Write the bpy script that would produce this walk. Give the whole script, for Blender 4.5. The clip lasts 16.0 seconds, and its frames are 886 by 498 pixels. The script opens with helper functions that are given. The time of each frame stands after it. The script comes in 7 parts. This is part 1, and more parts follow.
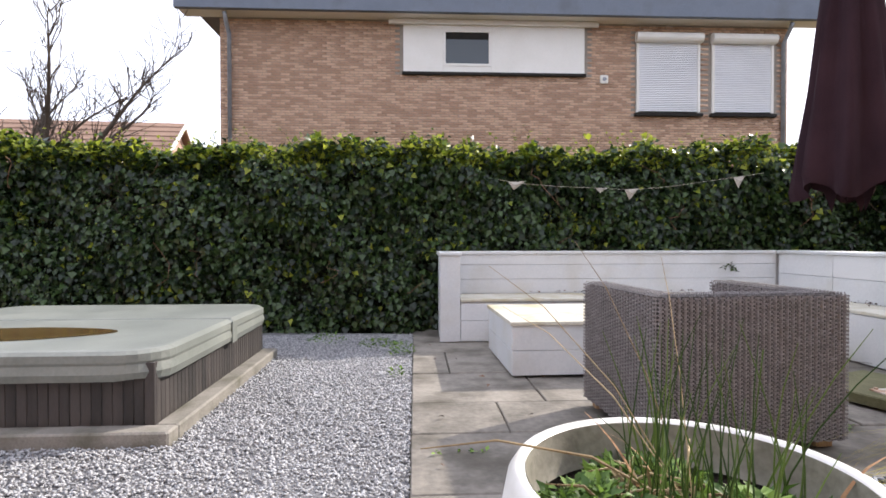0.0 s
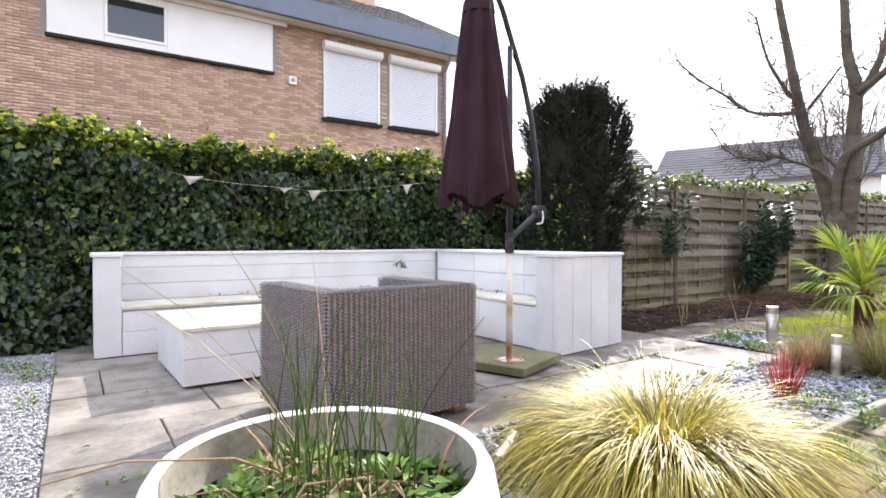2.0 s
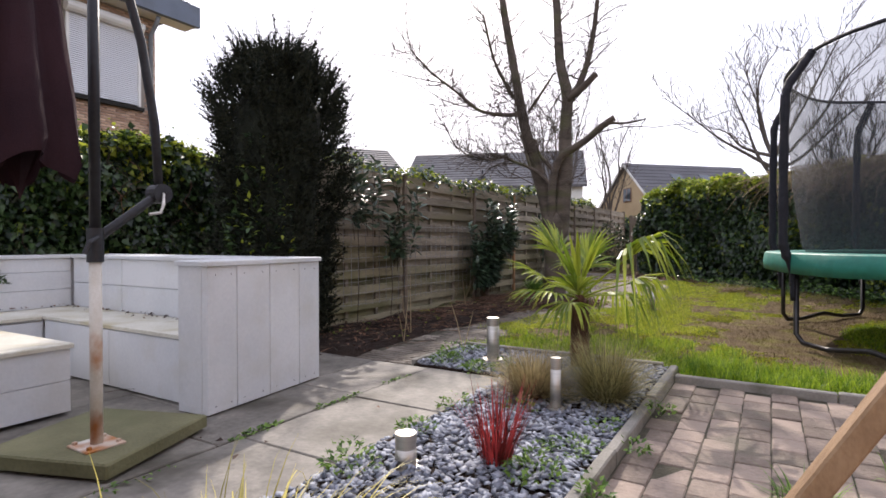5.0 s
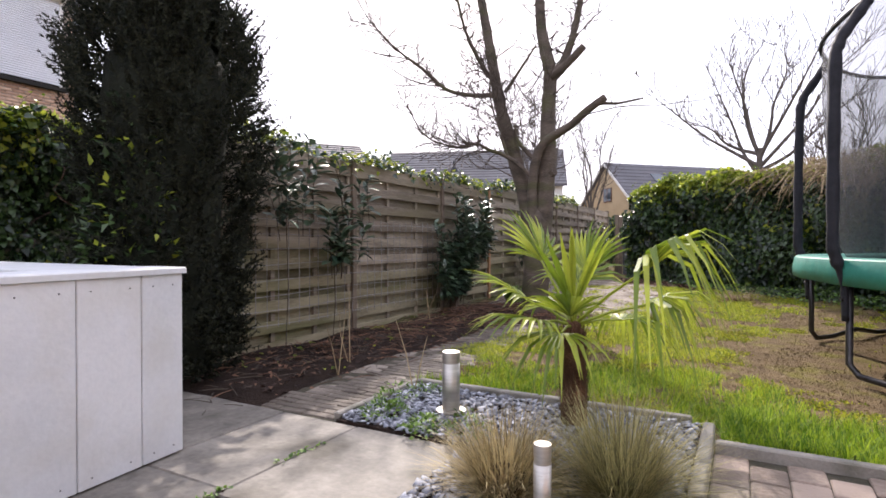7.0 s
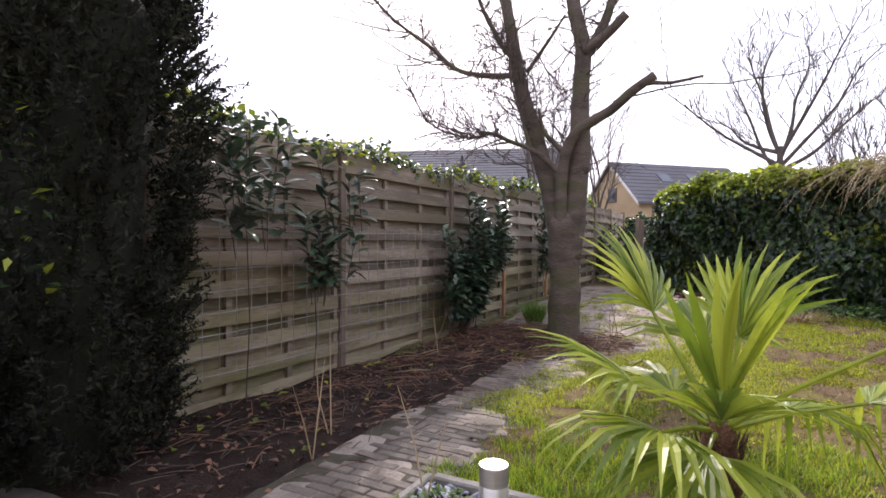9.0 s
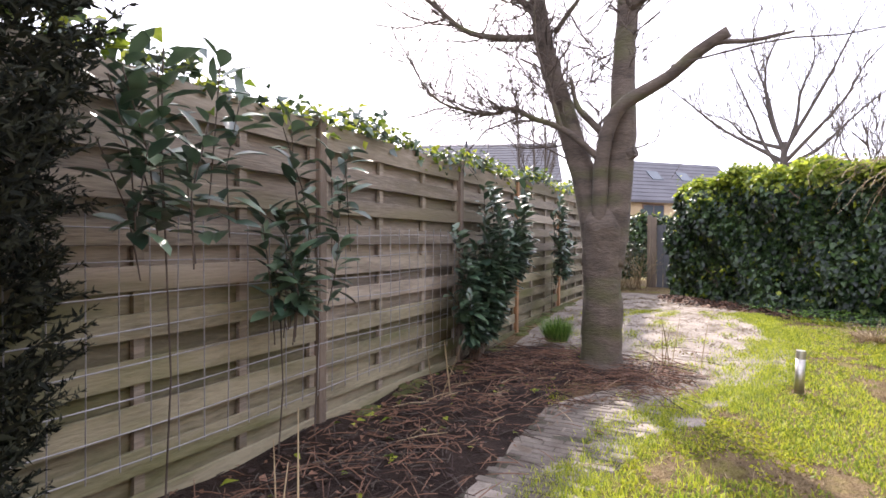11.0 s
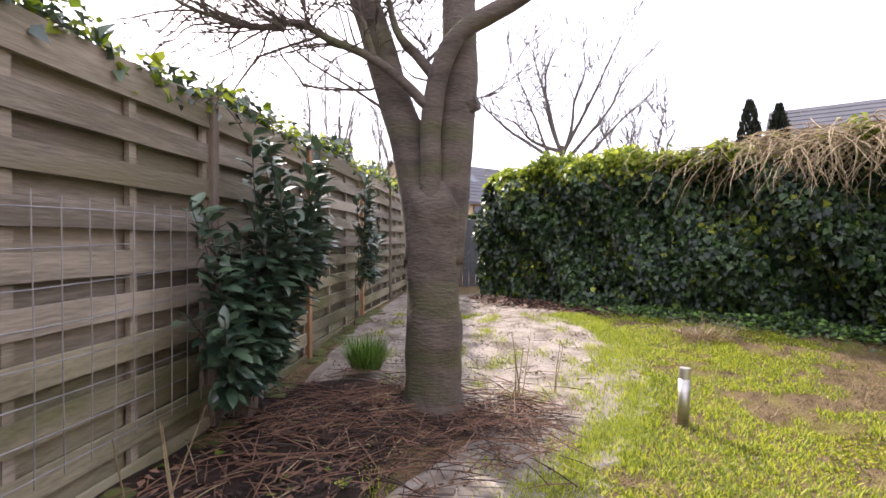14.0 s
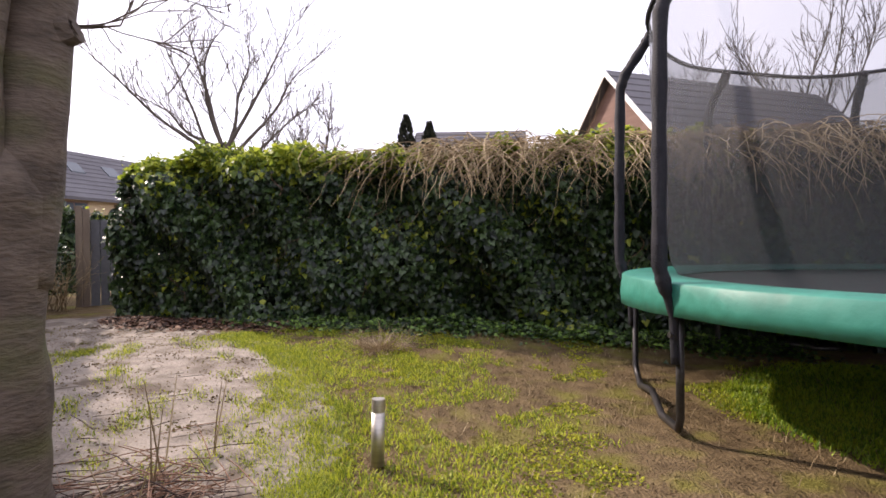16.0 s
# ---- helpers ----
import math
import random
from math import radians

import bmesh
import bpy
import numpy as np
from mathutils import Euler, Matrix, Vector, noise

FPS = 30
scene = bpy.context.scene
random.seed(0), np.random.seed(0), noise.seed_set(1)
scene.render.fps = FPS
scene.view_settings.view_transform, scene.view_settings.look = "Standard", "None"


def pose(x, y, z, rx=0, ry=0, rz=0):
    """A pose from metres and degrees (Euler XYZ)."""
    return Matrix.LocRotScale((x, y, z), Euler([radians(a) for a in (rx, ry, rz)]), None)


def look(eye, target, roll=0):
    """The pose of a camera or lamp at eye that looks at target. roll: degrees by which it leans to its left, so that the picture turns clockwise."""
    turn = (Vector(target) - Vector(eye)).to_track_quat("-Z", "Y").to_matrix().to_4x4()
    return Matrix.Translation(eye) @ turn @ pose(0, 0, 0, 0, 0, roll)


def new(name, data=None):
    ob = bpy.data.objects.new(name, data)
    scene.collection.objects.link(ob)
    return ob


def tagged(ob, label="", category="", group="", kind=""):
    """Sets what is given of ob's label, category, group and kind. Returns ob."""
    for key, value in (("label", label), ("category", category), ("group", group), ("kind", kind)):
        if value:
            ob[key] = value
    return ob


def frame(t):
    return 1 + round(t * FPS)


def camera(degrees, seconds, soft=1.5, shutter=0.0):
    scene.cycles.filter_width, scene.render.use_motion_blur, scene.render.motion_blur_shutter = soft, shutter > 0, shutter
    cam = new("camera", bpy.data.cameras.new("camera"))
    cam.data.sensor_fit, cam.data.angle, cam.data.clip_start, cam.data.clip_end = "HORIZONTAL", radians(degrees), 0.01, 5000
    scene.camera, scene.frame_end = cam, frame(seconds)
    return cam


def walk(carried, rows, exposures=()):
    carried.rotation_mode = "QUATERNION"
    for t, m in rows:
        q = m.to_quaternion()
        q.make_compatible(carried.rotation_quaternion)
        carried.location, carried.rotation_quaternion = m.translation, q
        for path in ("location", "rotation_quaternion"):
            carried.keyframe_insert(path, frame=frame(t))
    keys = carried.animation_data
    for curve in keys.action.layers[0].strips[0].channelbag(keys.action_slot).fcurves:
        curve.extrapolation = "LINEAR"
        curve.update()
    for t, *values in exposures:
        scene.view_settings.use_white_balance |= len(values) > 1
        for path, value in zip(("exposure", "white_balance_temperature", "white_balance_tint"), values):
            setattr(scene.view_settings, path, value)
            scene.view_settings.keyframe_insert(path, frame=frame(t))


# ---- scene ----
cam = camera(78.4, 16.0, soft=1.65)
# seconds, x, y, z, yaw, pitch, roll
ROWS = [
    (0.0, 0.029, -0.092, 1.041, -2.92, -0.83, 0.10),
    (0.5, 0.031, -0.108, 1.043, -11.18, -0.90, 0.06),
    (1.0, 0.036, -0.136, 1.046, -18.78, -0.93, 0.04),
    (1.5, 0.073, -0.145, 1.039, -26.70, -0.86, -0.05),
    (2.0, 0.124, -0.148, 1.040, -34.38, -0.85, -0.08),
    (2.5, 0.264, -0.081, 1.040, -41.18, -0.87, -0.08),
    (3.0, 0.509, -0.003, 1.043, -46.52, -0.85, 0.07),
    (3.5, 0.727, 0.069, 1.033, -50.65, -0.81, 0.07),
    (4.0, 1.021, 0.205, 1.042, -54.06, -0.84, 0.03),
    (4.5, 1.343, 0.322, 1.037, -57.02, -0.79, 0.08),
    (7.0, 2.985, 0.915, 1.049, -61.13, -0.65, -0.03),
    (7.5, 3.300, 1.082, 1.065, -61.17, -0.68, -0.13),
    (8.0, 3.592, 1.270, 1.083, -61.24, -0.65, -0.19),
    (8.5, 3.880, 1.469, 1.159, -61.29, -0.77, -0.18),
    (9.0, 4.117, 1.702, 1.176, -61.38, -0.70, -0.25),
    (11.5, 5.476, 2.750, 1.234, -65.01, -1.10, -0.40),
    (12.0, 5.728, 2.896, 1.234, -67.85, -1.00, -0.28),
    (12.5, 6.015, 3.017, 1.186, -71.32, -1.02, -0.17),
    (13.0, 6.304, 3.121, 1.168, -76.77, -0.96, -0.20),
    (13.5, 6.632, 3.153, 1.161, -81.36, -0.89, -0.13),
    (14.0, 6.929, 3.159, 1.144, -84.83, -0.85, -0.10),
    (14.5, 7.205, 3.148, 1.145, -90.85, -0.74, -0.17),
    (15.0, 7.449, 3.125, 1.149, -100.04, -0.64, -0.01),
    (15.5, 7.675, 3.077, 1.159, -109.35, -0.50, 0.18),
    (16.0, 7.799, 3.024, 1.152, -118.89, -0.39, 0.31),
]
walk(cam, [(t, pose(x, y, z, 90 + pitch, roll, yaw)) for t, x, y, z, yaw, pitch, roll in ROWS],
     [(0.0, 0.22, 6500, 12), (1.0, 0.7, 6400, 12), (1.6, 0.92, 6350, 12), (2.2, 0.78, 6350, 12), (3.5, 0.25, 6350, 14), (4.5, -0.16, 6450, 15), (7.0, 0.32, 6450, 17), (9.0, 0.25, 6400, 20),
      (11.5, 1.18, 6420, 18), (13.0, 1.5, 6400, 19), (14.0, 0.78, 6500, 19), (14.5, 0.86, 6520, 19), (15.0, 0.76, 6560, 18), (15.5, 0.33, 6620, 19), (16.0, 0.2, 6750, 21)])

# ---- sky and sun ----
SUN_AZ, SUN_EL = radians(60), radians(35)
to_sun = Vector((math.sin(SUN_AZ) * math.cos(SUN_EL), math.cos(SUN_AZ) * math.cos(SUN_EL), math.sin(SUN_EL)))
world = bpy.data.worlds.new("sky")
scene.world = world
world.use_nodes = True
wn = world.node_tree
bg = wn.nodes["Background"]
sky = wn.nodes.new("ShaderNodeTexSky")
sky.sky_type = "NISHITA"
sky.sun_disc = False
sky.sun_elevation, sky.sun_rotation = SUN_EL, SUN_AZ
sky.dust_density, sky.air_density, sky.ozone_density = 4.0, 1.2, 1.0
# thin bright cloud veil: pulls the blue towards white
veil = wn.nodes.new("ShaderNodeMixRGB")
veil.inputs[0].default_value = 0.72
veil.inputs[2].default_value = (15.9, 16.5, 18.9, 1)
wn.links.new(sky.outputs[0], veil.inputs[1])
wn.links.new(veil.outputs[0], bg.inputs[0])
bg.inputs[1].default_value = 0.108
sun = new("sun", bpy.data.lights.new("sun", "SUN"))
sun.data.energy, sun.data.angle, sun.data.color = 5.0, radians(0.7), (1.0, 0.92, 0.8)
sun.matrix_world = look(to_sun * 40, (0, 0, 0))


# ---- materials ----
def mat(name, a, b, rough=0.7, scale=8.0, fine=60.0, bump=0.3, metal=0.0, stain=None, stain_amount=0.0, stain_scale=2.0,
        per="", vary=0.0, translucent=0.0, spec=0.5, coords="Position", stretch=(1, 1, 1), dist=0.01):
    """Two-scale procedural surface: colours a..b by coarse and fine noise, an optional stain, per-piece variation, bump."""
    m = bpy.data.materials.new(name)
    m.use_nodes = True
    t = m.node_tree
    n, l = t.nodes, t.links
    p = n["Principled BSDF"]
    if coords == "Position":
        co = n.new("ShaderNodeNewGeometry").outputs["Position"]
    else:
        co = n.new("ShaderNodeTexCoord").outputs["Object"]
    if stretch != (1, 1, 1):
        mp = n.new("ShaderNodeVectorMath")
        mp.operation = "MULTIPLY"
        mp.inputs[1].default_value = stretch
        l.new(co, mp.inputs[0])
        co = mp.outputs[0]

    def noise_tex(s, detail=3.0):
        k = n.new("ShaderNodeTexNoise")
        k.inputs["Scale"].default_value = s
        k.inputs["Detail"].default_value = detail
        l.new(co, k.inputs["Vector"])
        return k.outputs["Fac"]

    def math_node(op, x, y):
        k = n.new("ShaderNodeMath")
        k.operation = op
        for i, v in enumerate((x, y)):
            if isinstance(v, (int, float)):
                k.inputs[i].default_value = v
            else:
                l.new(v, k.inputs[i])
        return k.outputs[0]

    c, g = noise_tex(scale), noise_tex(fine, 4.0)
    mixed = math_node("ADD", math_node("MULTIPLY", c, 0.6), math_node("MULTIPLY", g, 0.4))
    if per:
        src = n.new("ShaderNodeObjectInfo").outputs["Random"] if per == "object" else n.new("ShaderNodeNewGeometry").outputs["Random Per Island"]
        mixed = math_node("ADD", mixed, math_node("MULTIPLY", math_node("SUBTRACT", src, 0.5), vary))
    ramp = n.new("ShaderNodeValToRGB")
    ramp.color_ramp.elements[0].position, ramp.color_ramp.elements[1].position = 0.32, 0.68
    ramp.color_ramp.elements[0].color, ramp.color_ramp.elements[1].color = (*a, 1), (*b, 1)
    l.new(mixed, ramp.inputs[0])
    col = ramp.outputs[0]
    if stain:
        s = noise_tex(stain_scale, 5.0)
        sr = n.new("ShaderNodeValToRGB")
        sr.color_ramp.elements[0].position, sr.color_ramp.elements[1].position = 0.5, 0.68
        l.new(s, sr.inputs[0])
        mx = n.new("ShaderNodeMixRGB")
        l.new(math_node("MULTIPLY", sr.outputs[0], stain_amount), mx.inputs[0])
        l.new(col, mx.inputs[1])
        mx.inputs[2].default_value = (*stain, 1)
        col = mx.outputs[0]
    l.new(col, p.inputs["Base Color"])
    p.inputs["Metallic"].default_value = metal
    p.inputs["Specular IOR Level"].default_value = spec
    l.new(math_node("ADD", math_node("MULTIPLY", g, 0.25), max(0.0, rough - 0.12)), p.inputs["Roughness"])
    if bump:
        bp = n.new("ShaderNodeBump")
        bp.inputs["Strength"].default_value = bump
        bp.inputs["Distance"].default_value = dist
        l.new(math_node("ADD", g, math_node("MULTIPLY", c, 0.6)), bp.inputs["Height"])
        l.new(bp.outputs[0], p.inputs["Normal"])
    if translucent:
        tr = n.new("ShaderNodeBsdfTranslucent")
        l.new(col, tr.inputs[0])
        ms = n.new("ShaderNodeMixShader")
        ms.inputs[0].default_value = translucent
        l.new(p.outputs[0], ms.inputs[1])
        l.new(tr.outputs[0], ms.inputs[2])
        l.new(ms.outputs[0], n["Material Output"].inputs[0])
    return m


M = {}
M["lawn"] = mat("lawn_soil", (0.085, 0.057, 0.029), (0.23, 0.163, 0.085), 0.95, 6.0, 60, 1.0, stain=(0.2, 0.2, 0.025), stain_amount=0.6, stain_scale=2.9, spec=0.2, dist=0.04)
M["soil"] = mat("soil", (0.016, 0.01, 0.008), (0.05, 0.033, 0.025), 0.95, 6, 70, 1.0, spec=0.2, dist=0.03)
M["sand"] = mat("sandy_paving", (0.15, 0.125, 0.1), (0.36, 0.31, 0.26), 0.85, 5, 50, 0.8, stain=(0.09, 0.065, 0.043), stain_amount=0.85, stain_scale=3.2, spec=0.3)
M["gravel_bed"] = mat("gravel_bed", (0.09, 0.09, 0.1), (0.26, 0.26, 0.27), 0.9, 20, 130, 1.0, spec=0.3)
M["gravel"] = mat("gravel_stone", (0.27, 0.275, 0.29), (0.5, 0.505, 0.525), 0.75, 9, 200, 0.2, per="island", vary=0.65)
M["slate"] = mat("slate_chip", (0.15, 0.163, 0.2), (0.36, 0.38, 0.44), 0.78, 12, 150, 0.3, per="island", vary=0.7)
M["flag"] = mat("concrete_flag", (0.11, 0.1, 0.086), (0.28, 0.255, 0.222), 0.75, 4.2, 28, 0.35, stain=(0.06, 0.052, 0.038), stain_amount=0.85, stain_scale=2.3, per="object", vary=0.16)
M["joint"] = mat("mossy_joint", (0.03, 0.027, 0.017), (0.08, 0.07, 0.045), 0.95, 9, 60, 0.6)
M["paver"] = mat("clay_paver", (0.15, 0.115, 0.092), (0.34, 0.265, 0.215), 0.85, 6, 40, 0.8, stain=(0.13, 0.115, 0.085), stain_amount=0.75, stain_scale=2.6, per="object", vary=0.5)
M["paver_rest"] = mat("clay_paver_rest", (0.15, 0.115, 0.092), (0.34, 0.265, 0.215), 0.85, 6, 40, 0.8, stain=(0.13, 0.115, 0.085), stain_amount=0.75, stain_scale=2.6, per="island", vary=0.5)
M["clinker"] = mat("path_clinker", (0.1, 0.082, 0.066), (0.21, 0.178, 0.145), 0.85, 3.5, 50, 0.6, stain=(0.07, 0.052, 0.038), stain_amount=0.9, stain_scale=3.4, per="object", vary=0.18)
M["clinker_rest"] = mat("path_clinker_rest", (0.19, 0.16, 0.128), (0.38, 0.33, 0.275), 0.85, 5, 50, 0.8, stain=(0.09, 0.065, 0.043), stain_amount=0.85, stain_scale=3.2, per="island", vary=0.25)
M["kerb"] = mat("concrete_kerb", (0.16, 0.15, 0.13), (0.3, 0.28, 0.25), 0.8, 5, 70, 0.4, stain=(0.07, 0.07, 0.04), stain_amount=0.6, stain_scale=4)
M["white_wood"] = mat("white_painted_boards", (0.56, 0.578, 0.6), (0.68, 0.69, 0.705), 0.55, 2.0, 45, 0.15, stain=(0.5, 0.48, 0.42), stain_amount=0.35, stain_scale=3, per="object", vary=0.2)
M["white_top"] = mat("weathered_white_lid", (0.5, 0.47, 0.38), (0.68, 0.66, 0.59), 0.6, 2.5, 40, 0.2, stain=(0.4, 0.34, 0.18), stain_amount=0.7, stain_scale=3.5)
# near-black for small dark trim, and for shade painted into gaps
M["dark_trim_and_shade"] = mat("dark_trim_and_shade", (0.01, 0.01, 0.01), (0.02, 0.018, 0.015), 0.9)
M["fence"] = mat("weathered_fence_board", (0.15, 0.124, 0.095), (0.4, 0.338, 0.262), 0.85, 4.5, 30, 0.6, stain=(0.15, 0.128, 0.07), stain_amount=0.9, stain_scale=1.6, per="object", vary=0.3, stretch=(0.3, 1, 2.6))
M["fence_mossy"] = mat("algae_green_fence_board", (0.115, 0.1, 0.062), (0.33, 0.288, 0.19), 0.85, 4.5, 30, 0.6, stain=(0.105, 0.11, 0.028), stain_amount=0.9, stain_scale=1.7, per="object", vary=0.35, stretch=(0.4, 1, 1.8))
M["fence_post"] = mat("fence_post_wood", (0.1, 0.074, 0.055), (0.22, 0.17, 0.125), 0.85, 4, 50, 0.5, stretch=(2, 2, 0.4))
M["post_orange"] = mat("new_post_wood", (0.27, 0.14, 0.065), (0.4, 0.23, 0.12), 0.8, 4, 50, 0.4, stretch=(2, 2, 0.4))
M["plank"] = mat("timber_plank", (0.24, 0.14, 0.07), (0.42, 0.27, 0.15), 0.7, 6, 60, 0.4, stretch=(3, 1, 0.6))
M["ivy"] = mat("ivy_leaf", (0.007, 0.021, 0.007), (0.045, 0.085, 0.022), 0.36, 3, 30, 0.1, per="island", vary=1.1, translucent=0.12, spec=0.45)
# young ivy, brightened so that sun glowing through leaves is in the colour
M["ivy_young"] = mat("young_sunlit_ivy_leaf", (0.12, 0.18, 0.015), (0.38, 0.43, 0.05), 0.45, 4, 30, 0.1, per="island", vary=0.9, translucent=0.5)
M["laurel"] = mat("laurel_leaf", (0.025, 0.055, 0.032), (0.08, 0.13, 0.07), 0.36, 4, 30, 0.1, per="island", vary=0.8, translucent=0.12, spec=0.9)
# near-black inside hedges, conifer and fence: shade put into the colour
M["inner_shade"] = mat("hedge_inner_shade", (0.006, 0.009, 0.004), (0.02, 0.024, 0.012), 0.95, 5, 40, 0.8)
M["yew"] = mat("conifer_needles", (0.009, 0.012, 0.009), (0.032, 0.036, 0.02), 0.8, 4, 30, 0.1, per="island", vary=0.8, translucent=0.1, spec=0.25)
M["bark"] = mat("tree_bark", (0.042, 0.031, 0.023), (0.145, 0.113, 0.087), 0.85, 3.2, 22, 0.6, stain=(0.085, 0.09, 0.03), stain_amount=0.75, stain_scale=1.4, stretch=(0.9, 0.9, 2.8), dist=0.018)
M["twig"] = mat("bare_twig", (0.05, 0.038, 0.03), (0.12, 0.095, 0.075), 0.9, 6, 60, 0.3)
M["far_twig"] = mat("far_bare_twig", (0.06, 0.05, 0.04), (0.12, 0.1, 0.085), 0.9, 6, 60, 0.0)
M["straw"] = mat("dry_stalk", (0.035, 0.017, 0.012), (0.19, 0.1, 0.06), 0.8, 6, 40, 0.1, per="island", vary=1.0)
M["vine"] = mat("dry_vine", (0.2, 0.142, 0.075), (0.42, 0.325, 0.19), 0.8, 6, 40, 0.1, per="island", vary=0.8)
M["grass"] = mat("lawn_grass", (0.15, 0.21, 0.015), (0.47, 0.5, 0.04), 0.6, 1.2, 20, 0, per="island", vary=0.8, translucent=0.45)
M["lawn_moss"] = mat("lawn_moss", (0.16, 0.2, 0.014), (0.42, 0.42, 0.03), 0.8, 2.5, 30, 0, per="island", vary=0.8, translucent=0.3)
M["lush"] = mat("lush_grass", (0.1, 0.2, 0.01), (0.36, 0.48, 0.03), 0.55, 1.2, 20, 0, per="island", vary=0.8, translucent=0.5)
M["sedge"] = mat("sedge_blade", (0.17, 0.15, 0.018), (0.56, 0.47, 0.085), 0.45, 3, 30, 0, per="island", vary=1.2, translucent=0.3)
M["tuft"] = mat("fescue_blade", (0.2, 0.155, 0.07), (0.52, 0.42, 0.22), 0.7, 3, 30, 0, per="island", vary=1.0, translucent=0.25)
M["tuft_green"] = mat("fescue_green", (0.14, 0.13, 0.05), (0.42, 0.37, 0.16), 0.7, 3, 30, 0, per="island", vary=1.0, translucent=0.25)
M["redgrass"] = mat("red_blade", (0.12, 0.015, 0.015), (0.42, 0.05, 0.05), 0.5, 4, 30, 0, per="island", vary=1.0, translucent=0.35)
M["reed"] = mat("reed_stalk", (0.035, 0.08, 0.012), (0.13, 0.21, 0.04), 0.5, 6, 30, 0, per="island", vary=0.9, translucent=0.2)
M["weed"] = mat("weed_leaf", (0.06, 0.13, 0.02), (0.2, 0.33, 0.06), 0.55, 6, 30, 0, per="island", vary=0.9, translucent=0.3)
M["palm"] = mat("palm_leaf", (0.14, 0.21, 0.016), (0.4, 0.46, 0.05), 0.38, 3, 30, 0.05, per="island", vary=0.9, translucent=0.42, spec=0.6)
M["palm_trunk"] = mat("palm_fibre", (0.07, 0.03, 0.015), (0.22, 0.11, 0.055), 0.95, 8, 80, 1.0, dist=0.03)
M["moss"] = mat("moss", (0.04, 0.045, 0.012), (0.11, 0.115, 0.028), 0.95, 9, 80, 0.8)
M["steel"] = mat("brushed_steel", (0.45, 0.42, 0.38), (0.62, 0.59, 0.54), 0.48, 6, 90, 0.08, metal=1.0, stretch=(1, 1, 12))
# inner wall of the bowl, greyer than its outside
M["pot_inside"] = mat("grey_pot_inside", (0.16, 0.15, 0.12), (0.36, 0.34, 0.29), 0.7, 6, 50, 0.2)
M["white_plastic"] = mat("white_glazed_pot", (0.72, 0.71, 0.68), (0.82, 0.81, 0.79), 0.35, 2, 60, 0.05, stain=(0.5, 0.47, 0.4), stain_amount=0.35, stain_scale=4)
M["wicker"] = mat("grey_rattan", (0.155, 0.14, 0.141), (0.295, 0.271, 0.271), 0.5, 30, 140, 0.15, per="island", vary=0.12)
# dark body under the weave: shade between strands put into its colour
M["wicker_shade"] = mat("rattan_shadow", (0.04, 0.036, 0.036), (0.07, 0.063, 0.061), 0.8, 20, 90, 0.2)
M["tub"] = mat("tub_cladding", (0.022, 0.02, 0.02), (0.07, 0.06, 0.057), 0.6, 3, 60, 0.2, stretch=(3, 3, 0.5), per="object", vary=0.3)
M["vinyl"] = mat("tub_cover_vinyl", (0.15, 0.165, 0.15), (0.235, 0.25, 0.23), 0.42, 2.5, 50, 0.12, stain=(0.3, 0.31, 0.28), stain_amount=0.5, stain_scale=1.8)
M["puddle"] = mat("brown_puddle", (0.06, 0.035, 0.012), (0.14, 0.09, 0.035), 0.12, 6, 30, 0.0)
M["canopy"] = mat("aubergine_cloth", (0.02, 0.009, 0.014), (0.047, 0.022, 0.029), 0.9, 3, 200, 0.3, translucent=0.06, spec=0.2)
M["dark_metal"] = mat("dark_painted_metal", (0.018, 0.019, 0.024), (0.042, 0.044, 0.052), 0.5, 8, 60, 0.1, spec=0.35)
M["rusty"] = mat("white_pole_rust", (0.56, 0.52, 0.44), (0.7, 0.67, 0.62), 0.5, 6, 50, 0.1, stain=(0.36, 0.13, 0.025), stain_amount=1.0, stain_scale=2.6, stretch=(2, 2, 1.5))
M["slab"] = mat("mossy_concrete_slab", (0.1, 0.096, 0.045), (0.19, 0.18, 0.095), 0.85, 4, 60, 0.4, stain=(0.11, 0.115, 0.05), stain_amount=0.7, stain_scale=3)
M["foam"] = mat("black_foam_sleeve", (0.009, 0.009, 0.013), (0.024, 0.024, 0.032), 0.65, 15, 90, 0.5, spec=0.3)
M["pad"] = mat("green_vinyl_pad", (0.018, 0.15, 0.11), (0.034, 0.24, 0.18), 0.5, 3, 12, 0.2, dist=0.02)
M["jumpmat"] = mat("jump_mat", (0.012, 0.012, 0.013), (0.025, 0.025, 0.027), 0.7, 3, 90, 0.1)
M["tube"] = mat("dark_tube", (0.03, 0.028, 0.03), (0.075, 0.07, 0.07), 0.4, 9, 60, 0.1, metal=0.6)
M["wire"] = mat("galvanised_wire", (0.24, 0.23, 0.23), (0.42, 0.41, 0.41), 0.5, 9, 60, 0.0, metal=0.7)
M["brick"] = mat("house_brick", (0.42, 0.265, 0.185), (0.61, 0.42, 0.3), 0.85, 0.35, 40, 0.3, per="island", vary=0.6)
M["mortar"] = mat("mortar", (0.22, 0.19, 0.16), (0.34, 0.3, 0.26), 0.9, 3, 60, 0.3)
M["fascia"] = mat("grey_blue_fascia", (0.11, 0.135, 0.18), (0.165, 0.195, 0.25), 0.55, 1.5, 40, 0.1, stain=(0.08, 0.09, 0.11), stain_amount=0.6, stain_scale=1.5)
M["panel_white"] = mat("white_panel", (0.72, 0.71, 0.67), (0.8, 0.79, 0.76), 0.5, 1.5, 40, 0.05)
M["shutter"] = mat("shutter_slat", (0.66, 0.68, 0.72), (0.76, 0.78, 0.81), 0.45, 2, 40, 0.05)
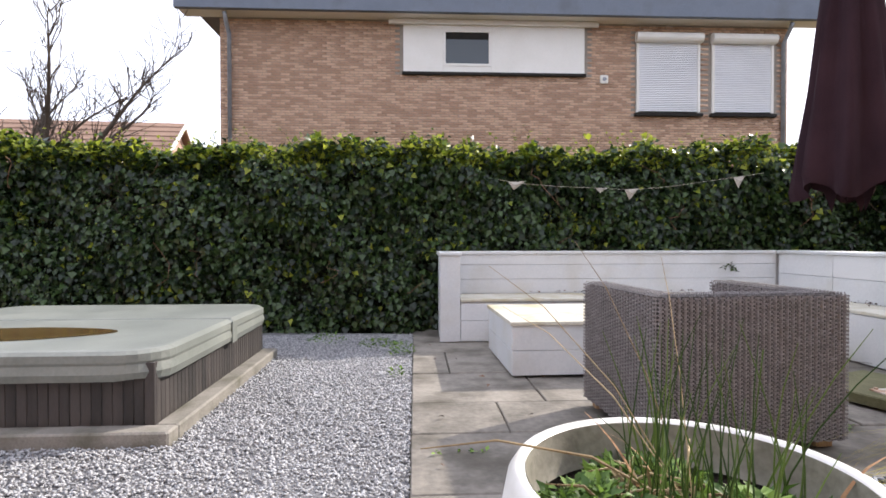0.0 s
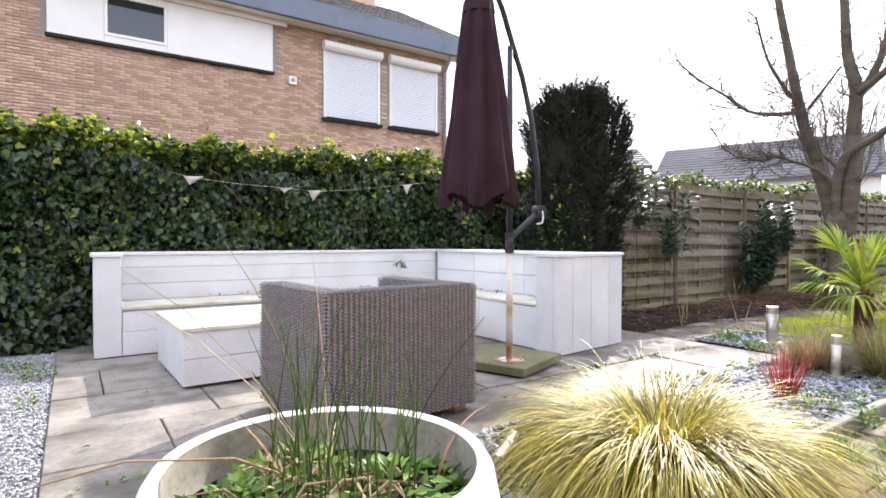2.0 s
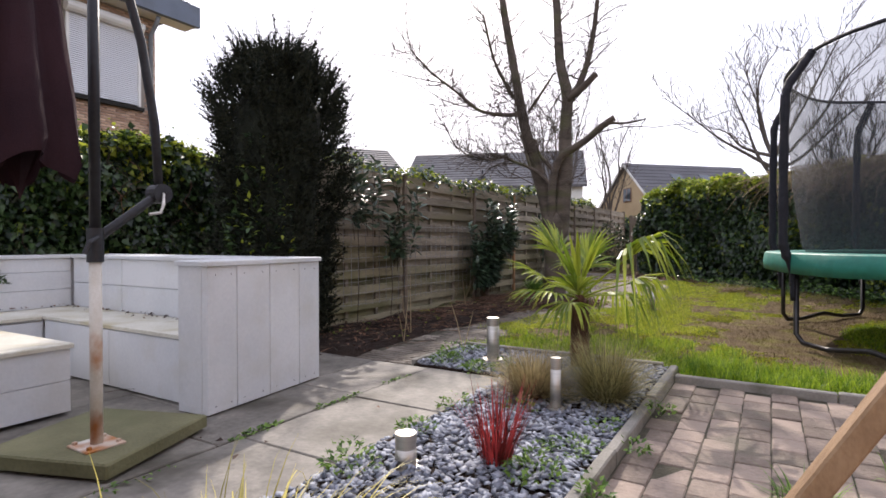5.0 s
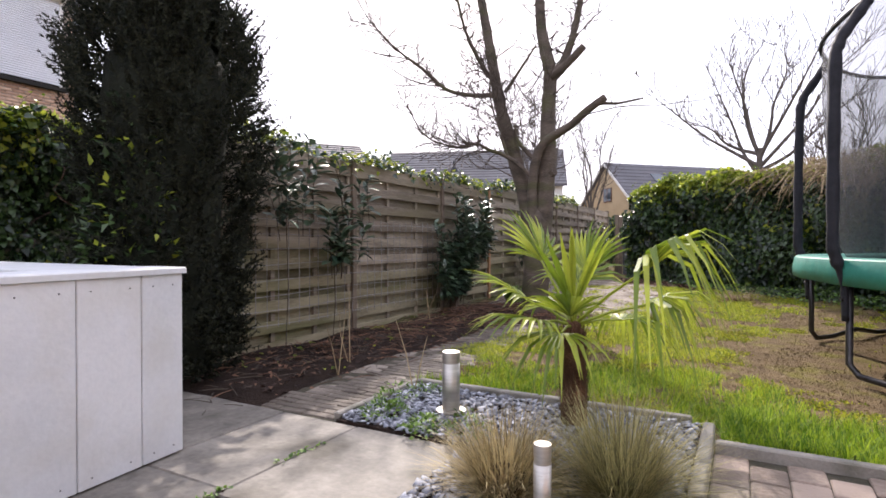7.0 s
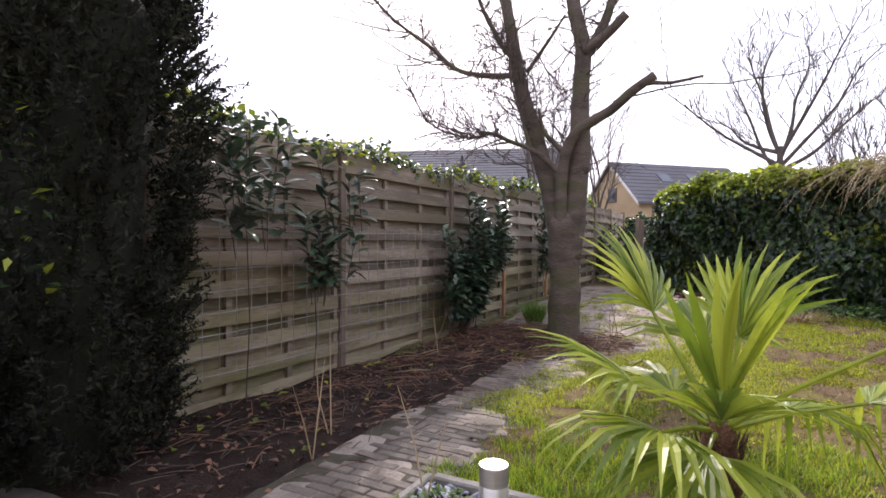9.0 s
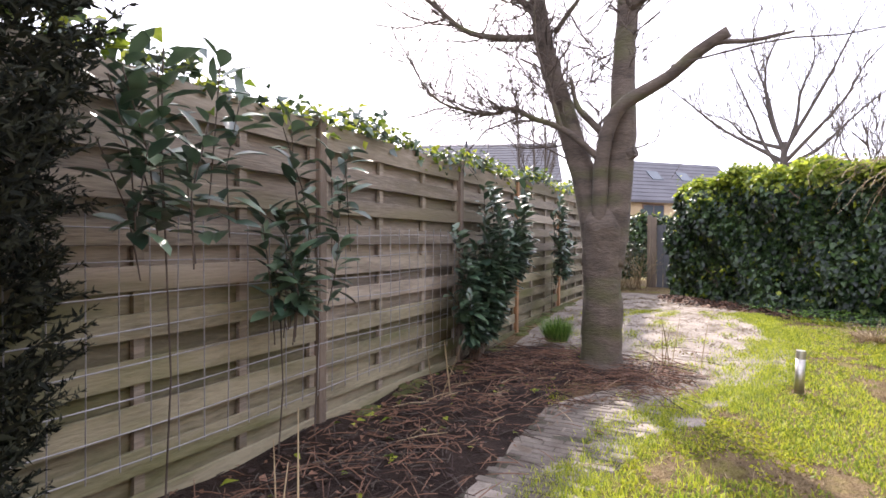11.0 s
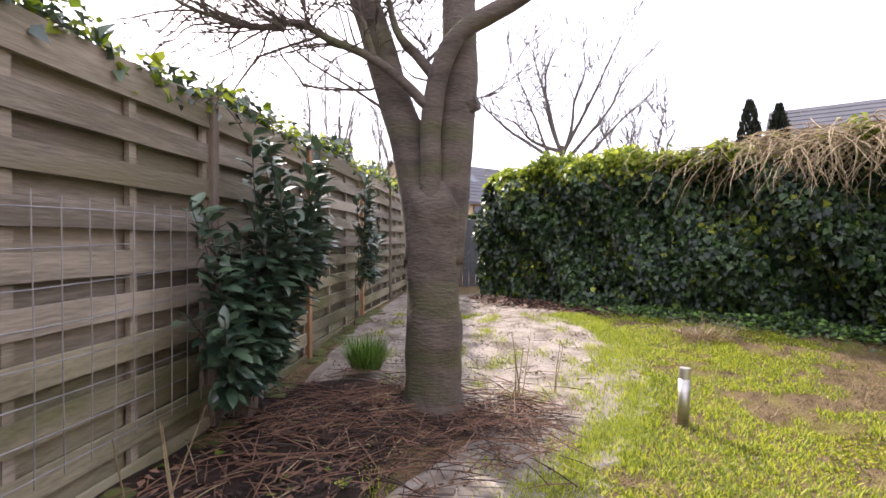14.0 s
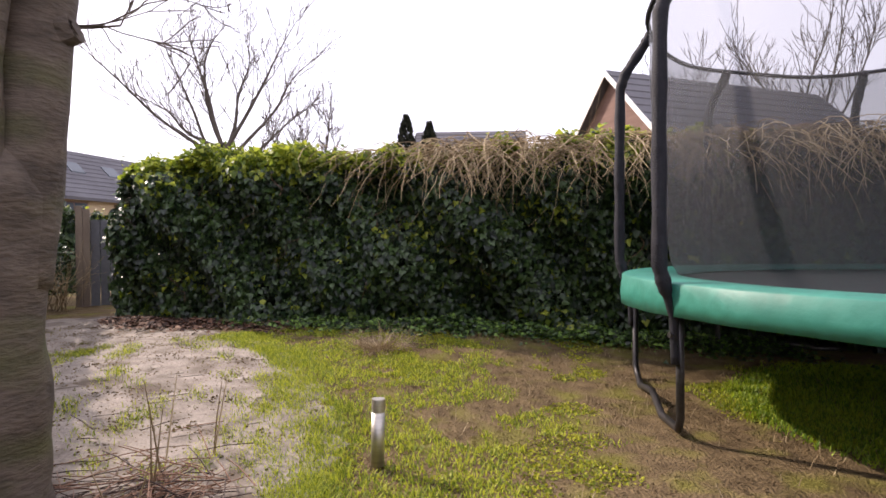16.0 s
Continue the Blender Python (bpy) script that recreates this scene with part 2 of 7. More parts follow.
M["zinc"] = mat("zinc_pipe", (0.2, 0.22, 0.25), (0.34, 0.36, 0.4), 0.5, 5, 50, 0.1, metal=0.4)
M["rooftile"] = mat("roof_tile", (0.055, 0.05, 0.052), (0.12, 0.105, 0.1), 0.7, 2, 30, 0.3, per="island", vary=0.4)
M["roof_far"] = mat("far_roof", (0.075, 0.072, 0.08), (0.13, 0.125, 0.135), 0.8, 0.5, 6, 0.3)
M["roof_red"] = mat("red_roof", (0.2, 0.12, 0.085), (0.33, 0.21, 0.15), 0.8, 0.7, 8, 0.3)
M["wall_yellow"] = mat("yellow_brick", (0.4, 0.3, 0.18), (0.52, 0.4, 0.25), 0.85, 0.8, 12, 0.2)
M["wall_pink"] = mat("pink_render", (0.5, 0.31, 0.25), (0.6, 0.39, 0.31), 0.85, 0.8, 12, 0.2)
M["wall_brown"] = mat("brown_cladding", (0.13, 0.07, 0.05), (0.22, 0.13, 0.1), 0.8, 0.8, 12, 0.2, stretch=(1, 1, 6))
M["wall_grey"] = mat("grey_shed_wall", (0.06, 0.062, 0.07), (0.12, 0.122, 0.13), 0.8, 1, 20, 0.2)
M["flagcloth"] = mat("faded_bunting", (0.4, 0.36, 0.31), (0.6, 0.55, 0.48), 0.8, 9, 60, 0.2, translucent=0.3)
M["ball"] = mat("pink_ball", (0.5, 0.16, 0.18), (0.62, 0.24, 0.25), 0.5, 5, 40, 0.05)
M["lamp_white"] = mat("opal_lamp_glass", (0.7, 0.7, 0.68), (0.8, 0.8, 0.78), 0.3, 5, 40, 0, translucent=0.5)

glass = bpy.data.materials.new("window_glass")
glass.use_nodes = True
gp = glass.node_tree.nodes["Principled BSDF"]
gp.inputs["Base Color"].default_value = (0.06, 0.075, 0.09, 1)
gp.inputs["Roughness"].default_value = 0.05
M["glass"] = glass

# fine mesh of the safety net: part thread, part air
net = bpy.data.materials.new("safety_net")
net.use_nodes = True
nn, nl = net.node_tree.nodes, net.node_tree.links
np_ = nn["Principled BSDF"]
np_.inputs["Base Color"].default_value = (0.035, 0.038, 0.045, 1)
np_.inputs["Roughness"].default_value = 0.6
tn = nn.new("ShaderNodeBsdfTransparent")
ms = nn.new("ShaderNodeMixShader")
ms.inputs[0].default_value = 0.5
nl.new(tn.outputs[0], ms.inputs[1])
nl.new(np_.outputs[0], ms.inputs[2])
nl.new(ms.outputs[0], nn["Material Output"].inputs[0])
M["net"] = net

# ---- mesh helpers ----
rng = np.random.default_rng(7)


class Mesh:
    """Collects vertices and faces; made into one mesh object at the end."""

    def __init__(self):
        self.v, self.f = [], []

    def add(self, verts, faces):
        k = len(self.v)
        self.v.extend([tuple(p) for p in verts])
        self.f.extend([tuple(i + k for i in q) for q in faces])
        return self

    def box(self, x0, x1, y0, y1, z0, z1, m=None, bevel=0.0):
        """A box, with all its upright and top edges chamfered by bevel."""
        if bevel:
            b = bevel
            ring = lambda z, i: [(x0 + i, y0 + i + b, z), (x0 + i + b, y0 + i, z), (x1 - i - b, y0 + i, z), (x1 - i, y0 + i + b, z),
                                 (x1 - i, y1 - i - b, z), (x1 - i - b, y1 - i, z), (x0 + i + b, y1 - i, z), (x0 + i, y1 - i - b, z)]
            vs = ring(z0, 0) + ring(z1 - b, 0) + ring(z1, b)
            fs = [tuple(range(7, -1, -1)), tuple(range(16, 24))]
            for k in (0, 8):
                fs += [(k + i, k + (i + 1) % 8, k + 8 + (i + 1) % 8, k + 8 + i) for i in range(8)]
        else:
            vs = [(x, y, z) for z in (z0, z1) for x, y in ((x0, y0), (x1, y0), (x1, y1), (x0, y1))]
            fs = [(3, 2, 1, 0), (4, 5, 6, 7), (0, 1, 5, 4), (1, 2, 6, 5), (2, 3, 7, 6), (3, 0, 4, 7)]
        if m is not None:
            vs = [tuple(m @ Vector(p)) for p in vs]
        return self.add(vs, fs)

    def tube(self, pts, radii, sides=8, cap=True, rough=0.0):
        """A tube along points with a radius at each; rough: uneven surface, as a share of the radius."""
        pts = [Vector(p) for p in pts]
        if isinstance(radii, (int, float)):
            radii = [radii] * len(pts)
        rings, side = [], None
        for i, p in enumerate(pts):
            d = (pts[min(i + 1, len(pts) - 1)] - pts[max(i - 1, 0)]).normalized()
            if side is None:
                side = d.orthogonal().normalized()
            side = (side - d * side.dot(d)).normalized()
            up = d.cross(side)
            rings += [p + (side * math.cos(a) + up * math.sin(a)) * radii[i] * (1 + rough * noise.noise(p * 5 + (side * math.cos(a) + up * math.sin(a)) * 1.6) if rough else 1) for a in (2 * math.pi * j / sides for j in range(sides))]
        fs = [(i * sides + j, i * sides + (j + 1) % sides, (i + 1) * sides + (j + 1) % sides, (i + 1) * sides + j)
              for i in range(len(pts) - 1) for j in range(sides)]
        if cap:
            fs += [tuple(range(sides - 1, -1, -1)), tuple((len(pts) - 1) * sides + j for j in range(sides))]
        return self.add(rings, fs)

    def lathe(self, profile, sides=32, at=(0, 0, 0), open_top=False):
        """A turned shape from (radius, z) pairs."""
        vs = [(at[0] + r * math.cos(2 * math.pi * j / sides), at[1] + r * math.sin(2 * math.pi * j / sides), at[2] + z) for r, z in profile for j in range(sides)]
        fs = [(i * sides + j, i * sides + (j + 1) % sides, (i + 1) * sides + (j + 1) % sides, (i + 1) * sides + j)
              for i in range(len(profile) - 1) for j in range(sides)]
        if profile[0][0] > 1e-4:
            fs.append(tuple(range(sides - 1, -1, -1)))
        if profile[-1][0] > 1e-4 and not open_top:
            fs.append(tuple((len(profile) - 1) * sides + j for j in range(sides)))
        return self.add(vs, fs)

    def data(self, name, material, smooth=False):
        me = bpy.data.meshes.new(name)
        me.from_pydata(self.v, [], self.f)
        me.materials.append(M[material] if isinstance(material, str) else material)
        if smooth:
            me.polygons.foreach_set("use_smooth", [True] * len(me.polygons))
        me.update()
        return me


def quick(name, verts, faces, material, smooth=False):
    """A mesh from numpy arrays of vertices and of faces with equal corners."""
    me = bpy.data.meshes.new(name)
    n, k = len(faces), faces.shape[1]
    me.vertices.add(len(verts))
    me.vertices.foreach_set("co", np.asarray(verts, np.float32).ravel())
    me.loops.add(n * k)
    me.loops.foreach_set("vertex_index", np.asarray(faces, np.int32).ravel())
    me.polygons.add(n)
    me.polygons.foreach_set("loop_start", np.arange(0, n * k, k, dtype=np.int32))
    me.update(calc_edges=True)
    me.materials.append(M[material])
    if smooth:
        me.polygons.foreach_set("use_smooth", [True] * n)
    me.validate()
    return me


def thing(name, label, category, at=(0, 0, 0), rz=0.0, group="", kind=""):
    ob = new(name)
    ob.empty_display_size = 0.1
    ob.matrix_world = pose(*at, 0, 0, rz)
    return tagged(ob, label, category, group, kind)


def part(name, mesh, material, parent=None, label="", smooth=False, bevel=0.0):
    """Links a mesh as one object under a thing or part; the mesh is in the parent's own space."""
    me = mesh.data(name, material, smooth) if isinstance(mesh, Mesh) else mesh
    ob = new(name, me)
    if parent is not None:
        ob.parent = parent
    if label:
        ob["label"] = label
    if bevel:
        b = ob.modifiers.new("bevel", "BEVEL")
        b.width, b.segments, b.limit_method = bevel, 2, "ANGLE"
    return ob


def unit(v):
    return v / np.maximum(np.linalg.norm(v, axis=1, keepdims=True), 1e-9)


def leaf_arrays(pos, tip, normal, length, width, fold=0.25):
    """Folded pointed leaves, six corners and four faces each."""
    tip = unit(tip)
    side = unit(np.cross(tip, normal))
    nor = np.cross(side, tip)
    L, Wd = length[:, None], width[:, None]
    base = pos
    v = np.stack([base, base + tip * L * 0.35 + side * Wd * 0.5 + nor * Wd * fold, base + tip * L * 0.45,
                  base + tip * L * 0.35 - side * Wd * 0.5 + nor * Wd * fold, base + tip * L - nor * L * 0.12], 1)
    n = len(pos)
    f = np.array([[0, 1, 2], [0, 2, 3], [1, 4, 2], [2, 4, 3]])
    return v.reshape(-1, 3), (f[None] + (np.arange(n) * 5)[:, None, None]).reshape(-1, 3)


def oval_arrays(pos, tip, normal, length, width, sag=0.3):
    """Long oval leaves, folded along the rib and bent down towards the tip."""
    tip = unit(tip)
    side = unit(np.cross(tip, normal))
    nor = np.cross(side, tip)
    L, Wd = length[:, None], width[:, None]
    out = [pos]
    for s, w in ((0.2, 0.62), (0.48, 1.0), (0.78, 0.72)):
        mid = pos + tip * L * s - nor * L * sag * s * s
        out += [mid - side * Wd * w * 0.5 + nor * Wd * 0.16 * w, mid, mid + side * Wd * w * 0.5 + nor * Wd * 0.16 * w]
    out.append(pos + tip * L - nor * L * sag)
    v = np.stack(out, 1)
    tri = np.array([[0, 2, 1], [0, 3, 2], [1, 2, 5], [1, 5, 4], [2, 3, 6], [2, 6, 5], [4, 5, 8], [4, 8, 7], [5, 6, 9], [5, 9, 8], [7, 8, 10], [8, 9, 10]])
    return v.reshape(-1, 3), (tri[None] + (np.arange(len(pos)) * 11)[:, None, None]).reshape(-1, 3)


def blade_arrays(pos, az, lean, length, width, droop, segs=4):
    """Curved blades: start leaning by lean from upright towards az, and bend over by droop in all."""
    n = len(pos)
    h = np.stack([np.sin(az), np.cos(az), np.zeros(n)], 1)
    sd = np.stack([np.cos(az), -np.sin(az), np.zeros(n)], 1)
    p, out = pos.copy(), []
    for k in range(segs + 1):
        w = (width * (1 - (k / segs) ** 1.6 * 0.92))[:, None]
        out += [p - sd * w / 2, p + sd * w / 2]
        a = lean + droop * (k + 0.5) / segs
        p = p + (h * np.sin(a)[:, None] + np.array([0, 0, 1.0]) * np.cos(a)[:, None]) * (length / segs)[:, None]
    v = np.stack(out, 1)
    m = 2 * (segs + 1)
    f = np.array([[2 * k, 2 * k + 1, 2 * k + 3, 2 * k + 2] for k in range(segs)])
    return v.reshape(-1, 3), (f[None] + (np.arange(n) * m)[:, None, None]).reshape(-1, 4)


def smooth01(a, b, x):
    t = np.clip((x - a) / (b - a), 0, 1)
    return t * t * (3 - 2 * t)


def terrain(x, y):
    """Height of the lawn: level near the terrace, rising a little towards the far hedge."""
    return 0.2 * smooth01(10.2, 13.5, x) + 0.012 * np.sin(x * 2.1) * np.cos(y * 1.7)


# ---- ground: one sheet to the horizon ----
def sheet(xs, ys, zf):
    X, Y = np.meshgrid(xs, ys, indexing="ij")
    v = np.stack([X, Y, zf(X, Y)], -1).reshape(-1, 3)
    nx, ny = len(xs), len(ys)
    i, j = np.meshgrid(np.arange(nx - 1), np.arange(ny - 1), indexing="ij")
    a = (i * ny + j).ravel()
    return v, np.stack([a, a + ny, a + ny + 1, a + 1], 1)


gx = np.concatenate([[-900, -200, -60, -20, -8], np.arange(-5, 20.01, 0.2), [24, 35, 60, 200, 900]])
gy = np.concatenate([[-900, -200, -60, -20, -10], np.arange(-7, 8.01, 0.2), [12, 20, 35, 60, 200, 900]])
paved = lambda x, y: smooth01(6.25, 6.0, x) + 0 * y
ground = tagged(new("ground", quick("ground", *sheet(gx, gy, lambda x, y: terrain(x, y) - 0.10 * paved(x, y) - 0.02), "lawn", True)),
                "worn lawn earth with mossy green patches", "lawn", kind="structure")

gravel = thing("gravel_ground", "grey crushed gravel beside the hot tub", "gravel", kind="structure")
part("gravel_bed", quick("gravel_bed", *sheet(np.arange(-6, 0.001, 0.15), np.arange(-3, 6.3, 0.15), lambda x, y: -0.03 + 0.008 * np.sin(3 * x) * np.sin(2.3 * y)), "gravel_bed", True), None, gravel)


def stones(n, x0, x1, y0, y1, z, size, flat, inside=None):
    """Loose angular stones: squashed, jittered octahedra."""
    p = np.stack([rng.uniform(x0, x1, n), rng.uniform(y0, y1, n), z + rng.uniform(-0.008, 0.006, n)], 1)
    if inside is not None:
        p = p[inside(p[:, 0], p[:, 1])]
        n = len(p)
    base = np.array([[1, 0, 0], [0, 1, 0], [-1, 0, 0], [0, -1, 0], [0, 0, 1], [0, 0, -1.0]])
    s = size * rng.uniform(0.55, 1.3, n)
    v = base[None] * rng.uniform(0.6, 1.25, (n, 6, 1)) * s[:, None, None]
    v[:, :, 2] *= flat
    a, b = rng.uniform(0, 6.28, n), rng.normal(0, 0.5, n)
    ca, sa, cb, sb = np.cos(a), np.sin(a), np.cos(b), np.sin(b)
    x, y, zz = v[..., 0], v[..., 1], v[..., 2]
    y, zz = y * cb[:, None] - zz * sb[:, None], y * sb[:, None] + zz * cb[:, None]
    x, y = x * ca[:, None] - y * sa[:, None], x * sa[:, None] + y * ca[:, None]
    v = np.stack([x, y, zz], -1) + p[:, None]
    f = np.array([[0, 1, 4], [1, 2, 4], [2, 3, 4], [3, 0, 4], [1, 0, 5], [2, 1, 5], [3, 2, 5], [0, 3, 5]])
    return v.reshape(-1, 3), (f[None] + (np.arange(n) * 6)[:, None, None]).reshape(-1, 3)


near = stones(62000, -2.6, 0.0, 1.2, 6.1, -0.02, 0.0098, 0.7)
tagged(part("gravel_stones", quick("gravel_stones", *near, "gravel"), None, gravel), kind="stuff")

# terrace base and its joints
tagged(part("terrace_base", Mesh().box(0.0, 5.47, 1.0, 7.0, -0.14, -0.022), "joint"), "mossy joints between concrete flags", "paving", kind="structure")

# soil border along the fence
def soil_z(x, y):
    edge = np.minimum(np.minimum(y - 3.55, 5.3 - y), np.minimum(x - 5.3, 11.4 - x))
    return -0.06 + 0.10 * smooth01(-0.05, 0.35, edge) + 0.03 * np.sin(5 * x) * np.sin(7 * y) * smooth01(0, 0.4, edge)


tagged(new("soil_border", quick("soil_border", *sheet(np.arange(5.2, 11.6, 0.1), np.arange(3.2, 5.5, 0.1), soil_z), "soil", True)),
       "dark bare soil border littered with dry stalks", "soil", kind="structure")


# ---- neighbour's house behind the hedge ----
def tile_roof(x0, x1, ya, za, yb, zb, cols, rows, m=None):
    """Overlapping roof tiles on a slope from (ya, za) up to (yb, zb)."""
    i, j = np.meshgrid(np.arange(cols), np.arange(rows), indexing="ij")
    i, j = i.ravel(), j.ravel()
    w = (x1 - x0) / cols
    d = np.array([yb - ya, zb - za])
    d = d / np.linalg.norm(d)
    nrm = np.array([-d[1], d[0]]) if d[1] * (yb - ya) >= 0 else np.array([d[1], -d[0]])
    nrm = nrm if nrm[1] > 0 else -nrm
    vs = []
    for du, dv, up in ((0, 0, 0.05), (0.5, 0, 0.085), (1, 0, 0.05), (0, 1.0, 0.015), (0.5, 1.0, 0.05), (1, 1.0, 0.015), (0, 0, 0.0), (0.5, 0, 0.0), (1, 0, 0.0)):
        s = (j + dv) / rows
        vs.append(np.stack([x0 + (i + du) * w, ya + (yb - ya) * s + nrm[0] * up, za + (zb - za) * s + nrm[1] * up], 1))
    v = np.stack(vs, 1).reshape(-1, 3)
    f = np.array([[0, 1, 4, 3], [1, 2, 5, 4], [6, 7, 1, 0], [7, 8, 2, 1]])
    return v, (f[None] + (np.arange(len(i)) * 9)[:, None, None]).reshape(-1, 4)


def brick_field(x0, x1, z0, z1, y, holes):
    """Stretcher bond: each brick a shallow block that stands 5 mm proud of the mortar."""
    L, H, J = 0.21, 0.053, 0.011
    rows = np.arange(int((z1 - z0) / (H + J)))
    out = []
    for r in rows:
        za = z0 + r * (H + J)
        xs = np.arange(x0 - (r % 2) * 0.11, x1, L + J)
        for xa in xs:
            a, b = max(xa, x0), min(xa + L, x1)
            if b - a < 0.03 or any(a < hx1 and b > hx0 and za < hz1 and za + H > hz0 for hx0, hx1, hz0, hz1 in holes):
                continue
            out.append((a, b, za, za + H))
    o = np.array(out)
    pr = y - 0.004 - rng.uniform(0, 0.005, len(o))
    a, b, c, d = o.T
    yb = np.full(len(o), y + 0.01)
    v = np.stack([np.stack(q, 1) for q in ((a, pr, c), (b, pr, c), (b, pr, d), (a, pr, d), (a, yb, c), (b, yb, c), (b, yb, d), (a, yb, d))], 1).reshape(-1, 3)
    f = np.array([[0, 1, 2, 3], [3, 2, 6, 7], [1, 0, 4, 5], [0, 3, 7, 4], [2, 1, 5, 6]])
    return v, (f[None] + (np.arange(len(o)) * 8)[:, None, None]).reshape(-1, 4)


HY = 13.27
house = thing("neighbour_house", "brown brick house with grey-blue fascia behind the hedge", "house", (0, 0, 0))
part("wall", Mesh().box(-4.64, 9.44, HY, HY + 9, -0.1, 6.5), "mortar", house, "brick wall with pale mortar")
tagged(part("brickwork", quick("brickwork", *brick_field(-4.64, 9.44, 2.3, 6.42, HY, [(-0.27, 4.24, 5.15, 6.5), (5.52, 7.18, 4.15, 6.25), (7.45, 9.08, 4.15, 6.25)]), "brick"), None, house, "brown stretcher-bond bricks"), kind="stuff")
part("fascia", Mesh().box(-5.5, 10.3, HY - 0.55, HY - 0.42, 6.42, 6.93), "fascia", house, "grey-blue painted fascia board", bevel=0.01)
part("soffit", Mesh().box(-5.45, 10.25, HY - 0.43, HY + 0.02, 6.43, 6.49), "panel_white", house)
part("roof", Mesh().add([(-5.5, HY - 0.5, 6.85), (10.3, HY - 0.5, 6.85), (10.3, HY + 4.5, 9.6), (-5.5, HY + 4.5, 9.6), (10.3, HY + 9.5, 6.85), (-5.5, HY + 9.5, 6.85)],
                        [(0, 1, 2, 3), (3, 2, 4, 5), (1, 4, 2), (0, 3, 5), (0, 5, 4, 1)]), "rooftile", house, "dark tiled pitched roof")
tagged(part("roof_tiles", quick("roof_tiles", *tile_roof(-5.5, 10.3, HY - 0.5, 6.86, HY + 4.5, 9.61, 52, 18), "rooftile"), None, house), kind="stuff")
ch = part("chimney", Mesh().box(7.3, 8.9, HY + 3.6, HY + 4.4, 8.5, 10.6), "brick", house, "brick chimney")
part("chimney_cap", Mesh().box(7.2, 9.0, HY + 3.5, HY + 4.5, 10.6, 10.7), "kerb", ch)
for xa, xb, za, zb in ((-0.25, 0.717, 5.17, 6.42), (1.903, 4.22, 5.17, 6.42), (0.72, 1.9, 6.2, 6.42), (0.72, 1.9, 5.17, 5.32)):
    pw = part("white_panel", Mesh().box(xa, xb, HY - 0.06, HY - 0.005, za, zb), "panel_white", house, "white facade panel", bevel=0.004)
part("panel_cap", Mesh().box(-0.6, 4.55, HY - 0.14, HY - 0.06, 6.3, 6.42), "panel_white", pw)
part("panel_sill", Mesh().box(-0.28, 4.25, HY - 0.1, HY - 0.01, 5.1, 5.165), "dark_trim_and_shade", pw, "dark drip edge")
hw = part("window", Mesh().box(0.72, 1.9, HY - 0.075, HY - 0.02, 5.32, 5.38).box(0.72, 1.9, HY - 0.075, HY - 0.02, 6.14, 6.2).box(0.72, 0.78, HY - 0.075, HY - 0.02, 5.38, 6.14).box(1.84, 1.9, HY - 0.075, HY - 0.02, 5.38, 6.14), "panel_white", house, "white framed window")
part("pane", Mesh().box(0.78, 1.84, HY - 0.04, HY - 0.03, 5.38, 6.14), "glass", hw)
part("blind", Mesh().box(0.78, 1.84, HY - 0.052, HY - 0.044, 5.98, 6.14), "dark_trim_and_shade", hw, "dark half-drawn blind")
for a, b in ((5.54, 7.16), (7.47, 9.06)):
    sh = part("roller_shutter", Mesh().box(a + 0.05, b - 0.05, HY - 0.018, HY - 0.011, 4.25, 6.0), "dark_trim_and_shade", house, "closed white roller shutter")
    for xg in (a, b - 0.06):
        part("guide_rail", Mesh().box(xg, xg + 0.06, HY - 0.06, HY - 0.005, 4.25, 5.98), "panel_white", sh)
    box_m = Mesh()
    box_m.tube([(a - 0.03, HY - 0.09, 6.09), (b + 0.03, HY - 0.09, 6.09)], 0.125, 12)
    part("shutter_box", box_m, "panel_white", sh)
    slat_me = Mesh().add([(x, y, zz) for x in (a + 0.06, b - 0.06) for y, zz in ((HY - 0.03, 0), (HY - 0.042, 0.02), (HY - 0.03, 0.042), (HY - 0.02, 0.043))],
                         [(0, 4, 5, 1), (1, 5, 6, 2), (2, 6, 7, 3)]).data("slat", "shutter")
    for k in range(38):
        ob = new("slat", slat_me)
        ob.parent, ob.location = sh, (0, 0, 4.27 + k * 0.045)
    part("window_sill", Mesh().box(a - 0.05, b + 0.05, HY - 0.12, HY - 0.01, 4.15, 4.22), "dark_trim_and_shade", sh, "dark stone sill")
for x, z1 in ((-4.4, 6.4), (9.3, 6.4)):
    part("downpipe", Mesh().tube([(x, HY - 0.4, 6.4), (x, HY - 0.3, 6.25), (x, HY - 0.07, 6.0), (x, HY - 0.07, 0)], 0.05, 10), "zinc", house, "zinc downpipe", smooth=True)
wl = thing("wall_sensor", "small white square sensor box on the brick wall", "alarm box")
part("housing", Mesh().box(4.62, 4.82, HY - 0.07, HY - 0.011, 4.95, 5.15, bevel=0.015), "panel_white", wl)
part("lens", Mesh().lathe([(0.05, 0), (0.05, 0.01), (0, 0.012)], 16), "zinc", wl).matrix_local = pose(4.72, HY - 0.07, 5.05, 90)


